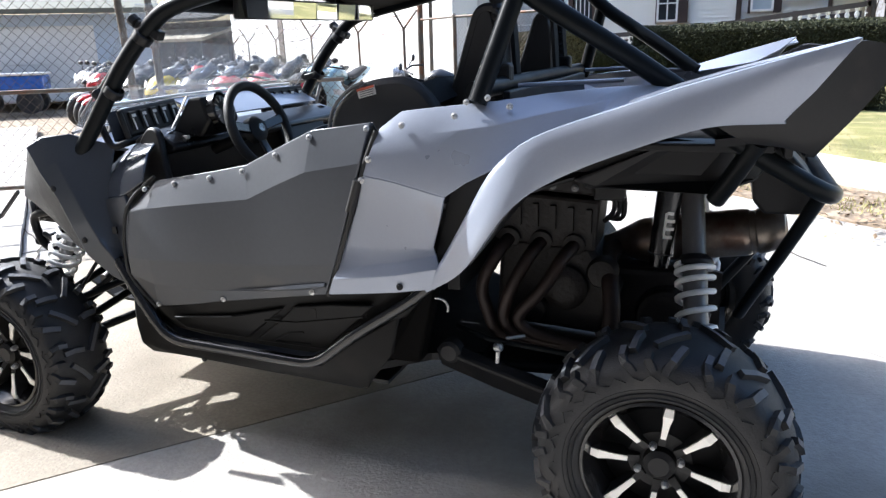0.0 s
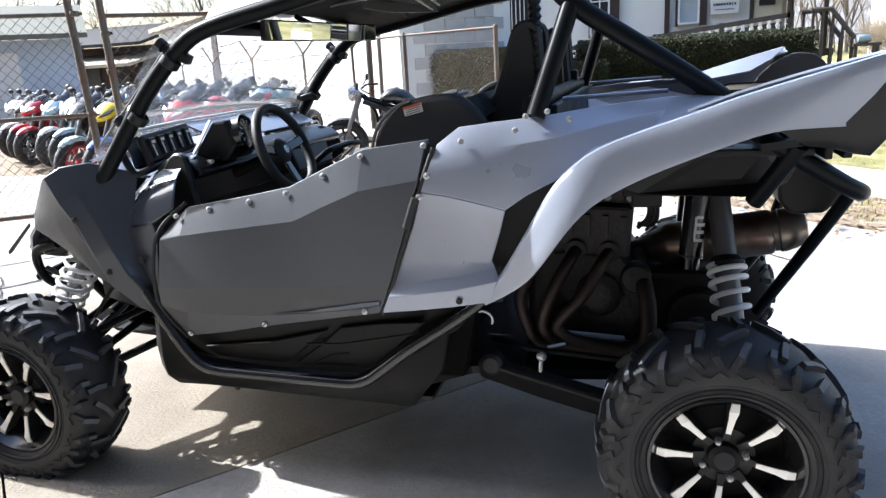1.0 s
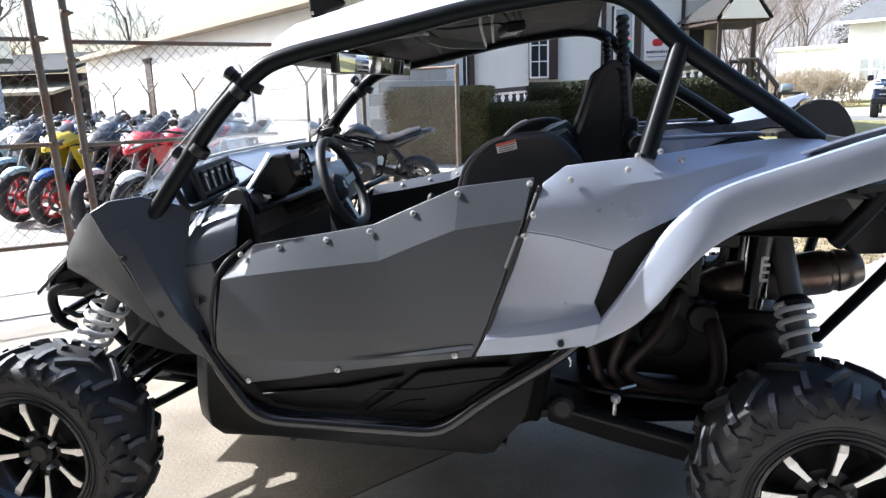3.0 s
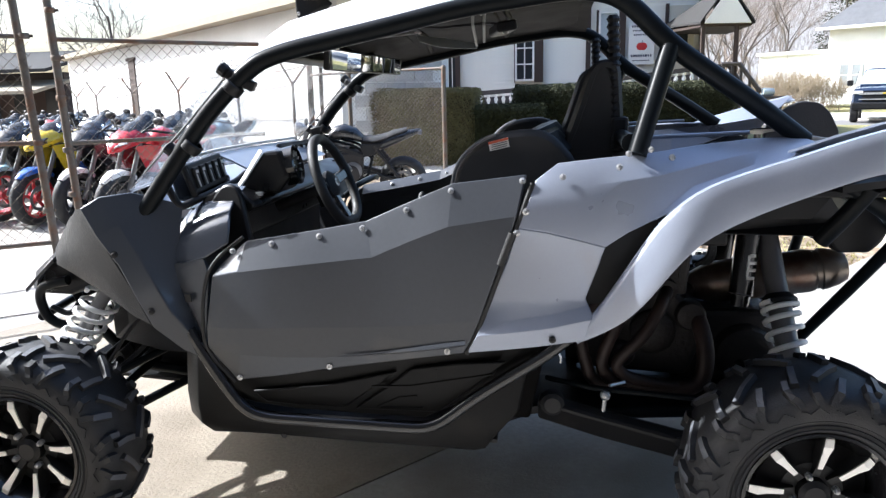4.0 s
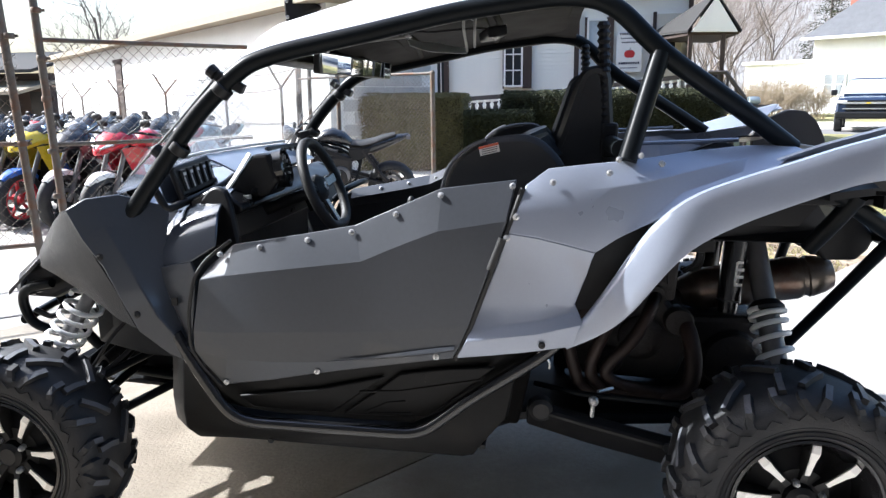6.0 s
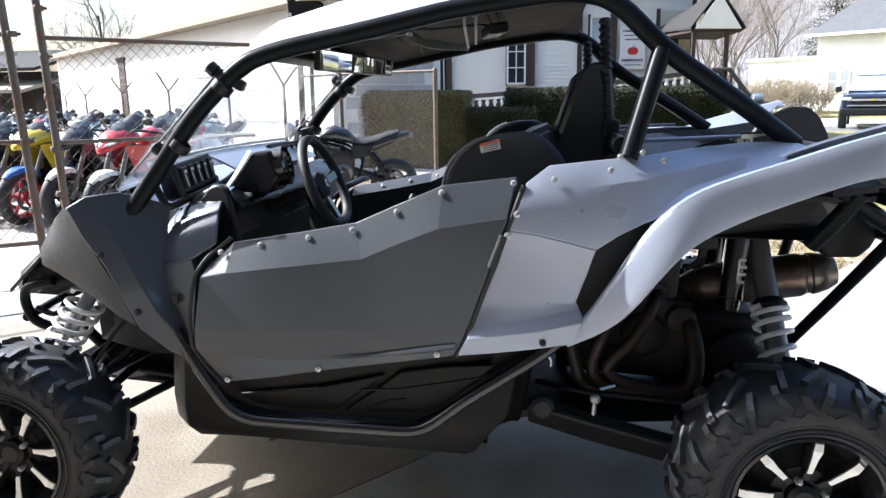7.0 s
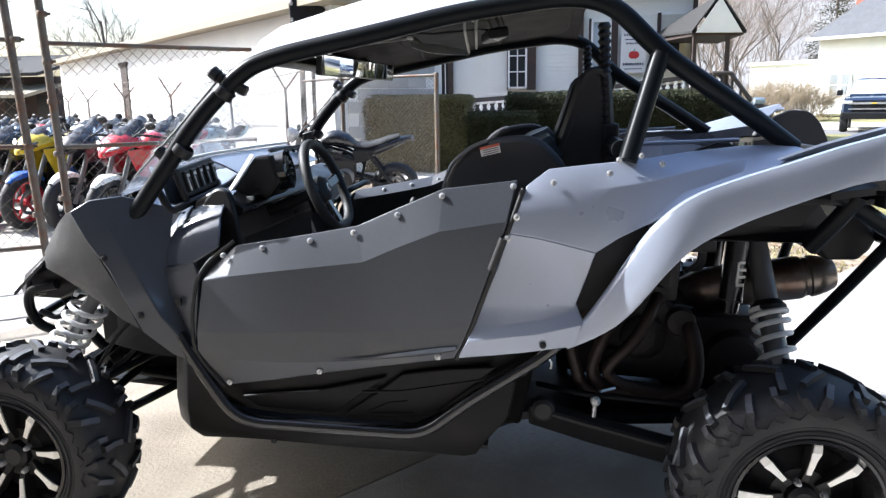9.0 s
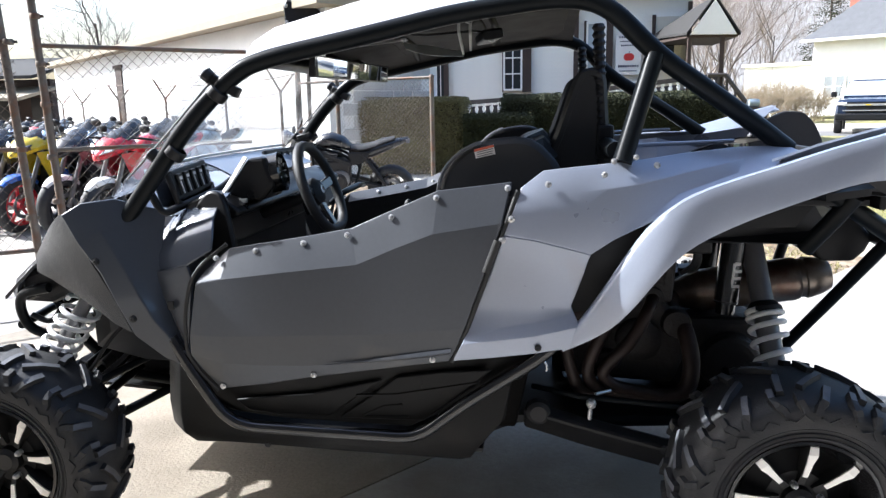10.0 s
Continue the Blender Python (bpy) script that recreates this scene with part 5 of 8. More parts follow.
    sheet(bm, [both(r, s) for r in (
        [(-0.662, 0.655, 0.915), (-0.600, 0.672, 0.925), (-0.545, 0.688, 0.940), (-0.470, 0.680, 0.985)],
        [(-0.670, 0.642, 0.962), (-0.612, 0.660, 0.972), (-0.555, 0.670, 0.988), (-0.470, 0.668, 1.018)],
        [(-0.664, 0.608, 1.018), (-0.612, 0.624, 1.034), (-0.560, 0.634, 1.050), (-0.478, 0.632, 1.070)],
        [(-0.650, 0.555, 1.058), (-0.604, 0.566, 1.078), (-0.556, 0.574, 1.094), (-0.485, 0.572, 1.106)],
        [(-0.642, 0.480, 1.082), (-0.600, 0.485, 1.106), (-0.556, 0.490, 1.122), (-0.485, 0.482, 1.130)])], 0.008)
    cowl = part("cowl_top", bm, COWL, buggy, "glossy blue-grey cowl beside the dashboard", smooth=60, bevel=0.004)
    for (x, w, z) in ((-0.620, 0.642, 0.965), (-0.540, 0.662, 0.980)):
        bolt("bolt", (x, s * w, z), (0, s, 0.8), cowl, 0.008)

    # rocker panel and its recessed upper part
    bm = bmesh.new()
    sheet(bm, [both([(-0.700, 0.560, 0.610), (-0.620, 0.640, 0.640), (-0.500, 0.660, 0.500), (-0.400, 0.665, 0.442), (-0.110, 0.668, 0.430), (0.130, 0.668, 0.425), (0.250, 0.668, 0.520), (0.395, 0.645, 0.610)], s),
               both([(-0.712, 0.560, 0.470), (-0.640, 0.628, 0.450), (-0.510, 0.648, 0.420), (-0.400, 0.650, 0.395), (-0.110, 0.652, 0.385), (0.120, 0.652, 0.382), (0.290, 0.660, 0.425), (0.374, 0.656, 0.490)], s),
               both([(-0.708, 0.556, 0.392), (-0.640, 0.618, 0.382), (-0.510, 0.634, 0.376), (-0.390, 0.632, 0.370), (-0.110, 0.632, 0.360), (0.115, 0.634, 0.356), (0.250, 0.642, 0.368), (0.300, 0.645, 0.395)], s),
               both([(-0.670, 0.553, 0.345), (-0.600, 0.608, 0.348), (-0.480, 0.622, 0.358), (-0.380, 0.622, 0.356), (-0.110, 0.622, 0.346), (0.110, 0.624, 0.342), (0.235, 0.634, 0.342), (0.272, 0.638, 0.352)], s)], 0.012)
    rocker = part("rocker_panel", bm, ROCKER, buggy, "dusty black plastic rocker panel", smooth=40, bevel=0.006)
    for (x, z) in ((-0.360, 0.362), (0.195, 0.362)):
        bm = bmesh.new()
        lathe(bm, ((0.009, -0.004), (0.009, 0.003), (0.005, 0.004)), (x, s * 0.632, z), (0, s, -0.3), 10)
        part("plug", bm, BLACK_EDGE, rocker)
    bm = bmesh.new()
    sheet(bm, [both([(-0.600, 0.650, 0.640), (-0.465, 0.655, 0.570), (-0.310, 0.665, 0.600), (-0.060, 0.680, 0.645), (0.060, 0.690, 0.675), (0.240, 0.695, 0.705), (0.540, 0.695, 0.750)], s),
               both([(-0.570, 0.640, 0.560), (-0.450, 0.645, 0.500), (-0.310, 0.645, 0.500), (-0.080, 0.650, 0.520), (0.060, 0.655, 0.530), (0.225, 0.655, 0.545), (0.480, 0.660, 0.680)], s),
               both([(-0.560, 0.636, 0.500), (-0.440, 0.638, 0.470), (-0.310, 0.638, 0.455), (-0.080, 0.638, 0.448), (0.090, 0.638, 0.445), (0.200, 0.640, 0.500), (0.420, 0.645, 0.610)], s)], 0.01)
    sill = part("sill_panel", bm, ROCKER, buggy, "recessed black sill under the door", smooth=20, bevel=0.005)
    # two moulded fields with a groove between them, and the worn raised lettering (plain bars)
    for field in ([(-0.440, 0.522), (-0.192, 0.556), (-0.060, 0.590), (0.022, 0.610), (-0.060, 0.545), (-0.152, 0.474), (-0.300, 0.474), (-0.400, 0.482)],
                  [(-0.122, 0.470), (-0.020, 0.550), (0.064, 0.622), (0.200, 0.645), (0.340, 0.655), (0.240, 0.560), (0.135, 0.470)]):
        bm = bmesh.new()
        slab(bm, both([(x, 0.646 + (z - 0.5) * 0.26, z) for x, z in field], s), (0, s * 0.014, 0))
        part("sill_field", bm, ROCKER, sill, smooth=20, bevel=0.006)
    for line in ([(-0.060, 0.555), (0.060, 0.562), (0.300, 0.612)], [(-0.050, 0.482), (0.020, 0.520), (0.075, 0.528)], [(-0.040, 0.480), (0.090, 0.486)]):
        bm = bmesh.new()
        tube(bm, both([(x, 0.659 + (z - 0.5) * 0.26, z) for x, z in line], s), 0.005, 6)
        part("rib", bm, ROCKER, sill, smooth=50)
    for i in range(6):
        bm = bmesh.new()
        x = 0.125 + 0.034 * i
        span(bm, (x, s * 0.680, 0.590 + 0.004 * i), (x + 0.006, s * 0.689, 0.624 + 0.005 * i), 0.021, 0.008, up=(0, 1, 0))
        part("raised_bar", bm, ROCKER, sill)
    # nerf bar
    bm = bmesh.new()
    tube(bm, soften(both([(-0.606, 0.700, 0.725), (-0.547, 0.700, 0.617), (-0.470, 0.697, 0.490), (-0.405, 0.695, 0.452), (-0.193, 0.693, 0.446), (0.122, 0.690, 0.437), (0.262, 0.690, 0.550), (0.461, 0.690, 0.684), (0.520, 0.685, 0.735)], s), 0.06, 5), 0.0185, 14)
    part("side_bar", bm, RIM_BLACK, buggy, "gloss black tubular side bar", smooth=60)

    # roll cage
    bm = bmesh.new()
    tube(bm, soften(both([(-0.765, 0.655, 1.035), (-0.530, 0.622, 1.352), (-0.385, 0.605, 1.490), (-0.290, 0.602, 1.522), (0.000, 0.603, 1.576), (0.222, 0.605, 1.621), (0.520, 0.612, 1.655), (0.636, 0.622, 1.632), (0.758, 0.640, 1.503), (1.000, 0.570, 1.345), (1.135, 0.525, 1.250)], s), 0.08, 6), 0.0257, 14)
    part("cage_rail", bm, TUBE, buggy, "gloss black roll cage side tube", smooth=60)
    bm = bmesh.new()
    tube(bm, both([(0.757, 0.640, 1.500), (0.674, 0.719, 1.232)], s), 0.0245, 14)
    part("cage_leg", bm, TUBE, buggy, "gloss black roll cage rear leg", smooth=60)
    bolt("foot_bolt", (0.652, s * 0.738, 1.236), (0, s, 0.2), buggy, 0.006)
    bolt("foot_bolt", (0.706, s * 0.735, 1.246), (0, s, 0.2), buggy, 0.006)
    # windshield clamps on the front pillar
    for p, q in (((-0.460, 0.610, 1.468), (-0.385, 0.600, 1.425)), ((-0.640, 0.622, 1.246), (-0.572, 0.620, 1.262))):
        bm = bmesh.new()
        span(bm, both([p], s)[0], both([q], s)[0], 0.034, 0.030)
        clamp = part("windshield_clamp", bm, BLACK, buggy, smooth=30, bevel=0.005)
        bm = bmesh.new()
        lathe(bm, ((0.010, -0.014), (0.019, -0.011), (0.020, 0.010), (0.012, 0.016)), both([(p[0] - 0.008, p[1] + 0.006, p[2] + 0.008)], s)[0], (-0.75, 0, 0.66), 10)
        part("knob", bm, BLACK, clamp, smooth=30)
        d = (Vector(both([(-0.270, 0.602, 1.562)], s)[0]) - Vector(both([(-0.765, 0.655, 1.035)], s)[0])).normalized()
        u = max(0.0, min(1.0, (q[2] - 1.035) / 0.48))
        ring = Vector(both([(-0.765 + 0.393 * u, 0.655 - 0.05 * u, 1.035 + 0.48 * u)], s)[0])
        bm = bmesh.new()
        lathe(bm, ((0.026, -0.016), (0.0305, -0.012), (0.0305, 0.012), (0.026, 0.016)), ring, d, 16, cap=False)
        part("band", bm, BLACK, clamp, smooth=40)
    bm = bmesh.new()
    tube(bm, both([(-0.462, 0.612, 1.462), (-0.600, 0.624, 1.318), (-0.735, 0.634, 1.185)], s), 0.0035, 6)
    part("windshield_side_edge", bm, ALLOY, buggy, "thin bright side edge of the windshield", smooth=50)

# cross tubes of the cage
for name, pts in (("cage_cross_tube", [(-0.30, -0.60, 1.518), (-0.30, 0.60, 1.518)]), ("cage_cross_tube", [(0.66, -0.70, 1.26), (0.66, 0.70, 1.26)])):
    bm = bmesh.new()
    tube(bm, pts, 0.024, 12)
    part(name, bm, TUBE, buggy, smooth=60)

LINING = surface("matt_black_lining", (0.0055, 0.005, 0.0046), 0.65, 0, 0.35, 10, 120, spec=0.06)
# roof: pale top skin with a bevelled rim, black underside
rim = [(-0.430, 0.480, 1.500), (-0.330, 0.596, 1.528), (-0.060, 0.604, 1.584), (0.222, 0.608, 1.640), (0.480, 0.610, 1.678), (0.600, 0.595, 1.672)]
crown = [(-0.400, 0.440, 1.580), (-0.300, 0.520, 1.612), (-0.060, 0.530, 1.672), (0.222, 0.535, 1.725), (0.480, 0.535, 1.748), (0.600, 0.520, 1.735)]
ribs = [(-0.380, 0.220, 1.588), (-0.290, 0.250, 1.625), (-0.060, 0.260, 1.690), (0.222, 0.260, 1.745), (0.480, 0.260, 1.765), (0.600, 0.250, 1.750)]
rows = [both(rim, -1), both(crown, -1), both(ribs, -1), [(x, 0, z - 0.012) for x, w, z in ribs], both(ribs, 1), both(crown, 1), both(rim, 1)]
bm = bmesh.new()
sheet(bm, rows, 0.006)
roof = part("roof", bm, ROOF_WHITE, buggy, "pale silver moulded roof panel", smooth=25, bevel=0.004)
under = [(-0.300, 1.523), (-0.060, 1.567), (0.222, 1.624), (0.480, 1.656), (0.600, 1.645)]
bm = bmesh.new()
sheet(bm, [[(x, y, z + 0.06 * (1 - (y / 0.6) ** 2)) for x, z in under] for y in (-0.585, -0.4, -0.15, 0.15, 0.4, 0.585)], 0.006)
part("roof_lining", bm, LINING, roof, "black plastic roof underside", smooth=30)
for x, z in ((-0.02, 1.605), (0.30, 1.660)):
    bm = bmesh.new()
    tube(bm, [(x - 0.03, -0.50, z - 0.025), (x, -0.2, z + 0.012), (x, 0.2, z + 0.012), (x - 0.03, 0.50, z - 0.025)], 0.012, 8)
    part("roof_rib", bm, LINING, roof, smooth=50)
TRIM_GREY = surface("bare_grey_bracket", (0.24, 0.24, 0.23), 0.45, 0.2, 0.12, 8, 60)
# moulded lining panels, struts and brackets under the roof
for x0, x1, z0, z1 in ((-0.24, -0.08, 1.578, 1.604), (-0.02, 0.26, 1.612, 1.660), (0.30, 0.56, 1.664, 1.690)):
    bm = bmesh.new()
    sheet(bm, [[(x0, y, z0 - 0.032 + 0.058 * (1 - (y / 0.6) ** 2)), (x1, y, z1 - 0.026 + 0.048 * (1 - (y / 0.6) ** 2))] for y in (-0.50, -0.30, -0.10, 0.10, 0.30, 0.50)], 0.014)
    part("lining_panel", bm, LINING, roof, smooth=40, bevel=0.006)
bm = bmesh.new()
tube(bm, [(-0.205, 0.06, 1.602), (-0.166, -0.014, 1.600), (0.010, -0.137, 1.603)], 0.006, 8)
part("roof_strut", bm, TRIM_GREY, roof, "grey metal strut under the roof", smooth=50)
bm = bmesh.new()
arc = soften([(0.026, -0.177, 1.570), (0.060, -0.04, 1.560), (0.110, 0.10, 1.562), (0.178, 0.200, 1.566)], 0.08, 4)
sheet(bm, [[tuple(p) for p in arc], [(p.x - 0.012, p.y + 0.01, p.z + 0.022 + 0.012 * math.sin(math.pi * i / (len(arc) - 1))) for i, p in enumerate(arc)]], 0.004)
part("roof_bracket", bm, TRIM_GREY, roof, "pale grey crescent bracket under the roof", smooth=40)
for pts in ([(0.224, -0.388, 1.630), (0.222, -0.380, 1.600), (0.186, 0.10, 1.566), (0.182, 0.11, 1.600)], [(0.250, -0.30, 1.632), (0.248, -0.29, 1.606), (0.215, 0.08, 1.580)]):
    bm = bmesh.new()
    tube(bm, soften(pts, 0.02), 0.005, 6)
    part("roof_hanger", bm, TRIM_GREY, roof, smooth=50)
bm = bmesh.new()
block(bm, (0.285, 0.02, 1.618), (0.07, 0.22, 0.035), Euler((0, radians(-8), radians(12))).to_matrix())
part("roof_latch", bm, BLACK, roof, bevel=0.008)
for x, y, z in ((0.012, -0.140, 1.602), (0.24, -0.25, 1.642), (0.30, -0.06, 1.600), (-0.05, -0.34, 1.604)):
    bolt("roof_bolt", (x, y, z), (0, -0.3, -1), roof, 0.009)
bm = bmesh.new()
tube(bm, [(0.0, -0.30, 1.608), (0.10, -0.22, 1.606), (0.24, -0.15, 1.622), (0.28, 0.0, 1.632)], 0.004, 6)
part("roof_cable", bm, BLACK, roof)

# wide rear-view mirror under the roof front
mc = Vector((-0.197, -0.006, 1.511))
tilt = Euler((radians(0.6), radians(6), radians(-2.3))).to_matrix()
bm = bmesh.new()
block(bm, mc, (0.022, 0.885, 0.066), tilt)
mirror = part("rear_view_mirror", bm, BLACK, buggy, "wide black-framed interior mirror", bevel=0.006)
for i in range(6):
    bm = bmesh.new()
    block(bm, mc + tilt @ Vector((0.0125, -0.370 + 0.148 * i, 0)), (0.004, 0.142, 0.056), tilt @ Euler((0, radians(1.5 * (-1) ** i), radians(-4 + 1.6 * i))).to_matrix())
    part("mirror_glass", bm, MIRROR, mirror)
for y in (-0.10, 0.30):
    bm = bmesh.new()
    tube(bm, [tuple(mc + Vector((-0.005, y, 0.02))), (-0.270, y, 1.565)], 0.010, 8)
    part("mirror_bracket", bm, BLACK, mirror)

# windshield
bm = bmesh.new()
ws = []
for k in range(5):
    f = k / 4
    ws.append([(-0.795 + 0.345 * f - 0.03 * (1 - (y / 0.62) ** 2), y, 1.130 + 0.395 * f + 0.02 * (1 - (y / 0.62) ** 2)) for y in (-0.625, -0.45, -0.2, 0.0, 0.2, 0.45, 0.625)])
sheet(bm, ws, 0.005)
wsh = part("windshield", bm, CLEAR, buggy, "clear polycarbonate windshield", smooth=60)
wsh.visible_shadow = False
bm = bmesh.new()
tube(bm, ws[0], 0.005, 6)
part("windshield_edge", bm, ALLOY, wsh)

# bonnet and nose
bm = bmesh.new()
hood_rows = []
for x, w, z in ((-0.62, 0.45, 1.085), (-0.78, 0.60, 1.120), (-0.95, 0.62, 1.055), (-1.12, 0.55, 0.965), (-1.28, 0.46, 0.870), (-1.33, 0.42, 0.80)):
    hood_rows.append([(x, y * w, z + c) for y, c in ((-1, -0.035), (-0.75, 0.0), (-0.4, 0.025), (0, 0.03), (0.4, 0.025), (0.75, 0.0), (1, -0.035))])
sheet(bm, hood_rows, 0.01)
part("bonnet", bm, SILVER, buggy, "silver bonnet panel", smooth=35)
bm = bmesh.new()
slab(bm, [(-1.33, -0.41, 0.83), (-1.12, -0.41, 0.90), (-0.98, -0.41, 0.90), (-1.05, -0.41, 0.80), (-1.20, -0.41, 0.735), (-1.33, -0.41, 0.74)], (0, 0.82, 0))
part("nose", bm, BLACK, buggy, "black plastic nose", bevel=0.02)
for s in (-1, 1):
    hl = bmesh.new()
    lathe(hl, ((0.035, -0.02), (0.042, 0.015), (0.02, 0.02)), (-1.265, s * 0.415, 0.790), (-0.8, s * 0.6, 0), 18)
    part("headlight", hl, LENS, buggy, "clear headlight lens", smooth=40)
    bm = bmesh.new()
    tube(bm, soften(both([(-1.18, 0.44, 0.80), (-1.285, 0.44, 0.780), (-1.315, 0.42, 0.720), (-1.295, 0.41, 0.640), (-1.14, 0.40, 0.600)], s), 0.05), 0.017, 10)
    tube(bm, soften(both([(-1.26, 0.43, 0.700), (-1.20, 0.44, 0.680), (-1.17, 0.44, 0.690), (-1.15, 0.44, 0.720)], s), 0.02), 0.010, 8)
    part("bumper_bar", bm, TUBE, buggy, "black front bumper tube", smooth=60)
for y in (-0.2, 0.2):
    bm = bmesh.new()
    tube(bm, soften([(-1.10, y, 0.60), (-1.30, y, 0.62), (-1.36, y, 0.74), (-1.28, y, 0.86)], 0.05), 0.017, 10)
    part("bumper_bar", bm, TUBE, buggy, smooth=60)
for z in (0.66, 0.78):
    bm = bmesh.new()
    tube(bm, [(-1.315, -0.42, z), (-1.36, -0.2, z), (-1.36, 0.2, z), (-1.315, 0.42, z)], 0.015, 10)
    part("bumper_bar", bm, TUBE, buggy, smooth=60)

# chassis tub: floor, firewall, bulkhead, belly
bm = bmesh.new()
slab(bm, [(-1.30, -0.22, 0.430), (-1.18, -0.22, 0.365), (-0.74, -0.24, 0.345), (-0.62, -0.36, 0.340), (-0.62, 0.42, 0.340), (-1.18, 0.30, 0.365), (-1.30, 0.26, 0.430)], (0, 0, 0.012))
part("front_skid_plate", bm, BLACK, buggy, "black skid plate under the nose")
for name, c, sz, m in (("firewall", (-0.62, 0, 0.72), (0.03, 1.12, 0.70), BLACK), ("bulkhead", (0.50, 0, 0.92), (0.04, 0.92, 0.56), BLACK), ("skid_plate", (-0.17, 0, 0.335), (0.94, 1.10, 0.012), BLACK)):
    bm = bmesh.new()
    block(bm, c, sz)
    part(name, bm, m, buggy)
for y in (-0.22, 0.22):
    for pts in ([(-1.28, y, 0.60), (-1.10, y, 0.42), (-0.70, y, 0.37)], [(-1.05, y, 0.44), (-0.95, y, 0.86), (-0.66, y, 0.92)], [(-1.25, y, 0.62), (-0.66, y, 0.70)]):
        bm = bmesh.new()
        tube(bm, soften(pts, 0.05), 0.02, 10)
        part("front_frame_tube", bm, TUBE, buggy, "black front subframe tube", smooth=60)
bm = bmesh.new()
slab(bm, [(-0.62, -0.58, 0.37), (0.22, -0.58, 0.37), (0.40, -0.42, 0.37), (0.56, -0.36, 0.37), (0.56, 0.36, 0.37), (0.40, 0.42, 0.37), (0.22, 0.58, 0.37), (-0.62, 0.58, 0.37)], (0, 0, 0.025))
part("floor_pan", bm, BLACK, buggy)
bm = bmesh.new()
block(bm, (-0.90, 0, 0.58), (0.36, 0.40, 0.36))
block(bm, (-1.10, 0, 0.52), (0.22, 0.26, 0.20))
part("front_gearcase", bm, BLACK, buggy, bevel=0.03)

CHEEK = surface("pale_grey_trim", (0.62, 0.62, 0.60), 0.35, 0.0, 0.05)
# added filler, extra dark to paint the shaded gap at the sill's rear
bm = bmesh.new()
slab(bm, [(0.30, -0.56, 0.42), (0.40, -0.52, 0.40), (0.47, -0.50, 0.72), (0.40, -0.58, 0.66)], (0, 0.06, 0))
part("sill_end", bm, LINING, buggy, bevel=0.01)
# dashboard: an overhanging lip, a deep recess below it, and a rounded end cap
bm = bmesh.new()
prof = [(-0.600, 0.94), (-0.600, 1.100), (-0.540, 1.132), (-0.470, 1.112), (-0.435, 1.086), (-0.432, 1.068), (-0.455, 1.056), (-0.530, 1.050), (-0.545, 0.94)]
slab(bm, [(x, -0.555, z) for x, z in prof], (0, 1.11, 0))
dash = part("dashboard", bm, DASH, buggy, "black plastic dashboard with a deep tray", smooth=30, bevel=0.008)
bm = bmesh.new()
cap = soften([(-0.575, -0.575, 0.95), (-0.570, -0.575, 1.090), (-0.520, -0.575, 1.148), (-0.470, -0.585, 1.140), (-0.448, -0.600, 1.070), (-0.425, -0.615, 0.960), (-0.470, -0.610, 0.930)], 0.03, 4, True)
slab(bm, cap, (0, 0.03, 0))
part("end_cap", bm, DASH, dash, "black rounded end cap of the dashboard", smooth=30, bevel=0.008)
bm = bmesh.new()
slab(bm, [(-0.535, -0.462, 1.098), (-0.435, -0.462, 1.232), (-0.380, -0.462, 1.236), (-0.352, -0.462, 1.150), (-0.392, -0.462, 1.100)], (0, 0.16, 0))
pod = part("gauge_pod", bm, DASH, dash, "black instrument pod with a silver cheek", bevel=0.012)
bm = bmesh.new()
sheet(bm, [[(-0.556, -0.452, 1.094), (-0.506, -0.452, 1.160), (-0.450, -0.452, 1.238)], [(-0.537, -0.470, 1.098), (-0.486, -0.470, 1.160), (-0.432, -0.470, 1.236)]], 0.004)
span(bm, (-0.548, -0.466, 1.096), (-0.440, -0.474, 1.102), 0.012, 0.012)
part("cheek", bm, CHEEK, pod, "pale grey cheek of the pod", smooth=20)
gc, gn = Vector((-0.360, -0.395, 1.184)), Vector((1.0, 0.10, 0.20))
bm = bmesh.new()
lathe(bm, ((0.050, -0.085), (0.060, -0.075), (0.062, 0.0), (0.063, 0.014), (0.055, 0.018), (0.050, 0.006), (0.001, 0.006)), gc, gn, 28)
part("gauge_ring", bm, RIM_BLACK, pod, smooth=40)
bm = bmesh.new()
lathe(bm, ((0.049, 0.007), (0.049, 0.009), (0.001, 0.010)), gc, gn, 28)
face = part("gauge_face", bm, WINDOW_DARK, pod)
bm = bmesh.new()
gx = Vector((0, 0, 1)).cross(gn).normalized()
gz2 = gn.normalized().cross(gx)
for k in range(9):
    a = radians(-120 + 30 * k)
    d = gx * math.sin(a) + gz2 * math.cos(a)
    span(bm, gc + gn.normalized() * 0.012 + d * 0.030, gc + gn.normalized() * 0.012 + d * 0.045, 0.004, 0.002)
part("dial_mark", bm, LABEL_WHITE, face)
bm = bmesh.new()
block(bm, (-0.440, 0.24, 1.030), (0.03, 0.34, 0.12), Euler((0, radians(-20), 0)).to_matrix())
part("glove_box", bm, BLACK, dash, "black glove box lid", bevel=0.01)
bm = bmesh.new()
tube(bm, soften([(-0.33, 0.06, 1.02), (-0.29, 0.10, 1.06), (-0.27, 0.28, 1.07), (-0.30, 0.46, 1.05)], 0.04), 0.012, 8)
part("grab_handle", bm, TUBE, dash, smooth=60)

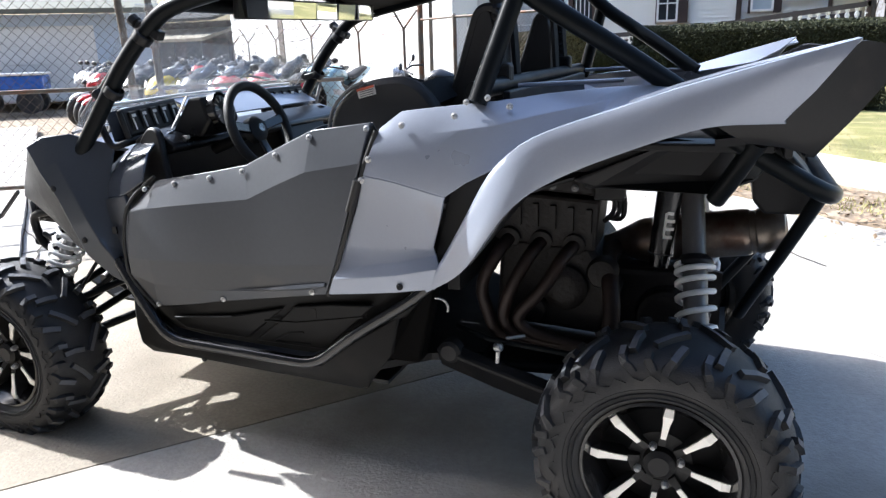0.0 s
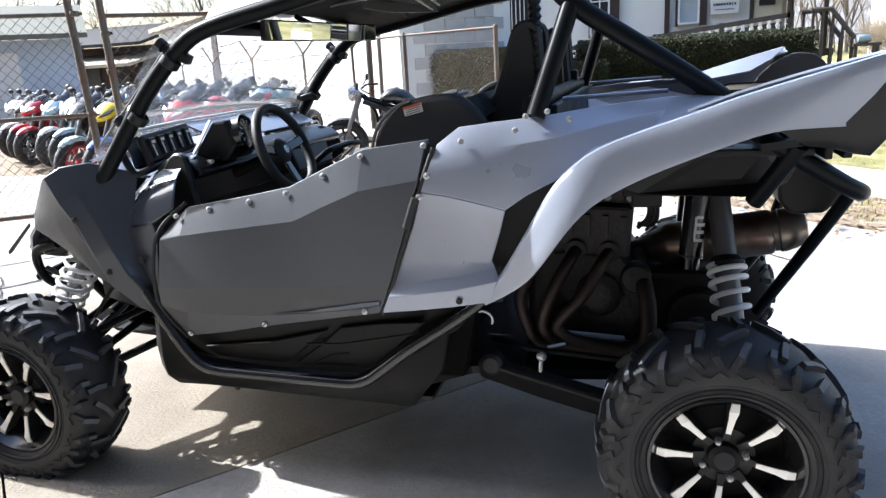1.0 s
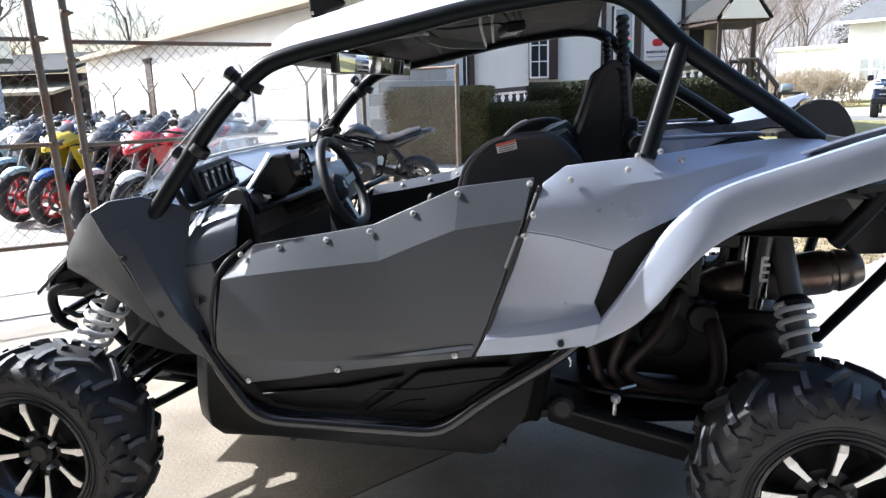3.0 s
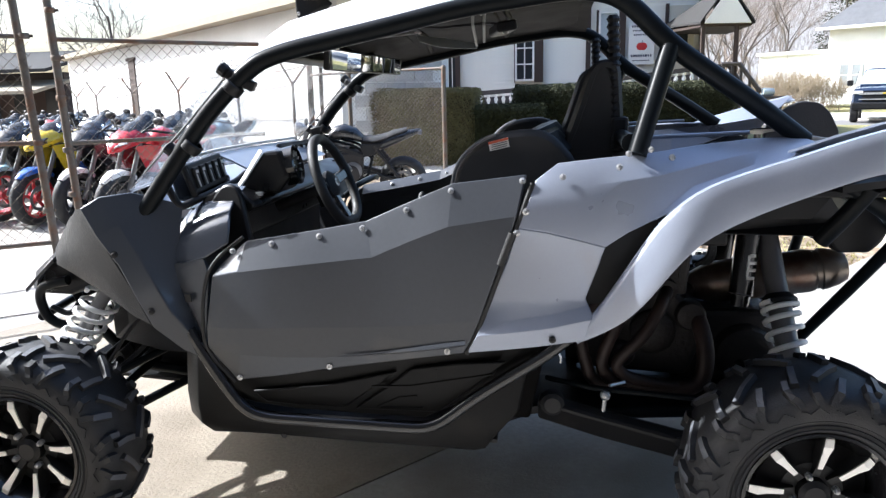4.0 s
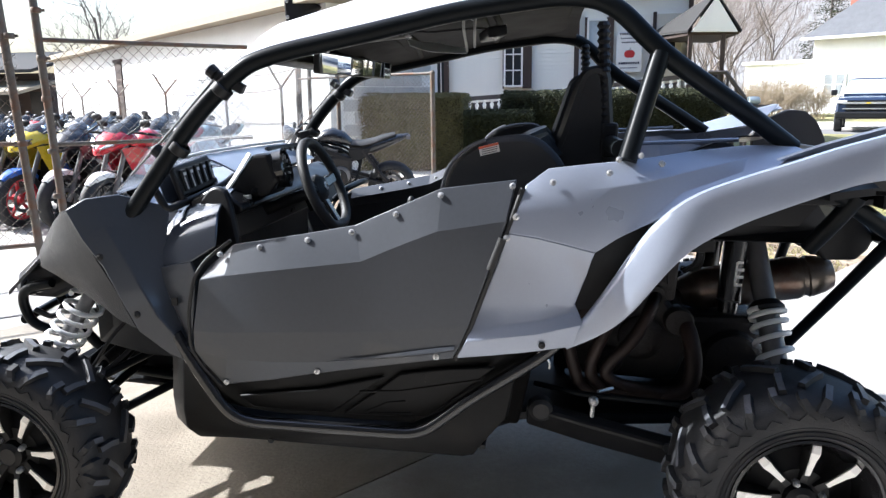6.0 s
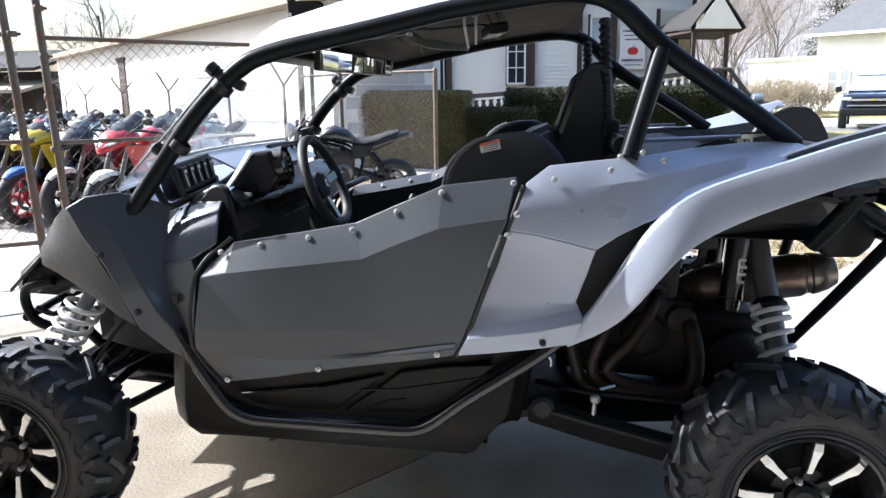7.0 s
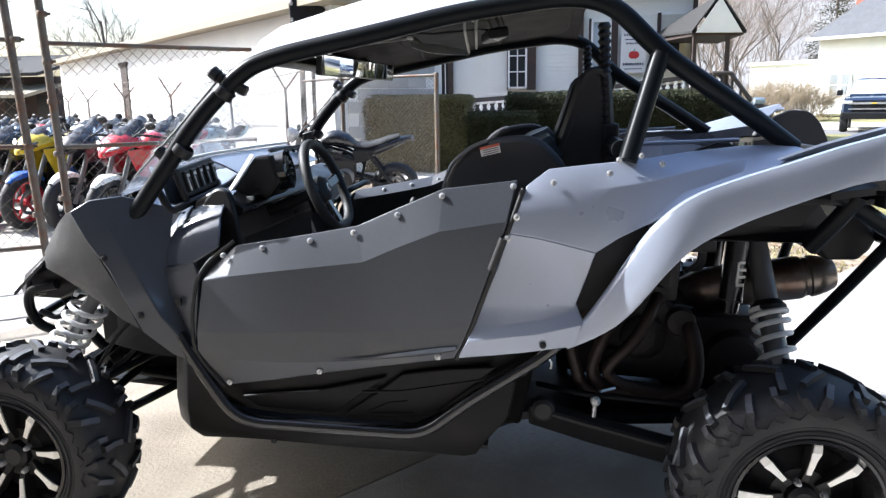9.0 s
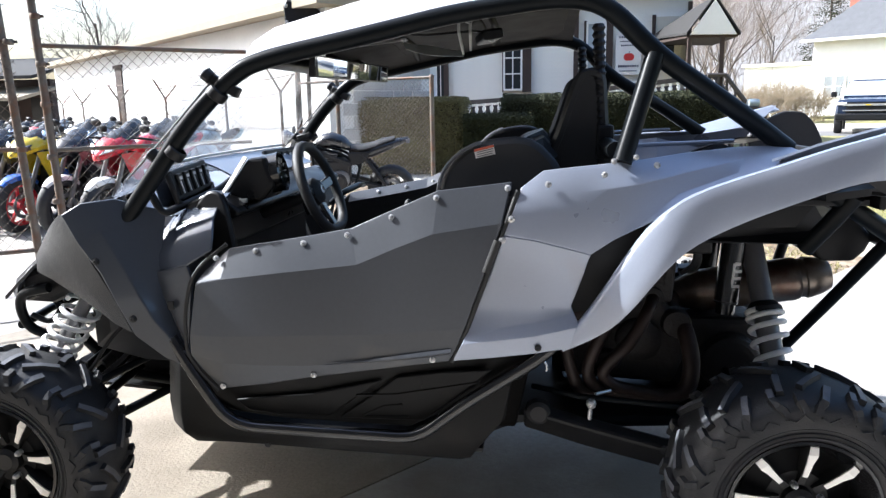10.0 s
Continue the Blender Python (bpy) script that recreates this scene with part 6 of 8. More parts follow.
# switch panels at the foot of the windshield, near and far
for s in (-1, 1):
    if s < 0:
        base = Matrix.Translation((-0.662, -0.395, 1.160)) @ Euler((radians(3), radians(-14), radians(5))).to_matrix().to_4x4()
    else:
        base = Matrix.Translation((-0.650, 0.420, 1.165)) @ Euler((0, radians(-12), radians(-5))).to_matrix().to_4x4()
    bm = bmesh.new()
    block(bm, (0, 0, 0), (0.022, 0.300, 0.098))
    bm.transform(base)
    panel = part("switch_panel", bm, BLACK, buggy, "black rocker switch panel", bevel=0.008)
    for i in range(5):
        yy = -0.112 + 0.056 * i
        bm = bmesh.new()
        block(bm, (0.014, yy, 0), (0.01, 0.034, 0.066), Euler((0, radians(6), 0)).to_matrix())
        bm.transform(base)
        sw = part("rocker_switch", bm, BLACK_EDGE, panel, bevel=0.003)
        bm = bmesh.new()
        block(bm, (0.021, yy, 0.018), (0.002, 0.020, 0.010))
        block(bm, (0.021, yy - 0.008, -0.010), (0.003, 0.005, 0.040))
        bm.transform(base)
        part("switch_mark", bm, LABEL_WHITE, sw)
    bm = bmesh.new()
    tube(bm, [base @ Vector((0.0, -0.150, 0.040)), base @ Vector((0.01, -0.165, -0.050)), base @ Vector((0.02, -0.130, -0.066)), base @ Vector((0.02, 0.10, -0.062)), base @ Vector((0.0, 0.16, -0.04))], 0.010, 8)
    part("panel_bracket", bm, BLACK, panel, smooth=50)

# curved tray round the near switch panel, and the pale pad behind the windshield
bm = bmesh.new()
tube(bm, soften([(-0.690, -0.60, 1.150), (-0.650, -0.605, 1.075), (-0.625, -0.575, 1.090), (-0.606, -0.48, 1.105), (-0.585, -0.34, 1.125), (-0.565, -0.30, 1.150)], 0.03), 0.012, 8)
tray = part("switch_tray", bm, BLACK, buggy, "black lipped tray round the switch panel", smooth=50)
bm = bmesh.new()
sheet(bm, [[(-0.700, -0.565, 1.190), (-0.672, -0.570, 1.095), (-0.630, -0.560, 1.085)], [(-0.712, -0.24, 1.205), (-0.674, -0.24, 1.110), (-0.606, -0.24, 1.118)]], 0.005)
part("tray_skin", bm, COWL, tray, "blue-grey tray skin", smooth=40)
bm = bmesh.new()
sheet(bm, [[(-0.705, y, 1.214) for y in (-0.24, 0.0, 0.30, 0.56)], [(-0.640, y, 1.188) for y in (-0.24, 0.0, 0.30, 0.56)], [(-0.560, y, 1.146) for y in (-0.24, 0.0, 0.30, 0.56)]], 0.006)
pad = part("dash_pad", bm, SILVER, buggy, "glossy blue-grey pad behind the windshield", smooth=40)
bm = bmesh.new()
tube(bm, [(-0.690, -0.57, 1.214), (-0.712, -0.2, 1.222), (-0.712, 0.2, 1.224), (-0.700, 0.56, 1.222)], 0.006, 8)
part("pad_edge", bm, WHITE_PAINT, pad, "white edge strip along the windshield foot", smooth=50)

# steering wheel
sc, sn = Vector((-0.238, -0.345, 1.122)), Vector((0.93, -0.02, 0.36)).normalized()
sx = Vector((0, 1, 0))
sz = sn.cross(sx).normalized()
ringp = []
for k in range(40):
    a = 2 * math.pi * k / 40
    flat = 1.0 - 0.10 * max(0, -math.sin(a)) ** 6
    ringp.append(sc + (sx * math.cos(a) * 0.150 + sz * math.sin(a) * 0.150 * flat))
bm = bmesh.new()
tube(bm, ringp, 0.0165, 10, closed=True)
wheel = part("steering_wheel", bm, FABRIC, buggy, "black three-spoke steering wheel", smooth=60)
for a in (8, 172, 270):
    d = sx * math.cos(radians(a)) + sz * math.sin(radians(a))
    bm = bmesh.new()
    span(bm, sc - sn * 0.02 + d * 0.02, sc + d * 0.145, 0.034, 0.014, up=sn)
    part("spoke", bm, RIM_BLACK, wheel, bevel=0.004)
bm = bmesh.new()
lathe(bm, ((0.046, -0.03), (0.046, 0.0), (0.030, 0.014), (0.002, 0.016)), sc - sn * 0.012, sn, 20)
hub = part("hub", bm, FABRIC, wheel, smooth=40)
bm = bmesh.new()
lathe(bm, ((0.014, 0.004), (0.014, 0.006), (0.009, 0.0065), (0.009, 0.0045)), sc, sn, 18)
part("emblem", bm, CHROME, hub)
bm = bmesh.new()
rod(bm, sc - sn * 0.03, sc - sn * 0.22, 0.020)
part("column", bm, BLACK, wheel, smooth=60)
bm = bmesh.new()
rod(bm, (-0.02, -0.02, 0.75), (-0.01, -0.03, 1.01), 0.010)
bmesh.ops.create_uvsphere(bm, u_segments=14, v_segments=10, radius=0.020, matrix=Matrix.Translation((-0.01, -0.03, 1.02)) @ Matrix.Diagonal((0.8, 0.8, 1.5, 1)))
part("gear_lever", bm, FABRIC, buggy, "black gear lever", smooth=60)
bm = bmesh.new()
block(bm, (0.02, 0, 0.66), (0.62, 0.16, 0.30))
part("centre_console", bm, BLACK, buggy, bevel=0.02)


# seats
def seat(y, parent):
    """A bucket seat: cushion, bolstered back, and side wings."""
    bm = bmesh.new()
    rows = []
    for x, z, w in ((-0.06, 0.60, 0.22), (0.02, 0.66, 0.24), (0.18, 0.63, 0.25), (0.30, 0.62, 0.24)):
        rows.append([(x, y + f * w, z + b) for f, b in ((-1, 0.05), (-0.75, 0.06), (-0.5, 0.0), (0, -0.015), (0.5, 0.0), (0.75, 0.06), (1, 0.05))])
    sheet(bm, rows, 0.10)
    st = part("seat", bm, FABRIC, parent, "black vinyl bucket seat", smooth=50)
    bm = bmesh.new()
    rows = []
    for x, z, w, b in ((0.24, 0.66, 0.25, 0.12), (0.30, 0.90, 0.27, 0.15), (0.34, 1.08, 0.265, 0.15), (0.40, 1.20, 0.25, 0.11), (0.46, 1.265, 0.20, 0.05), (0.48, 1.285, 0.14, 0.01)):
        rows.append([(x - b * k, y + f * w, z) for f, k in ((-1, 0.75), (-0.86, 1.0), (-0.62, 0.35), (-0.3, 0.05), (0, 0), (0.3, 0.05), (0.62, 0.35), (0.86, 1.0), (1, 0.75))])
    sheet(bm, rows, 0.07)
    part("backrest", bm, FABRIC, st, smooth=50)
    return st


for y in (-0.345, 0.345):
    st = seat(y, buggy)
    bm = bmesh.new()
    # outer wing of the seat: a padded shell seen over the door
    out = soften([(0.172, y, 1.00), (0.180, y, 1.150), (0.203, y, 1.216), (0.262, y, 1.268), (0.340, y, 1.292), (0.448, y, 1.296), (0.535, y, 1.205), (0.560, y, 0.95), (0.300, y, 0.85)], 0.06, 4, True)
    sgn = -1 if y < 0 else 1
    slab(bm, [(p.x, y + sgn * 0.205, p.z) for p in out], (0, sgn * 0.055, 0))
    wing = part("side_wing", bm, FABRIC, st, "black padded seat wing with a grey strip for its edge highlight", smooth=30, bevel=0.018)
    # grey tube stands in for the highlight along the wing's bevelled edge
    bm = bmesh.new()
    tube(bm, [(p.x, y + sgn * 0.262, p.z) for p in out[2:21]], 0.005, 8)
    part("piping", bm, ALLOY, wing)
    # tall headrest and shoulder pad
    bm = bmesh.new()
    slab(bm, soften([(0.492, y - 0.09, 1.14), (0.500, y - 0.09, 1.21), (0.566, y - 0.09, 1.434), (0.584, y - 0.09, 1.462), (0.620, y - 0.09, 1.462), (0.632, y - 0.09, 1.40), (0.640, y - 0.09, 1.14)], 0.012, 3, True), (0, 0.18, 0))
    part("headrest", bm, FABRIC, st, "tall black headrest", smooth=30, bevel=0.02)
    # harness straps with adjusters
    for dy in (-0.08, 0.07):
        bm = bmesh.new()
        tube(bm, soften([(0.655, y + dy, 1.275), (0.640, y + dy, 1.470), (0.585, y + dy, 1.468), (0.530, y + dy, 1.30), (0.430, y + dy, 1.05)], 0.03), 0.014, 6)
        part("harness_strap", bm, FABRIC, st, smooth=40)
bm = bmesh.new()
slab(bm, [(0.345, -0.612, 1.249), (0.291, -0.612, 1.237), (0.286, -0.612, 1.262), (0.340, -0.612, 1.275)], (0, -0.003, 0))
label = part("warning_label", bm, LABEL_WHITE, buggy, "white warning label with a red band")
bm = bmesh.new()
slab(bm, [(0.3415, -0.6155, 1.2685), (0.2875, -0.6155, 1.2555), (0.286, -0.6155, 1.262), (0.340, -0.6155, 1.275)], (0, -0.002, 0))
part("red_band", bm, LABEL_RED, label)
for k in range(3):
    bm = bmesh.new()
    span(bm, (0.296, -0.6165, 1.242 + 0.006 * k), (0.338, -0.6165, 1.252 + 0.006 * k), 0.002, 0.002, up=(0, 1, 0))
    part("print_bar", bm, ALLOY, label)

# ribbed belt guide hanging beside the near rear hoop
for y, ztop in ((-0.42, 1.62), (0.42, 1.62)):
    bm = bmesh.new()
    rings = []
    for k in range(15):
        rings += [(0.014, 0.021 * k - 0.010), (0.0205, 0.021 * k)]
    lathe(bm, rings + [(0.013, 0.305)], (0.642, y, 1.30), (-0.04, 0, 1), 10)
    part("belt_guide", bm, BLACK, buggy, "ribbed black belt sleeve", smooth=0)
    bm = bmesh.new()
    block(bm, (0.655, y, 1.27), (0.05, 0.05, 0.10))
    part("belt_reel", bm, BLACK, buggy, bevel=0.01)

# cargo bed
for name, c, sz in (("bed_floor", (1.02, 0, 1.10), (0.70, 1.00, 0.02)), ("bed_front", (0.70, 0, 1.17), (0.02, 1.10, 0.16)), ("tailgate", (1.40, 0, 1.15), (0.02, 1.02, 0.14))):
    bm = bmesh.new()
    block(bm, c, sz)
    part(name, bm, BLACK, buggy, bevel=0.005)
bm = bmesh.new()
sheet(bm, [[(1.23, y, 1.13) for y in (-0.56, -0.2, 0.2, 0.56)], [(1.40, y, 1.15) for y in (-0.54, -0.2, 0.2, 0.54)], [(1.46, y, 1.13) for y in (-0.52, -0.2, 0.2, 0.52)], [(1.46, y, 1.08) for y in (-0.48, -0.2, 0.2, 0.48)]], 0.02)
part("tail_cover", bm, BLACK, buggy, "rounded black tail cover", smooth=40)
for s in (-1, 1):
    bm = bmesh.new()
    tube(bm, both([(0.72, 0.50, 1.262), (1.00, 0.50, 1.272)], s), 0.006, 8)
    part("bed_rail", bm, SILVER, buggy, "grey bed edge rail")
    bm = bmesh.new()
    sheet(bm, [both([(0.70, 0.60, 1.20), (0.95, 0.52, 1.235), (1.12, 0.48, 1.25)], s), both([(0.70, 0.50, 1.12), (0.95, 0.46, 1.12), (1.40, 0.46, 1.12)], s)], 0.008)
    part("bed_side", bm, SILVER, buggy)

# rear frame tubes
for s in (-1, 1):
    for name, pts, r in (
        ("rear_frame_tube", [(1.165, 0.51, 1.198), (1.305, 0.48, 1.100), (1.470, 0.42, 0.995), (1.515, 0.385, 0.970), (1.535, 0.30, 0.955), (1.535, 0.20, 0.950)], 0.026),
        ("rear_frame_tube", [(1.505, 0.33, 0.960), (1.440, 0.16, 0.750), (1.390, 0.04, 0.600), (1.340, -0.08, 0.450)] if s < 0 else [(1.50, 0.44, 0.97), (1.40, 0.40, 0.62), (1.24, 0.34, 0.42)], 0.020),
        ("rear_frame_tube", [(1.330, 0.50, 1.120), (1.290, 0.46, 1.040), (1.240, 0.41, 0.950)], 0.026),
        ("rear_frame_tube", [(0.50, 0.40, 0.37), (0.95, 0.32, 0.36), (1.24, 0.30, 0.40)], 0.020),
    ):
        bm = bmesh.new()
        tube(bm, soften(both(pts, s), 0.06), r, 12)
        part(name, bm, TUBE, buggy, smooth=60)
bm = bmesh.new()
tube(bm, [(1.535, -0.21, 0.950), (1.535, 0.21, 0.950)], 0.026, 12)
part("rear_bumper", bm, TUBE, buggy, "black tubular rear bumper", smooth=60)
bm = bmesh.new()
slab(bm, [(1.25, -0.19, 1.10), (1.42, -0.19, 1.06), (1.525, -0.19, 0.945), (1.503, -0.19, 0.900), (1.471, -0.19, 0.868), (1.375, -0.19, 0.866), (1.342, -0.19, 0.905), (1.337, -0.19, 0.955)], (0, 0.38, 0))
part("rear_lower_panel", bm, BLACK, buggy, bevel=0.01)
bm = bmesh.new()
slab(bm, [(0.80, -0.44, 1.02), (1.20, -0.44, 1.02), (1.26, -0.44, 1.10), (0.80, -0.44, 1.16)], (0, 0.88, 0))
part("bed_underside", bm, BLACK, buggy)
bm = bmesh.new()
slab(bm, [(0.86, -0.47, 1.00), (0.925, -0.455, 0.975), (1.232, -0.43, 0.966), (1.34, -0.32, 0.985), (1.38, -0.28, 1.04), (1.26, -0.40, 1.10), (1.10, -0.46, 1.10)], (0, 0.8, 0))
part("rear_undertray", bm, BLACK, buggy, "black plastic undertray below the cargo bed", bevel=0.01)
bm = bmesh.new()
slab(bm, [(0.40, -0.34, 0.36), (0.95, -0.30, 0.35), (1.30, -0.28, 0.40), (1.30, 0.28, 0.40), (0.95, 0.30, 0.35), (0.40, 0.34, 0.36)], (0, 0, -0.015))
part("engine_skid_plate", bm, BLACK, buggy)
bm = bmesh.new()
slab(bm, [(0.52, 0.05, 0.37), (1.28, 0.05, 0.40), (1.28, 0.05, 0.60), (0.98, 0.05, 0.68), (0.87, 0.05, 0.72), (0.84, 0.05, 0.95), (0.52, 0.05, 0.95)], (0, 0.02, 0))
part("engine_rear_shield", bm, ENGINE, buggy)


# engine, exhaust and drivetrain
engine = bmesh.new()
slab(engine, [(0.56, -0.22, 0.46), (0.92, -0.22, 0.44), (0.98, -0.22, 0.60), (0.88, -0.22, 0.74), (0.58, -0.22, 0.76)], (0, 0.40, 0))
eng = part("engine", engine, ENGINE, buggy, "dark oily engine block", smooth=30, bevel=0.02)
bm = bmesh.new()
slab(bm, [(0.57, -0.26, 0.755), (0.90, -0.26, 0.735), (0.912, -0.26, 0.90), (0.58, -0.26, 0.92)], (0, 0.18, 0))
part("cylinder_head", bm, ENGINE, eng, bevel=0.012)
bm = bmesh.new()
slab(bm, [(0.60, -0.24, 0.925), (0.900, -0.24, 0.905), (0.885, -0.24, 0.965), (0.62, -0.24, 0.985)], (0, 0.16, 0))
part("cam_cover", bm, ENGINE, eng, bevel=0.015)
for x, z, r in ((0.80, 0.60, 0.075), (0.92, 0.66, 0.05), (0.70, 0.52, 0.045)):
    bm = bmesh.new()
    lathe(bm, ((r, -0.03), (r, 0.015), (r * 0.85, 0.025), (r * 0.4, 0.028)), (x, -0.225, z), (0, -1, 0), 20)
    part("side_cover", bm, ENGINE, eng, smooth=40)
for k in range(3):
    bm = bmesh.new()
    lathe(bm, ((0.034, -0.02), (0.036, 0.006), (0.026, 0.010)), (0.625 + 0.105 * k, -0.265, 0.768 - 0.006 * k), (0, -1, -0.2), 14)
    part("exhaust_flange", bm, ENGINE, eng, smooth=40)
for k in range(6):
    bm = bmesh.new()
    block(bm, (0.60 + 0.056 * k, -0.268, 0.855 - 0.004 * k), (0.018, 0.02, 0.075))
    part("cooling_fin", bm, ENGINE, eng)
for k in range(5):
    bolt("engine_bolt", (0.62 + 0.07 * k, -0.245, 0.945 - 0.004 * k), (0, -1, 0), eng, 0.009, ALLOY)
for k in range(3):
    bm = bmesh.new()
    x = 0.625 + 0.105 * k
    tube(bm, soften([(x, -0.27, 0.766 - 0.006 * k), (x - 0.02, -0.335, 0.735), (x - 0.075, -0.36, 0.63), (0.575 + 0.045 * k, -0.35, 0.53), (0.60 + 0.05 * k, -0.34, 0.455 + 0.012 * k), (0.72 + 0.03 * k, -0.32, 0.425 + 0.014 * k), (0.92, -0.31, 0.43)], 0.06, 5), 0.021, 12)
    part("exhaust_header", bm, HEADER, buggy, "heat-browned exhaust header pipe", smooth=60)
bm = bmesh.new()
tube(bm, soften([(0.86, -0.31, 0.425), (0.955, -0.31, 0.45), (0.965, -0.30, 0.56), (0.945, -0.24, 0.655), (0.915, -0.10, 0.690), (0.95, -0.02, 0.705)], 0.06, 5), 0.028, 14)
part("exhaust_pipe", bm, HEADER, buggy, "heat-browned exhaust collector pipe", smooth=60)
bm = bmesh.new()
lathe(bm, ((0.026, -0.15), (0.030, -0.12), (0.048, -0.07), (0.070, -0.015), (0.074, 0.0), (0.075, 0.31), (0.072, 0.325), (0.067, 0.330), (0.067, 0.345), (0.072, 0.350), (0.071, 0.365), (0.062, 0.400), (0.048, 0.428), (0.040, 0.432), (0.038, 0.41)), (1.030, -0.022, 0.721), (0.98, -0.085, 0.170), 36)
part("muffler", bm, MUFFLER, buggy, "heat-stained steel muffler can", smooth=35)
bm = bmesh.new()
block(bm, (1.05, 0.02, 0.52), (0.34, 0.30, 0.26))
lathe(bm, ((0.10, -0.18), (0.12, 0.0), (0.10, 0.18)), (1.12, 0, 0.50), (0, 1, 0), 20)
part("gearbox", bm, ENGINE, buggy, bevel=0.02)
bm = bmesh.new()
block(bm, (0.95, -0.33, 0.955), (0.09, 0.05, 0.07))
block(bm, (1.03, -0.20, 0.975), (0.30, 0.36, 0.03))
part("electric_box", bm, BLACK, buggy, bevel=0.008)
bm = bmesh.new()
for k, y in enumerate((-0.30, -0.27, -0.25)):
    tube(bm, soften([(0.55, y, 0.95), (0.70, y - 0.05, 0.93), (0.86, y - 0.02, 0.99), (0.955 + 0.012 * k, y, 0.955), (0.962 + 0.012 * k, y + 0.02, 0.875 - 0.02 * k), (0.925, y + 0.05, 0.835)], 0.06), 0.008, 6)
part("wiring", bm, BLACK, buggy, smooth=50)


# suspension
def coil(bm, a, c, r, wire, turns, seg=14, tight=0.0):
    a, c = Vector(a), Vector(c)
    d = c - a
    z = d.normalized()
    x = z.orthogonal().normalized()
    y = z.cross(x)
    pts = []
    n = int(turns * seg)
    for k in range(n + 1):
        f = k / n
        t = 2 * math.pi * turns * f
        pts.append(a + d * (f if not tight else f ** (1 + tight)) + (x * math.cos(t) + y * math.sin(t)) * r)
    tube(bm, pts, wire, 8)


for s in (-1, 1):
    # front shock, white spring
    a, c = both([(-1.040, 0.458, 0.752), (-1.235, 0.490, 0.465)], s)
    bm = bmesh.new()
    A, C = Vector(a), Vector(c)
    rod(bm, A.lerp(C, -0.05), A.lerp(C, 0.45), 0.024, seg=14)
    rod(bm, A.lerp(C, 0.45), A.lerp(C, 1.1), 0.011, seg=12)
    sh = part("front_shock", bm, ALLOY, buggy, "front shock absorber with a white coil spring", smooth=60)
    bm = bmesh.new()
    coil(bm, A.lerp(C, 0.0), A.lerp(C, 1.0), 0.057, 0.0088, 8.2)
    part("spring", bm, WHITE_COIL, sh, "white coil spring", smooth=60)
    bm = bmesh.new()
    lathe(bm, ((0.045, -0.006), (0.052, 0.0), (0.045, 0.008)), A.lerp(C, 0.93), C - A, 16)
    part("spring_perch", bm, BLACK, sh)
    # front arms
    for name, pts, r in (("control_arm", [(-1.02, 0.20, 0.44), (-1.15, 0.64, 0.300)], 0.016), ("control_arm", [(-0.78, 0.20, 0.42), (-1.12, 0.64, 0.300)], 0.016),
                         ("control_arm", [(-1.02, 0.20, 0.60), (-1.15, 0.62, 0.440)], 0.014), ("control_arm", [(-0.78, 0.20, 0.58), (-1.12, 0.62, 0.440)], 0.014),
                         ("tie_rod", [(-0.98, 0.20, 0.56), (-1.04, 0.64, 0.400)], 0.010), ("drive_axle", [(-1.10, 0.12, 0.52), (-1.15, 0.66, 0.340)], 0.016)):
        bm = bmesh.new()
        tube(bm, both(pts, s), r, 10)
        part(name, bm, TUBE, buggy, smooth=60)
    # dark splash liner behind the front spring
    bm = bmesh.new()
    slab(bm, both([(-1.10, 0.34, 0.86), (-0.70, 0.42, 0.92), (-0.56, 0.54, 0.70), (-0.60, 0.54, 0.62), (-0.72, 0.50, 0.575), (-0.85, 0.45, 0.56), (-1.08, 0.36, 0.57)], s), (0, -s * 0.012, 0))
    part("splash_liner", bm, BLACK, buggy, "black inner splash liner")
    bm = bmesh.new()
    tube(bm, soften(both([(-0.92, 0.36, 0.80), (-0.86, 0.42, 0.66), (-0.95, 0.40, 0.55), (-1.05, 0.50, 0.46)], s), 0.04), 0.009, 6)
    tube(bm, soften(both([(-0.86, 0.40, 0.74), (-0.98, 0.44, 0.62), (-1.08, 0.52, 0.44)], s), 0.04), 0.007, 6)
    part("brake_hose", bm, BLACK, buggy, smooth=50)
    bm = bmesh.new()
    block(bm, (-1.15, s * 0.64, 0.36), (0.07, 0.07, 0.22))
    part("front_knuckle", bm, ENGINE, buggy, bevel=0.015)
    bm = bmesh.new()
    lathe(bm, ((0.03, -0.08), (0.045, -0.06), (0.03, -0.02), (0.042, 0.0), (0.028, 0.04)), (-1.12, s * 0.26, 0.48), (-0.1, s, -0.25), 14)
    part("axle_boot", bm, BLACK, buggy, smooth=40)
    # rear shock, its spring and reservoir
    a, c = both([(1.170, 0.110, 0.940), (1.222, 0.360, 0.470)], s)
    A, C = Vector(a), Vector(c)
    bm = bmesh.new()
    rod(bm, A.lerp(C, 0.0), A.lerp(C, 0.50), 0.035, seg=18)
    rod(bm, A.lerp(C, 0.50), A.lerp(C, 1.08), 0.036, 0.034, seg=16)
    sh = part("rear_shock", bm, ALLOY, buggy, "rear shock absorber with a white coil spring", smooth=60)
    bm = bmesh.new()
    coil(bm, A.lerp(C, 0.49), A.lerp(C, 1.04), 0.053, 0.0092, 6.2, tight=0.50)
    part("spring", bm, WHITE_COIL, sh, "white coil spring", smooth=60)
    bm = bmesh.new()
    lathe(bm, ((0.04, -0.02), (0.056, 0.0), (0.056, 0.012), (0.04, 0.014)), A.lerp(C, 0.475), C - A, 18)
    part("spring_perch", bm, BLACK, sh, smooth=30)
    ra, rc = Vector((1.110, s * 0.150, 0.945)), Vector((1.088, s * 0.170, 0.680))
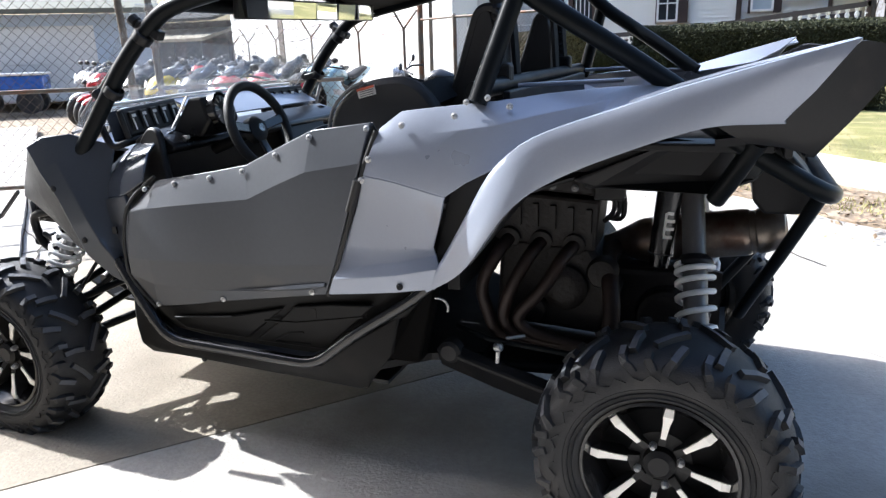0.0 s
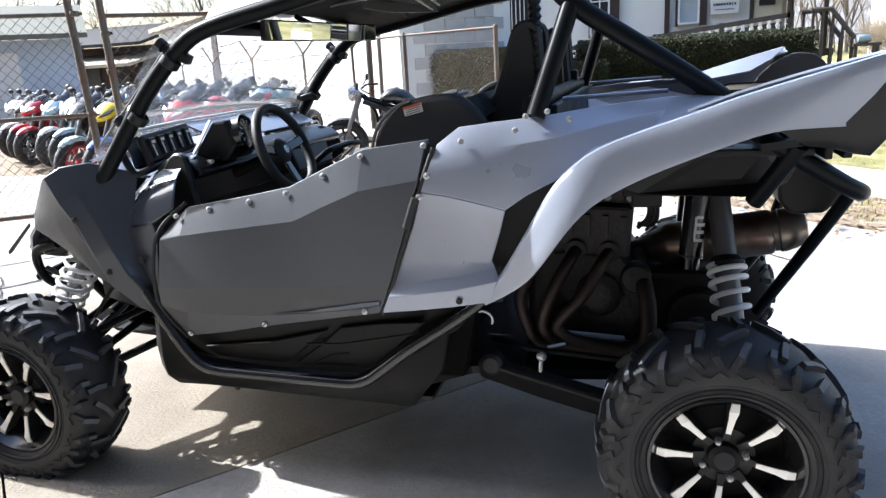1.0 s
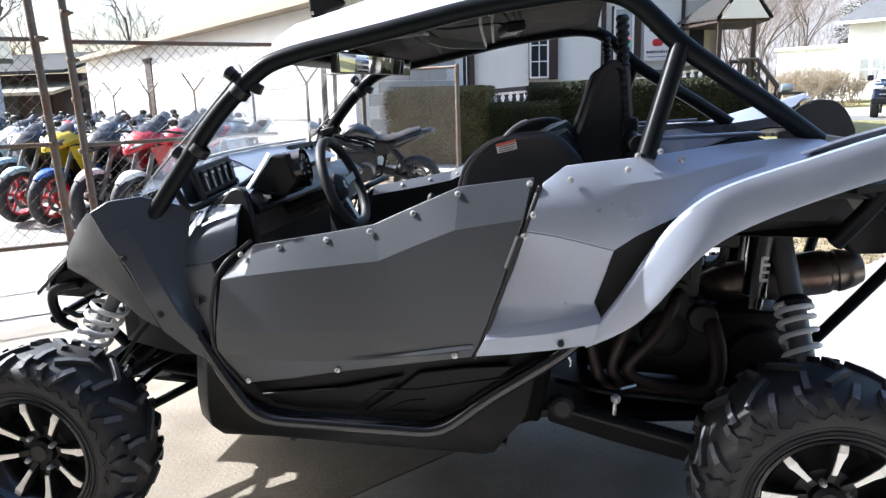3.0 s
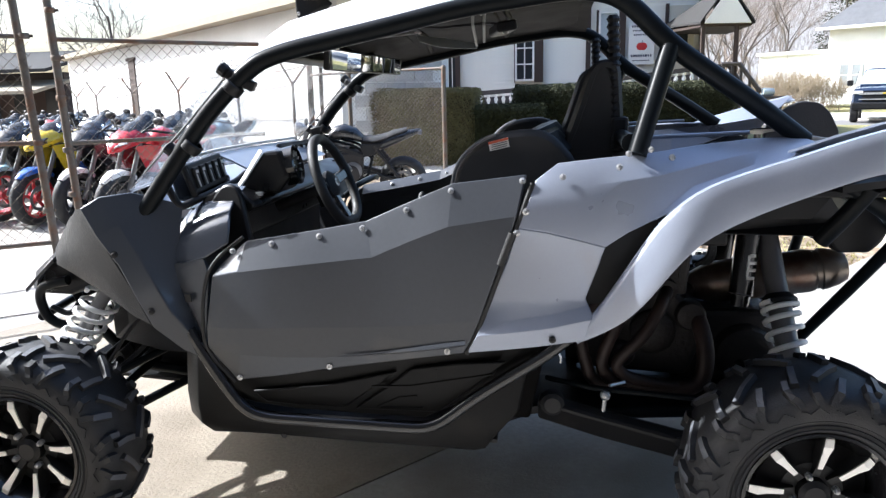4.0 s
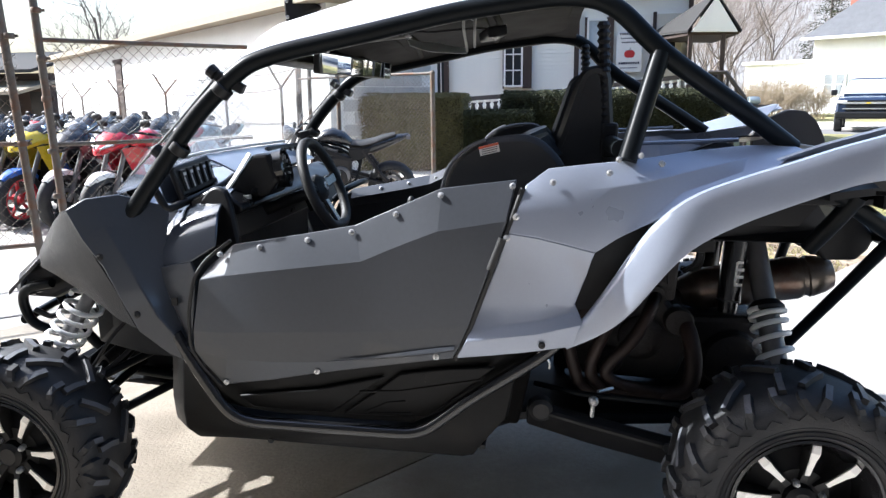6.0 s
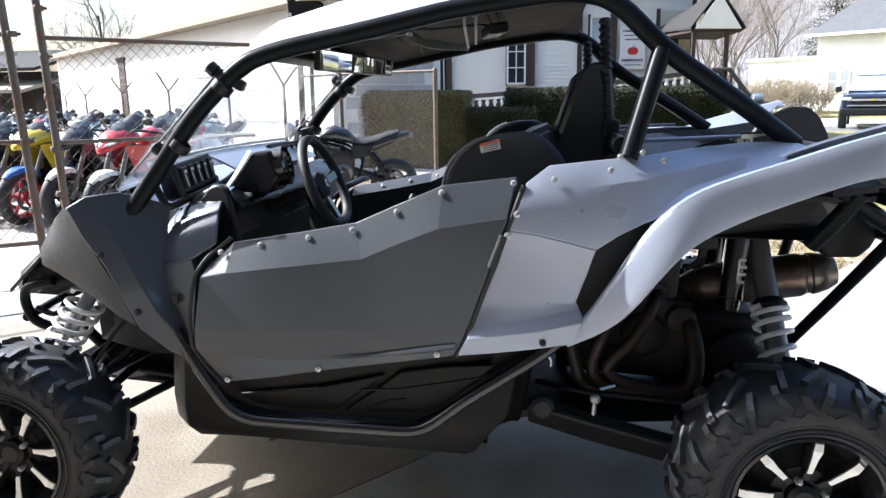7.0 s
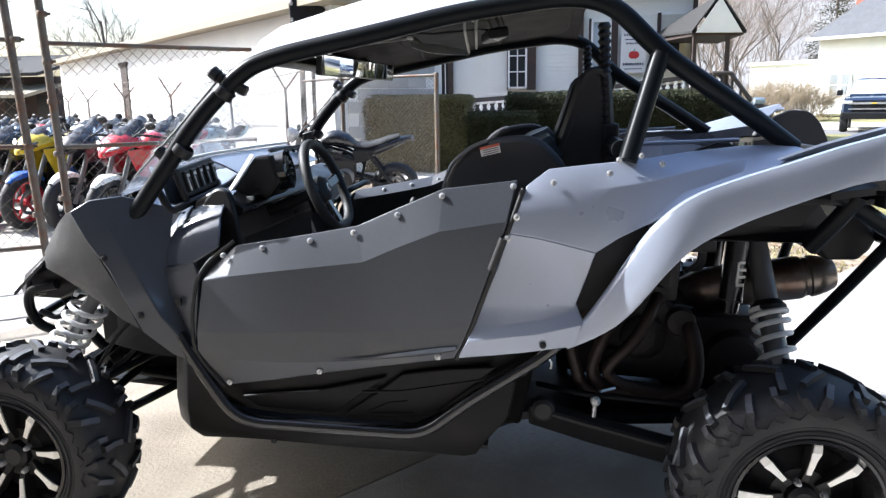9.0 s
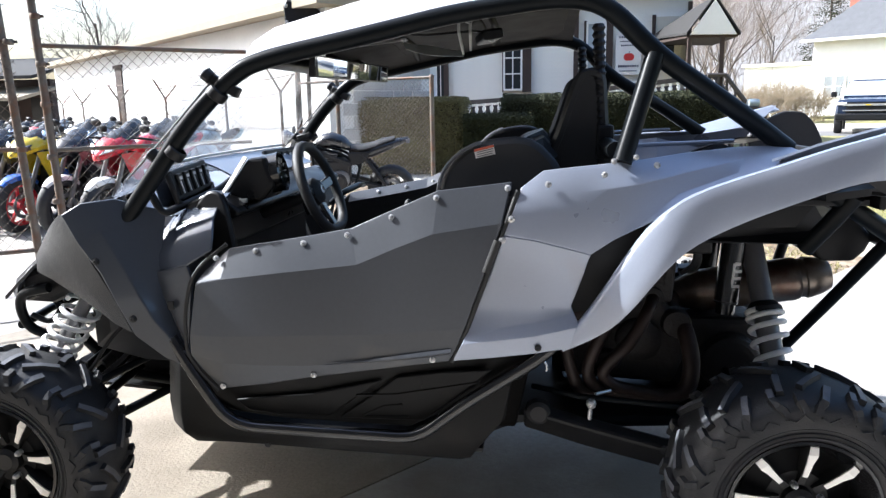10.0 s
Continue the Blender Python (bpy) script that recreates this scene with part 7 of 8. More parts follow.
    bm = bmesh.new()
    rod(bm, ra, ra.lerp(rc, 0.86), 0.039, seg=18)
    rod(bm, ra.lerp(rc, 0.86), rc, 0.031, seg=16)
    res = part("reservoir", bm, RIM_BLACK, sh, "black shock reservoir with white markings", smooth=40)
    bm = bmesh.new()
    for k in (0.84,):
        lathe(bm, ((0.038, -0.003), (0.0405, 0), (0.038, 0.003)), ra.lerp(rc, k), rc - ra, 18)
    part("band", bm, ALLOY, res)
    # white marking on the reservoir: plain shapes
    u = (rc - ra).normalized()
    o = Vector((0.35, s * 0.94, 0)).normalized()
    t = u.cross(o).normalized()
    for f, du, wv in ((0.34, 0.0, 0.012), (0.43, 0.0, 0.020), (0.52, 0.0, 0.020), (0.62, 0.0, 0.017)):
        p = ra.lerp(rc, f) + o * 0.0385
        bm = bmesh.new()
        span(bm, p - t * wv * 0.8, p + t * wv * 0.8, 0.010, 0.004, up=o)
        part("marking_bar", bm, LABEL_WHITE, res)
    bm = bmesh.new()
    p = ra.lerp(rc, 0.47) + o * 0.0375 + t * 0.012
    span(bm, p - u * 0.035, p + u * 0.035, 0.007, 0.004, up=o)
    part("marking_bar", bm, LABEL_WHITE, res)
    # trailing arm and links
    bm = bmesh.new()
    sheet(bm, [both([(0.42, 0.44, 0.425), (0.62, 0.47, 0.385), (0.85, 0.51, 0.345), (1.18, 0.56, 0.34)], s), both([(0.42, 0.40, 0.345), (0.62, 0.43, 0.300), (0.85, 0.47, 0.262), (1.18, 0.52, 0.275)], s)], 0.05)
    part("trailing_arm", bm, BLACK, buggy, "black rear trailing arm", bevel=0.012)
    for pts, r in (([(0.98, 0.14, 0.40), (1.16, 0.58, 0.285)], 0.013), ([(1.24, 0.14, 0.52), (1.20, 0.58, 0.430)], 0.013), ([(1.10, 0.16, 0.48), (1.155, 0.66, 0.340)], 0.018)):
        bm = bmesh.new()
        tube(bm, both(pts, s), r, 10)
        part("rear_link", bm, TUBE, buggy, smooth=60)
    bm = bmesh.new()
    block(bm, (1.155, s * 0.60, 0.36), (0.09, 0.08, 0.22))
    part("rear_knuckle", bm, ENGINE, buggy, bevel=0.015)
    # anti-roll bar link with its bright ball joint
    bm = bmesh.new()
    bmesh.ops.create_uvsphere(bm, u_segments=12, v_segments=8, radius=0.017, matrix=Matrix.Translation((0.634, s * 0.435, 0.452)))
    rod(bm, (0.634, s * 0.435, 0.45), (0.628, s * 0.435, 0.375), 0.007, seg=8)
    block(bm, (0.628, s * 0.435, 0.370), (0.022, 0.02, 0.022))
    rod(bm, (0.650, s * 0.40, 0.470), (0.70, s * 0.36, 0.468), 0.006, seg=8)
    part("sway_link", bm, CHROME, buggy, "bright anti-roll bar link", smooth=40)
    bm = bmesh.new()
    tube(bm, both([(0.45, 0.30, 0.45), (0.60, 0.40, 0.46), (1.0, 0.42, 0.44)], s), 0.010, 8)
    part("sway_bar", bm, TUBE, buggy, smooth=60)
    bm = bmesh.new()
    lathe(bm, ((0.026, -0.03), (0.038, -0.02), (0.038, 0.02), (0.026, 0.03), (0.012, 0.031)), (0.47, s * 0.42, 0.415), (0, 1, 0), 16)
    part("arm_bushing", bm, RUBBER, buggy, smooth=40)
    bm = bmesh.new()
    tube(bm, both([(0.462 + 0.032 * math.cos(a), 0.50, 0.592 + 0.030 * math.sin(a)) for a in (1.9, 1.5, 1.1, 0.7, 0.3, -0.1, -0.4)], s), 0.004, 6)
    part("hose_clamp", bm, CHROME, buggy, smooth=40)


# ---- wheels ----
def wheel_set(cx, s, width, twist, name):
    """A tyre with bar lugs on a black and machined alloy wheel; the rim is the part, the rest hangs under it."""
    R, Z = 0.338, 0.334
    face = s * 0.800
    mid_y = face - s * (width * 0.5 - 0.012)
    axis = Vector((0, s, 0))
    c = Vector((cx, mid_y, Z))
    h = width / 2
    bm = bmesh.new()
    lathe(bm, ((0.172, -h + 0.03), (0.192, -h + 0.02), (0.194, -h + 0.03), (0.176, -h + 0.05), (0.160, -h + 0.08), (0.158, h - 0.10), (0.168, h - 0.055), (0.178, h - 0.035), (0.192, h - 0.026), (0.196, h - 0.018), (0.194, h - 0.010), (0.186, h - 0.008), (0.180, h - 0.020), (0.172, h - 0.035), (0.152, h - 0.06), (0.150, h - 0.12), (0.148, -h + 0.06)), c, axis, 48, closed=True)
    rimo = part(name, bm, RIM_BLACK, buggy, "black alloy wheel with machined spokes and a knobbly tyre", smooth=40)
    # inner disc
    bm = bmesh.new()
    lathe(bm, ((0.155, h - 0.130), (0.150, h - 0.115), (0.085, h - 0.085), (0.080, h - 0.075), (0.030, h - 0.072), (0.028, h - 0.085)), c, axis, 40)
    part("wheel_disc", bm, BLACK_EDGE, rimo, smooth=40)
    # tyre body
    bm = bmesh.new()
    prof = [(0.190, -h + 0.02), (0.205, -h + 0.005), (0.240, -h - 0.006), (0.280, -h - 0.002), (0.296, -h + 0.006), (0.309, -h + 0.030), (0.320, -h * 0.5), (0.3255, 0.0), (0.320, h * 0.5), (0.309, h - 0.030), (0.296, h - 0.006), (0.280, h + 0.002), (0.240, h + 0.006), (0.205, h - 0.004), (0.194, h - 0.016), (0.186, h - 0.03), (0.186, -h + 0.03)]
    lathe(bm, prof, c, axis, 56, closed=True)
    tyre = part("tyre", bm, RUBBER, rimo, "black knobbly off-road tyre", smooth=50)
    # fine sidewall ribs
    bm = bmesh.new()
    for k in range(3):
        r = 0.212 + 0.012 * k
        lathe(bm, ((r - 0.002, h + 0.0015), (r, h + 0.0065), (r + 0.002, h + 0.0015)), c, axis, 56, cap=False)
    part("sidewall_rib", bm, RUBBER, tyre, smooth=60)

    def skin(a, u):
        """A point of the tyre's skin: u runs from the crown (0) to the shoulder (1) and down the sidewall (2), negative on the far side."""
        e, v = (1 if u >= 0 else -1), abs(u)
        if v <= 1:
            r, o = 0.3255 - 0.022 * v ** 2.4, v * (h - 0.006)
        else:
            f = v - 1
            r, o = 0.3035 - 0.075 * f, h - 0.006 + 0.014 * math.sin(min(1.0, f * 1.6) * math.pi / 2)
        return c + Vector((math.cos(a) * r, 0, math.sin(a) * r)) + axis * (e * o)

    def lug(bm, line, wide, rise):
        """A rubber bar along a line of (angle, u), flanks sloping; its top faces take the second material, worn and
        lightened for sky sheen.
        """
        rings = []
        pts = [skin(a, u) for a, u in line]
        for i, (a, u) in enumerate(line):
            t = (pts[min(i + 1, len(pts) - 1)] - pts[max(i - 1, 0)]).normalized()
            n = (skin(a + 0.01, u) - skin(a - 0.01, u)).cross(skin(a, u + 0.02) - skin(a, u - 0.02)).normalized()
            if n.dot(pts[i] - c) < 0:
                n = -n
            side = n.cross(t).normalized()
            q = rise * (0.55 if abs(u) > 1.05 else 1.0) * (0.35 if abs(u) > 1.5 else 1.0)
            rings.append([bm.verts.new(p) for p in (pts[i] - side * wide / 2 - n * 0.004, pts[i] - side * wide * 0.36 + n * q, pts[i] + side * wide * 0.36 + n * q, pts[i] + side * wide / 2 - n * 0.004)])
        for p, q in zip(rings, rings[1:]):
            for i in range(3):
                f = bm.faces.new((p[i], p[i + 1], q[i + 1], q[i]))
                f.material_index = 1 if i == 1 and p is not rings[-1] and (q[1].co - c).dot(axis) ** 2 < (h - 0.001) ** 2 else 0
        bm.faces.new(rings[0])
        bm.faces.new(rings[-1][::-1])

    bm = bmesh.new()
    N = 10
    st = 2 * math.pi / N
    for k in range(N):
        for e in (-1, 1):
            a = k * st + (st * 0.5 if e > 0 else 0) + radians(twist)
            jit = 0.012 * math.sin(k * 2.3 + e)
            lug(bm, [(a + 0.00 + jit, e * 0.06), (a + 0.12, e * 0.34), (a + 0.23, e * 0.62)], 0.022, 0.0135)
            lug(bm, [(a + 0.35, e * 0.16), (a + 0.375, e * 0.45), (a + 0.385 + jit, e * 0.76)], 0.023, 0.0135)
            lug(bm, [(a + 0.02, e * 0.60), (a + 0.055, e * 0.82), (a + 0.085, e * 1.0), (a + 0.12, e * 1.16), (a + 0.14, e * 1.36)], 0.024, 0.0120)
            lug(bm, [(a + 0.27, e * 0.80), (a + 0.275, e * 1.0), (a + 0.25, e * 1.15), (a + 0.235, e * 1.30)], 0.022, 0.0115)
            lug(bm, [(a + 0.46, e * 0.62), (a + 0.475, e * 0.86), (a + 0.455, e * 1.02), (a + 0.42, e * 1.16), (a + 0.40, e * 1.32)], 0.022, 0.0120)
    tread = tagged(part("tread", bm, RUBBER, tyre, "bar lugs of the tread, grey tops scuffed and lightened for sky sheen"), kind="stuff")
    tread.data.materials.append(LUG_SCUFF_SHEEN)
    # thin zigzag ribs moulded on the sidewall
    bm = bmesh.new()
    for k in range(N * 2):
        a = k * st / 2
        ring = [skin(a + 0.02, 1.62), skin(a + 0.10, 1.42), skin(a + 0.18, 1.62), skin(a + 0.26, 1.48)]
        tube(bm, ring, 0.0025, 4)
    tagged(part("shoulder_ribs", bm, RUBBER, tyre), kind="stuff")

    # spokes: four pairs, dark sides with machined faces
    for j in range(4):
        for half in (-1, 1):
            a = radians(twist + 90 * j + 19 * half)

            def sp(r, da, dy):
                b = a + da / max(r, 0.03)
                return c + Vector((math.cos(b) * r, 0, math.sin(b) * r)) + axis * (h + dy)
            k = half * 0.004
            stations = [(0.050, 0.010, -0.060), (0.082, 0.008, -0.050), (0.122, 0.010, -0.040), (0.150, 0.0145, -0.032), (0.174, 0.012, -0.036)]
            bm = bmesh.new()
            for (r0, w0, d0), (r1, w1, d1) in zip(stations, stations[1:]):
                v = [sp(r0, -w0 + k, d0), sp(r0, w0 + k, d0), sp(r1, w1 + k, d1), sp(r1, -w1 + k, d1)]
                slab(bm, v, axis * -0.045)
            spoke = part("spoke", bm, BLACK_EDGE, rimo)
            bm = bmesh.new()
            for (r0, w0, d0), (r1, w1, d1) in zip(stations[1:], stations[2:]):
                v = [sp(r0 if r0 > 0.1 else 0.078, -w0 * 0.8 + k, d0 + 0.001), sp(r0 if r0 > 0.1 else 0.078, w0 * 0.8 + k, d0 + 0.001), sp(min(r1, 0.171), w1 * 0.85 + k, d1 + 0.001), sp(min(r1, 0.171), -w1 * 0.85 + k, d1 + 0.001)]
                slab(bm, v, axis * 0.004)
            part("machined_face", bm, MACHINED, spoke)
    bm = bmesh.new()
    lathe(bm, ((0.042, -0.075), (0.040, -0.050), (0.030, -0.044), (0.026, -0.040), (0.016, -0.040), (0.001, -0.040)), c + axis * h, axis, 24)
    part("hub_cap", bm, BLACK, rimo, smooth=35)
    for j in range(4):
        a = radians(twist + 90 * j + 45)
        p = c + Vector((math.cos(a) * 0.055, 0, math.sin(a) * 0.055)) + axis * (h - 0.058)
        bm = bmesh.new()
        lathe(bm, ((0.010, 0.0), (0.010, 0.014), (0.006, 0.022), (0.001, 0.024)), p, axis, 6)
        part("lug_nut", bm, CHROME, rimo)
    bm = bmesh.new()
    lathe(bm, ((0.10, -0.05), (0.10, -0.044), (0.03, -0.044)), c, axis, 28)
    part("brake_disc", bm, ALLOY, rimo)
    return rimo


wheel_set(-1.150, -1, 0.235, 77, "front_wheel")
wheel_set(1.155, -1, 0.285, 63, "rear_wheel")
wheel_set(-1.150, 1, 0.235, 30, "front_wheel")
wheel_set(1.155, 1, 0.285, 12, "rear_wheel")


# ---- parked motorcycles ----
def paint(name, colour):
    return surface(name, colour, 0.28, 0.0, 0.05, 6, 80, coat=0.5)


PAINTS = {k: paint(k + "_bike_paint", v) for k, v in dict(red=(0.50, 0.02, 0.03), yellow=(0.72, 0.52, 0.02), blue=(0.02, 0.10, 0.45), white=(0.75, 0.75, 0.75), black=(0.015, 0.015, 0.017), silver=(0.40, 0.42, 0.45), green=(0.10, 0.38, 0.06), sky=(0.34, 0.50, 0.60), orange=(0.60, 0.16, 0.02)).items()}
SCREEN = glass("smoked_screen", (0.26, 0.30, 0.36), 0.05, film=0.05)


def loft(bm, rings):
    """A closed skin through rings of equal length."""
    vs = [[bm.verts.new(p) for p in r] for r in rings]
    n = len(vs[0])
    for a, c in zip(vs, vs[1:]):
        for i in range(n):
            bm.faces.new((a[i], a[(i + 1) % n], c[(i + 1) % n], c[i]))
    bm.faces.new(vs[0][::-1])
    bm.faces.new(vs[-1])


def oval(x, z, w, h, n=12, tilt=0.0):
    return [(x + tilt * math.sin(2 * math.pi * k / n) * h, math.cos(2 * math.pi * k / n) * w, z + math.sin(2 * math.pi * k / n) * h) for k in range(n)]


def motorcycle(at, heading, first, second, label, naked=False, rims=None):
    """A sport motorcycle: x forward, front wheel at x = 0.70."""
    a, b = PAINTS[first], PAINTS[second]
    rims = rims or RIM_BLACK
    lower = PAINTS["black"] if first in ("yellow", "red", "silver") else a
    m = thing("motorcycle", label, "motorcycle", group="motorcycles parked in the yard")

    def wheel(x, w, nm):
        bm = bmesh.new()
        lathe(bm, ((0.215, -w), (0.250, -w * 1.05), (0.285, -w * 0.8), (0.300, 0), (0.285, w * 0.8), (0.250, w * 1.05), (0.215, w), (0.210, 0)), (x, 0, 0.300), (0, 1, 0), 28, closed=True)
        tyre = part(nm, bm, RUBBER, m, smooth=50)
        bm = bmesh.new()
        lathe(bm, ((0.190, -w * 0.8), (0.218, -w * 0.9), (0.218, w * 0.9), (0.190, w * 0.8)), (x, 0, 0.300), (0, 1, 0), 28, closed=True)
        lathe(bm, ((0.045, -w), (0.045, w)), (x, 0, 0.300), (0, 1, 0), 12)
        for k in range(5):
            t = radians(72 * k + 10)
            span(bm, (x, 0, 0.3), (x + math.cos(t) * 0.2, 0, 0.3 + math.sin(t) * 0.2), 0.03, 0.02, up=(0, 1, 0))
        part("rim", bm, rims, tyre, smooth=30)
        for s in (-1, 1):
            bm = bmesh.new()
            lathe(bm, ((0.135, -0.003), (0.135, 0.003), (0.10, 0.003), (0.10, -0.003)), (x, s * (w + 0.012), 0.300), (0, 1, 0), 24, closed=True)
            part("brake_disc", bm, ALLOY, tyre)

    wheel(0.70, 0.055, "front_wheel")
    wheel(-0.70, 0.085, "rear_wheel")
    for s in (-1, 1):
        bm = bmesh.new()
        tube(bm, [(0.70, s * 0.095, 0.30), (0.47, s * 0.095, 0.92)], 0.025, 10)
        part("fork_leg", bm, ALLOY, m, smooth=60)
    bm = bmesh.new()
    rows = []
    for k in range(9):
        t = radians(44 + 11 * k)
        w = 0.40 + 0.55 * min(1.0, k / 3)
        rows.append([(0.70 + math.cos(t) * r, y * w, 0.30 + math.sin(t) * r) for y, r in ((-0.075, 0.27), (-0.06, 0.312), (0, 0.322), (0.06, 0.312), (0.075, 0.27))])
    sheet(bm, rows, 0.006)
    part("front_mudguard", bm, PAINTS["black"] if second == "silver" else b, m, smooth=50)
    bm = bmesh.new()
    loft(bm, [oval(0.22, 0.84, 0.07, 0.05), oval(0.14, 0.88, 0.115, 0.085), oval(0.02, 0.90, 0.13, 0.095), oval(-0.12, 0.86, 0.10, 0.085), oval(-0.22, 0.80, 0.07, 0.05)])
    part("tank", bm, a, m, smooth=60)
    bm = bmesh.new()
    loft(bm, [oval(-0.20, 0.80, 0.10, 0.05), oval(-0.34, 0.80, 0.13, 0.05), oval(-0.50, 0.84, 0.11, 0.05), oval(-0.58, 0.88, 0.10, 0.045), oval(-0.74, 0.93, 0.07, 0.03)])
    part("seat", bm, FABRIC, m, smooth=60)
    bm = bmesh.new()
    loft(bm, [oval(-0.30, 0.70, 0.11, 0.07), oval(-0.50, 0.78, 0.12, 0.08), oval(-0.74, 0.87, 0.09, 0.06), oval(-0.90, 0.92, 0.04, 0.03)])
    part("tail", bm, a, m, smooth=60)
    bm = bmesh.new()
    block(bm, (0.02, 0, 0.50), (0.44, 0.34, 0.34))
    lathe(bm, ((0.12, -0.2), (0.12, 0.2), (0.06, 0.22)), (-0.06, 0, 0.42), (0, 1, 0), 18)
    part("engine", bm, ENGINE, m, bevel=0.03)
    bm = bmesh.new()
    for s in (-1, 1):
        span(bm, (0.42, s * 0.10, 0.84), (-0.20, s * 0.13, 0.62), 0.05, 0.09, up=(0, 1, 0))
        span(bm, (-0.16, s * 0.11, 0.44), (-0.70, s * 0.12, 0.30), 0.04, 0.07, up=(0, 1, 0))
        span(bm, (-0.16, s * 0.09, 0.66), (-0.62, s * 0.08, 0.84), 0.03, 0.05, up=(0, 1, 0))
    part("frame", bm, BLACK, m, bevel=0.008)
    if not naked:
        for s in (-1, 1):
            bm = bmesh.new()
            sheet(bm, [[(0.56, s * 0.10, 0.84), (0.44, s * 0.155, 0.86), (0.30, s * 0.175, 0.84), (0.14, s * 0.16, 0.78)],
                       [(0.52, s * 0.13, 0.72), (0.42, s * 0.185, 0.71), (0.26, s * 0.21, 0.68), (0.04, s * 0.19, 0.64)],
                       [(0.42, s * 0.13, 0.58), (0.34, s * 0.19, 0.57), (0.18, s * 0.205, 0.53), (-0.06, s * 0.18, 0.52)]], 0.008)
            side = part("side_fairing", bm, a, m, smooth=25)
            bm = bmesh.new()
            sheet(bm, [[(0.36, s * 0.199, 0.68), (0.20, s * 0.216, 0.66), (0.04, s * 0.196, 0.63)], [(0.32, s * 0.20, 0.60), (0.16, s * 0.213, 0.57), (-0.02, s * 0.19, 0.55)]], 0.006)
            part("fairing_stripe", bm, b, side)
            bm = bmesh.new()
            sheet(bm, [[(0.40, s * 0.12, 0.57), (0.32, s * 0.18, 0.56), (0.16, s * 0.195, 0.52), (-0.08, s * 0.17, 0.51)],
                       [(0.36, s * 0.09, 0.42), (0.28, s * 0.16, 0.38), (0.12, s * 0.17, 0.34), (-0.20, s * 0.14, 0.34)],
                       [(0.30, s * 0.03, 0.30), (0.22, s * 0.08, 0.25), (0.08, s * 0.09, 0.23), (-0.22, s * 0.07, 0.26)]], 0.008)
            part("belly_fairing", bm, lower, m, smooth=25)
        bm = bmesh.new()
        loft(bm, [oval(0.80, 0.80, 0.025, 0.018), oval(0.74, 0.835, 0.085, 0.05), oval(0.62, 0.895, 0.145, 0.075, tilt=0.4), oval(0.50, 0.93, 0.165, 0.085, tilt=0.4), oval(0.38, 0.92, 0.15, 0.07)])
        nose = part("nose_fairing", bm, a, m, smooth=45)
        bm = bmesh.new()
        ys = (-1, -0.7, -0.35, 0, 0.35, 0.7, 1)
        sheet(bm, [[(0.62 - 0.05 * y * y, y * 0.135, 0.975 - 0.03 * y * y) for y in ys], [(0.50 - 0.07 * y * y, y * 0.145, 1.06 - 0.06 * y * y) for y in ys], [(0.38 - 0.06 * y * y, y * 0.13, 1.08 - 0.06 * y * y) for y in ys], [(0.31 - 0.03 * y * y, y * 0.09, 1.14 - 0.04 * y * y) for y in ys]], 0.004)
        part("windscreen", bm, SCREEN, m, smooth=60)
        for s in (-1, 1):
            bm = bmesh.new()
            slab(bm, [(0.775, s * 0.03, 0.832), (0.70, s * 0.125, 0.880), (0.655, s * 0.142, 0.925), (0.70, s * 0.06, 0.895)], (0.012, s * 0.006, 0.012))
            part("headlight", bm, WINDOW_DARK if first in ("yellow", "black") else CHROME, nose, bevel=0.004)
            bm = bmesh.new()
            tube(bm, [(0.52, s * 0.14, 0.98), (0.46, s * 0.24, 1.08)], 0.008, 6)
            bmesh.ops.create_uvsphere(bm, u_segments=10, v_segments=8, radius=0.055, matrix=Matrix.Translation((0.45, s * 0.28, 1.10)) @ Matrix.Diagonal((0.4, 1.2, 0.7, 1)))
            part("mirror", bm, BLACK, m, smooth=60)
    else:
        for k in range(8):
            bm = bmesh.new()
            block(bm, (0.14 - 0.012 * k, 0, 0.56 + 0.026 * k), (0.20, 0.30, 0.011))
            part("cylinder_fin", bm, ALLOY, m)
        for s in (-1, 1):
            bm = bmesh.new()
            tube(bm, soften([(0.44, s * 0.05, 0.90), (0.26, s * 0.14, 0.72), (0.22, s * 0.15, 0.40), (0.05, s * 0.15, 0.27), (-0.26, s * 0.14, 0.36), (-0.32, s * 0.13, 0.60), (-0.10, s * 0.12, 0.74), (0.40, s * 0.05, 0.86)], 0.06), 0.018, 8)
            part("frame_tube", bm, TUBE, m, smooth=50)
            bm = bmesh.new()
            slab(bm, [(-0.16, s * 0.11, 0.76), (-0.20, s * 0.12, 0.60), (-0.36, s * 0.12, 0.64), (-0.46, s * 0.11, 0.78)], (0, s * 0.03, 0))
            part("side_cover", bm, BLACK, m, bevel=0.012)
            bm = bmesh.new()
            lathe(bm, ((0.115, -0.02), (0.11, 0.02), (0.08, 0.035), (0.02, 0.04)), (-0.08, s * 0.17, 0.44), (0, s, 0), 18)
            part("clutch_cover", bm, ALLOY, m, smooth=40)
            bm = bmesh.new()
            rod(bm, (-0.34, s * 0.13, 0.74), (-0.64, s * 0.14, 0.36), 0.022)
            coil(bm, (-0.36, s * 0.13, 0.71), (-0.56, s * 0.14, 0.46), 0.032, 0.006, 7)
            part("rear_shock", bm, ENGINE, m, smooth=50)
        bm = bmesh.new()
        block(bm, (-0.90, 0, 0.90), (0.05, 0.12, 0.05))
        part("tail_light", bm, ALLOY, m, bevel=0.01)
        bm = bmesh.new()
        lathe(bm, ((0.04, -0.10), (0.09, -0.02), (0.095, 0.02), (0.07, 0.04)), (0.58, 0, 0.92), (1, 0, -0.1), 18)
        part("headlight", bm, CHROME, m, smooth=40)
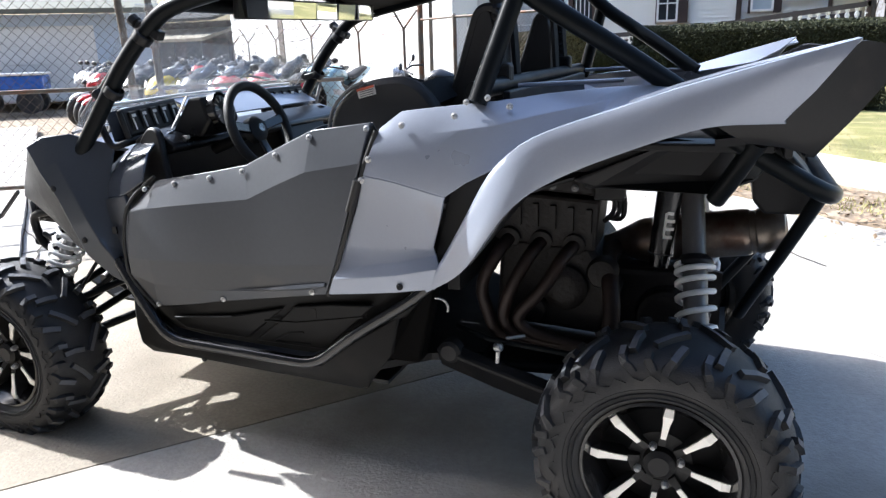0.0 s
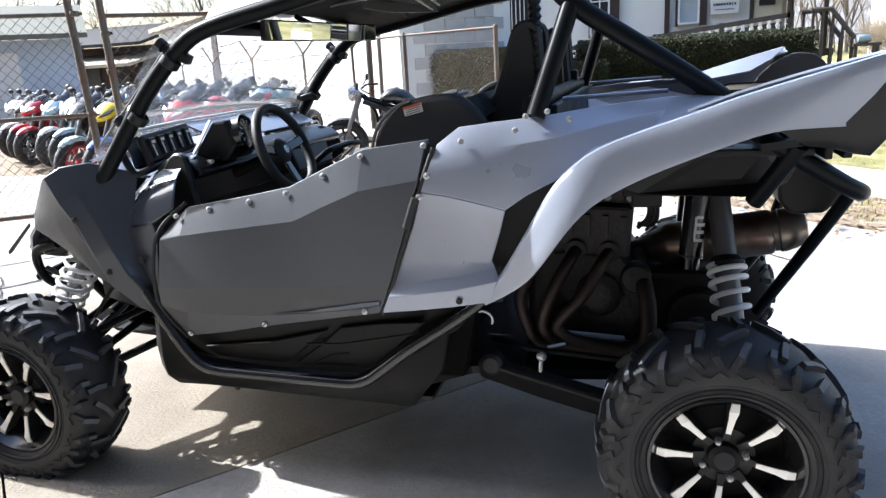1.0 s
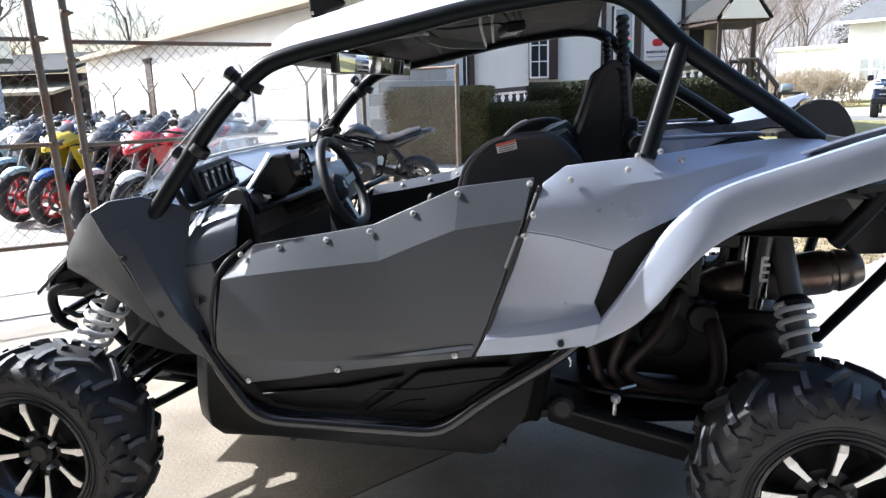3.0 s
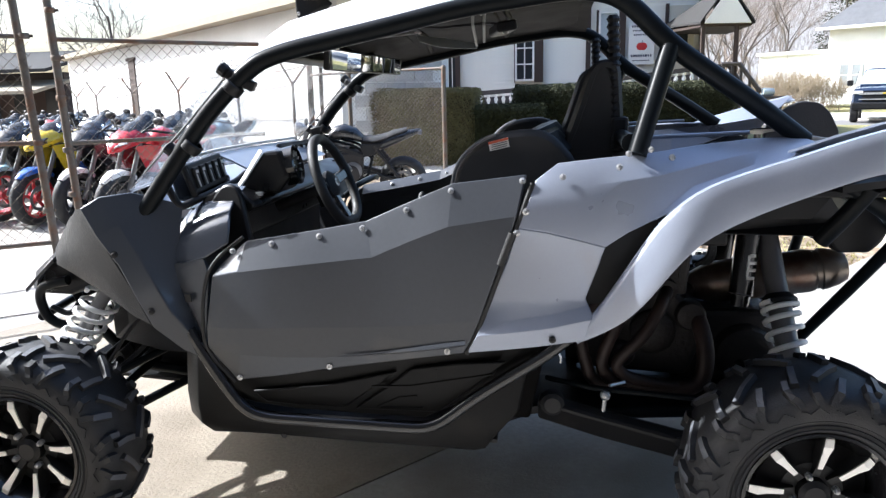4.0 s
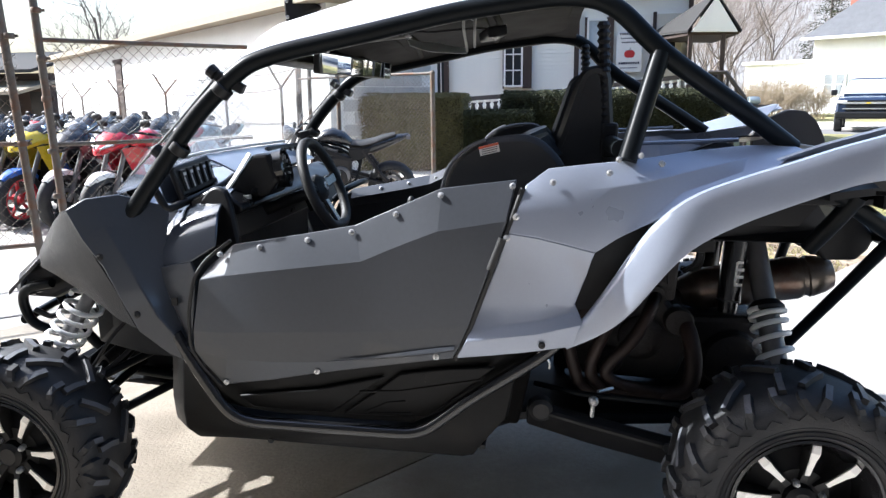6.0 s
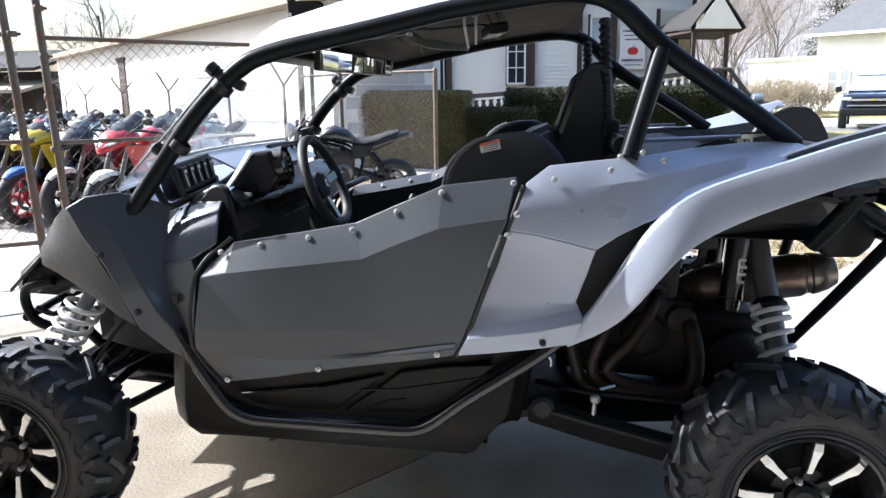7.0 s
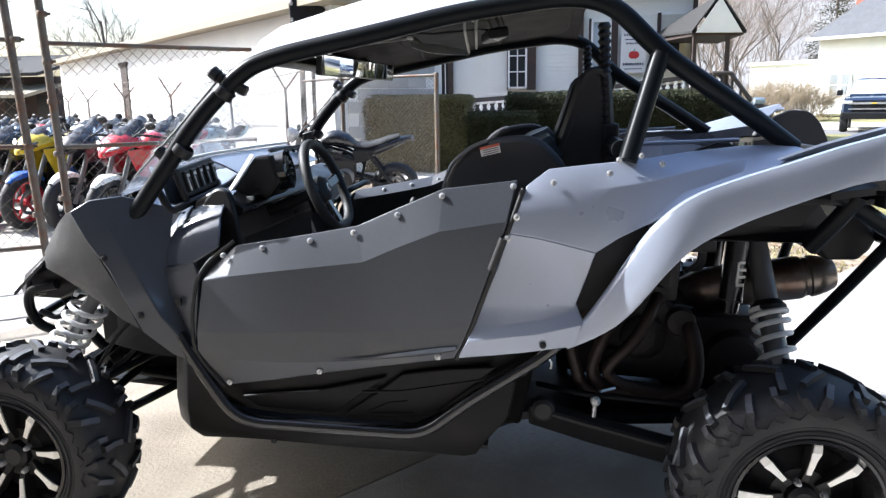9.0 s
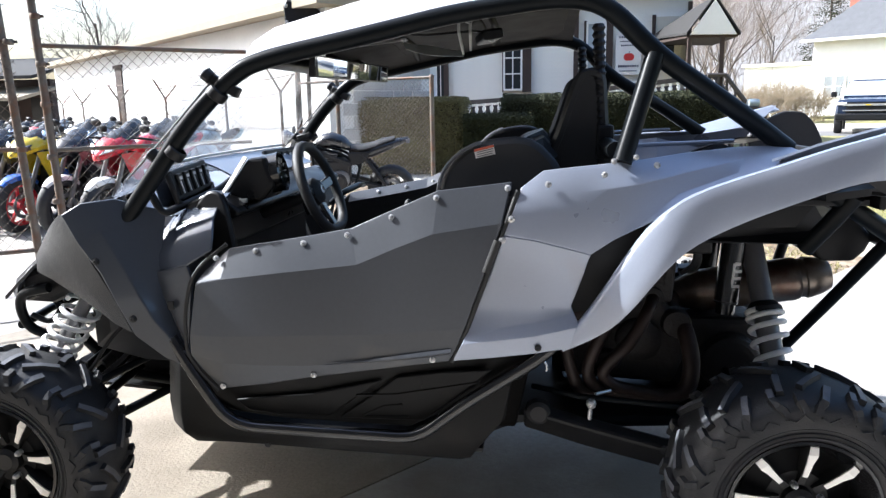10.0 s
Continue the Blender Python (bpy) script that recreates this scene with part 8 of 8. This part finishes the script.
    bm = bmesh.new()
    tube(bm, soften([(0.30, -0.36, 0.98), (0.42, -0.20, 1.00), (0.46, 0, 0.98), (0.42, 0.20, 1.00), (0.30, 0.36, 0.98)], 0.05), 0.013, 8)
    part("handlebar", bm, BLACK, m, smooth=60)
    for s in (-1, 1) if naked else ():
        bm = bmesh.new()
        tube(bm, [(0.46, s * 0.20, 1.0), (0.44, s * 0.34, 1.06)], 0.008, 6)
        bmesh.ops.create_uvsphere(bm, u_segments=10, v_segments=8, radius=0.06, matrix=Matrix.Translation((0.44, s * 0.38, 1.07)) @ Matrix.Diagonal((0.35, 1.15, 0.75, 1)))
        part("mirror", bm, BLACK, m, smooth=60)
    bm = bmesh.new()
    tube(bm, soften([(0.18, -0.10, 0.40), (0.05, -0.14, 0.24), (-0.40, -0.18, 0.30)], 0.06), 0.022, 10)
    lathe(bm, ((0.03, -0.22), (0.055, -0.18), (0.06, 0.16), (0.045, 0.20)), (-0.62, -0.20, 0.40), (-0.92, -0.06, 0.30), 16)
    part("exhaust", bm, MUFFLER, m, smooth=50)
    bm = bmesh.new()
    rod(bm, (-0.02, 0.14, 0.34), (0.03, 0.30, 0.005), 0.012)
    part("side_stand", bm, BLACK, m)
    place_bike(m, at, heading)
    return m


def bike_pose(at, heading):
    h = math.atan2(heading[1], heading[0])
    # at is where the front wheel touches the ground
    x, y = at[0] - 0.70 * math.cos(h), at[1] - 0.70 * math.sin(h)
    z = (ground_z(*at) + ground_z(x - 0.7 * math.cos(h), y - 0.7 * math.sin(h))) / 2
    pitch = math.atan2(ground_z(x - 0.7 * math.cos(h), y - 0.7 * math.sin(h)) - ground_z(*at), 1.4)
    return Matrix.Translation((x, y, z + 0.004)) @ Matrix.Rotation(h, 4, "Z") @ Matrix.Rotation(pitch, 4, "Y") @ Matrix.Rotation(radians(-7), 4, "X")


def place_bike(m, at, heading):
    m.matrix_basis = bike_pose(at, heading)


DOWN = (-0.12, -1.0)
kinds = {}
ROW = [
    ((-3.80, 3.85), "red", "white", "red and white sport motorcycle with a fairing"),
    ((-4.38, 4.02), "black", "white", "black sport motorcycle with a white mudguard"),
    ((-4.90, 4.08), "yellow", "blue", "yellow sport motorcycle with a blue mudguard and red rims"),
    ((-5.42, 4.22), "black", "sky", "black sport motorcycle with a pale grey-green mudguard and red rims"),
    ((-6.30, 5.08), "white", "sky", "white sport motorcycle with a pale mudguard"),
    ((-7.80, 6.35), "sky", "white", "pale blue-green sport motorcycle with a white mudguard"),
    ((-8.30, 6.47), "red", "red", "bright red sport motorcycle with a red mudguard"),
    ((-8.95, 6.95), "black", "red", "black and red sport motorcycle"),
    ((-9.60, 7.4), "white", "white", "plain white sport motorcycle"),
    # second row, nearer the building
    ((-4.50, 6.75), "sky", "silver", "pale blue sport motorcycle"),
    ((-5.25, 7.2), "black", "silver", "black and silver sport motorcycle"),
    ((-6.00, 7.7), "black", "silver", "black and silver sport motorcycle"),
    ((-6.75, 8.2), "silver", "black", "silver and black sport motorcycle"),
    ((-7.50, 8.7), "white", "red", "white and red sport motorcycle"),
    ((-8.30, 9.2), "silver", "black", "silver and black sport motorcycle"),
    ((-9.1, 9.8), "red", "white", "red and white sport motorcycle with a fairing"),
    ((-9.9, 10.4), "white", "white", "plain white sport motorcycle"),
    ((-10.7, 11.0), "black", "red", "black and red sport motorcycle"),
]
for at, c1, c2, text in ROW:
    hd = (DOWN[0] + random.uniform(-0.12, 0.12), DOWN[1])
    if (c1, c2) in kinds:
        copy_thing(kinds[c1, c2], bike_pose(at, hd))
    else:
        kinds[c1, c2] = motorcycle(at, hd, c1, c2, text, rims=PAINTS["red"] if "red rims" in text else None)
motorcycle((-2.77, 5.97), (-0.95, -0.20), "black", "black", "black naked motorcycle beside the chain-link fence", naked=True)


# ---- low blue cart beyond the yard fence ----
cart = thing("utility_cart", "low dark blue utility cart with a white rim", "cart", at=(-14.3, 9.7, ground_z(-14.3, 9.7)))
turn = Euler((0, 0, radians(38))).to_matrix()
bm = bmesh.new()
block(bm, (0, 0, 0.70), (1.7, 0.8, 0.34), turn)
part("body", bm, PAINTS["blue"], cart, bevel=0.06)
bm = bmesh.new()
block(bm, (0, 0, 0.90), (1.76, 0.86, 0.06), turn)
part("rim", bm, WHITE_PAINT, cart, bevel=0.02)
for x in (-0.5, 0.5):
    for y in (-0.36, 0.36):
        bm = bmesh.new()
        lathe(bm, ((0.16, -0.09), (0.26, -0.10), (0.275, -0.05), (0.275, 0.05), (0.26, 0.10), (0.16, 0.09)), turn @ Vector((x, y, 0.28)), turn @ Vector((0, 1, 0)), 20)
        part("wheel", bm, RUBBER, cart, smooth=40)


# ---- pickup truck parked on the street ----
truck = thing("pickup_truck", "dark blue pickup truck parked on the street", "truck")
bm = bmesh.new()
loft(bm, [[(x, y * w, z) for y, z in ((-1, 0.48), (-1, zt - 0.16), (-0.93, zt - 0.03), (-0.6, zt), (0.6, zt), (0.93, zt - 0.03), (1, zt - 0.16), (1, 0.48))] for x, w, zt in ((2.75, 0.90, 1.10), (2.68, 0.96, 1.18), (1.6, 0.99, 1.24), (1.1, 1.0, 1.26), (-2.6, 1.0, 1.28), (-2.7, 0.97, 1.26))])
body = part("body", bm, NAVY, truck, smooth=30)
bm = bmesh.new()
loft(bm, [[(x, y * w, z) for y, z in ((-1, 1.24), (-0.86, zt - 0.05), (-0.6, zt), (0.6, zt), (0.86, zt - 0.05), (1, 1.24))] for x, w, zt in ((1.35, 0.93, 1.27), (0.62, 0.80, 1.86), (0.1, 0.79, 1.90), (-0.8, 0.80, 1.88), (-1.05, 0.93, 1.28))])
cab = part("cab", bm, NAVY, truck, smooth=25)
# sky reflection put into the pale colour of this glass
bm = bmesh.new()
sheet(bm, [[(1.335, y * 0.84, 1.315) for y in (-1, 0, 1)], [(0.705, y * 0.64, 1.815) for y in (-1, 0, 1)]], 0.02)
part("windshield", bm, PALE_GLASS, cab)
for s in (-1, 1):
    bm = bmesh.new()
    slab(bm, [(1.05, s * 0.935, 1.32), (0.60, s * 0.885, 1.76), (-0.80, s * 0.885, 1.76), (-0.92, s * 0.935, 1.32)], (0, s * 0.02, 0))
    part("side_window", bm, WINDOW_DARK, cab)
    bm = bmesh.new()
    block(bm, (1.05, s * 1.12, 1.36), (0.10, 0.20, 0.20))
    part("mirror", bm, BLACK, cab, bevel=0.03)
    bm = bmesh.new()
    block(bm, (2.72, s * 0.80, 1.03), (0.12, 0.34, 0.10))
    part("headlight", bm, LABEL_WHITE, body, bevel=0.02)
bm = bmesh.new()
block(bm, (2.73, 0, 0.90), (0.10, 1.30, 0.34))
grille = part("grille", bm, BLACK, body)
for z, tall in ((0.99, 0.07), (0.80, 0.035)):
    bm = bmesh.new()
    block(bm, (2.79, 0, z), (0.03, 1.50, tall))
    part("grille_bar", bm, CHROME, grille)
bm = bmesh.new()
block(bm, (2.81, 0, 0.99), (0.03, 0.13, 0.045))
part("emblem", bm, PAINTS["yellow"], grille)
bm = bmesh.new()
block(bm, (2.78, 0, 0.58), (0.22, 1.96, 0.24))
part("bumper", bm, BLACK, truck, bevel=0.05)
for x in (1.85, -1.75):
    for s in (-1, 1):
        bm = bmesh.new()
        lathe(bm, ((0.22, -0.12), (0.36, -0.13), (0.40, -0.09), (0.40, 0.09), (0.36, 0.13), (0.22, 0.12)), (x, s * 0.88, 0.40), (0, 1, 0), 28)
        w = part("wheel", bm, RUBBER, truck, smooth=40)
        bm = bmesh.new()
        lathe(bm, ((0.23, -0.135), (0.20, -0.135), (0.22, 0.135), (0.10, 0.12)), (x, s * 0.88, 0.40), (0, s, 0), 24)
        part("rim", bm, ALLOY, w, smooth=40)
truck.matrix_basis = Matrix.Translation((12.57, 26.2, ground_z(11, 26) + 0.055)) @ Matrix.Rotation(radians(-113), 4, "Z")
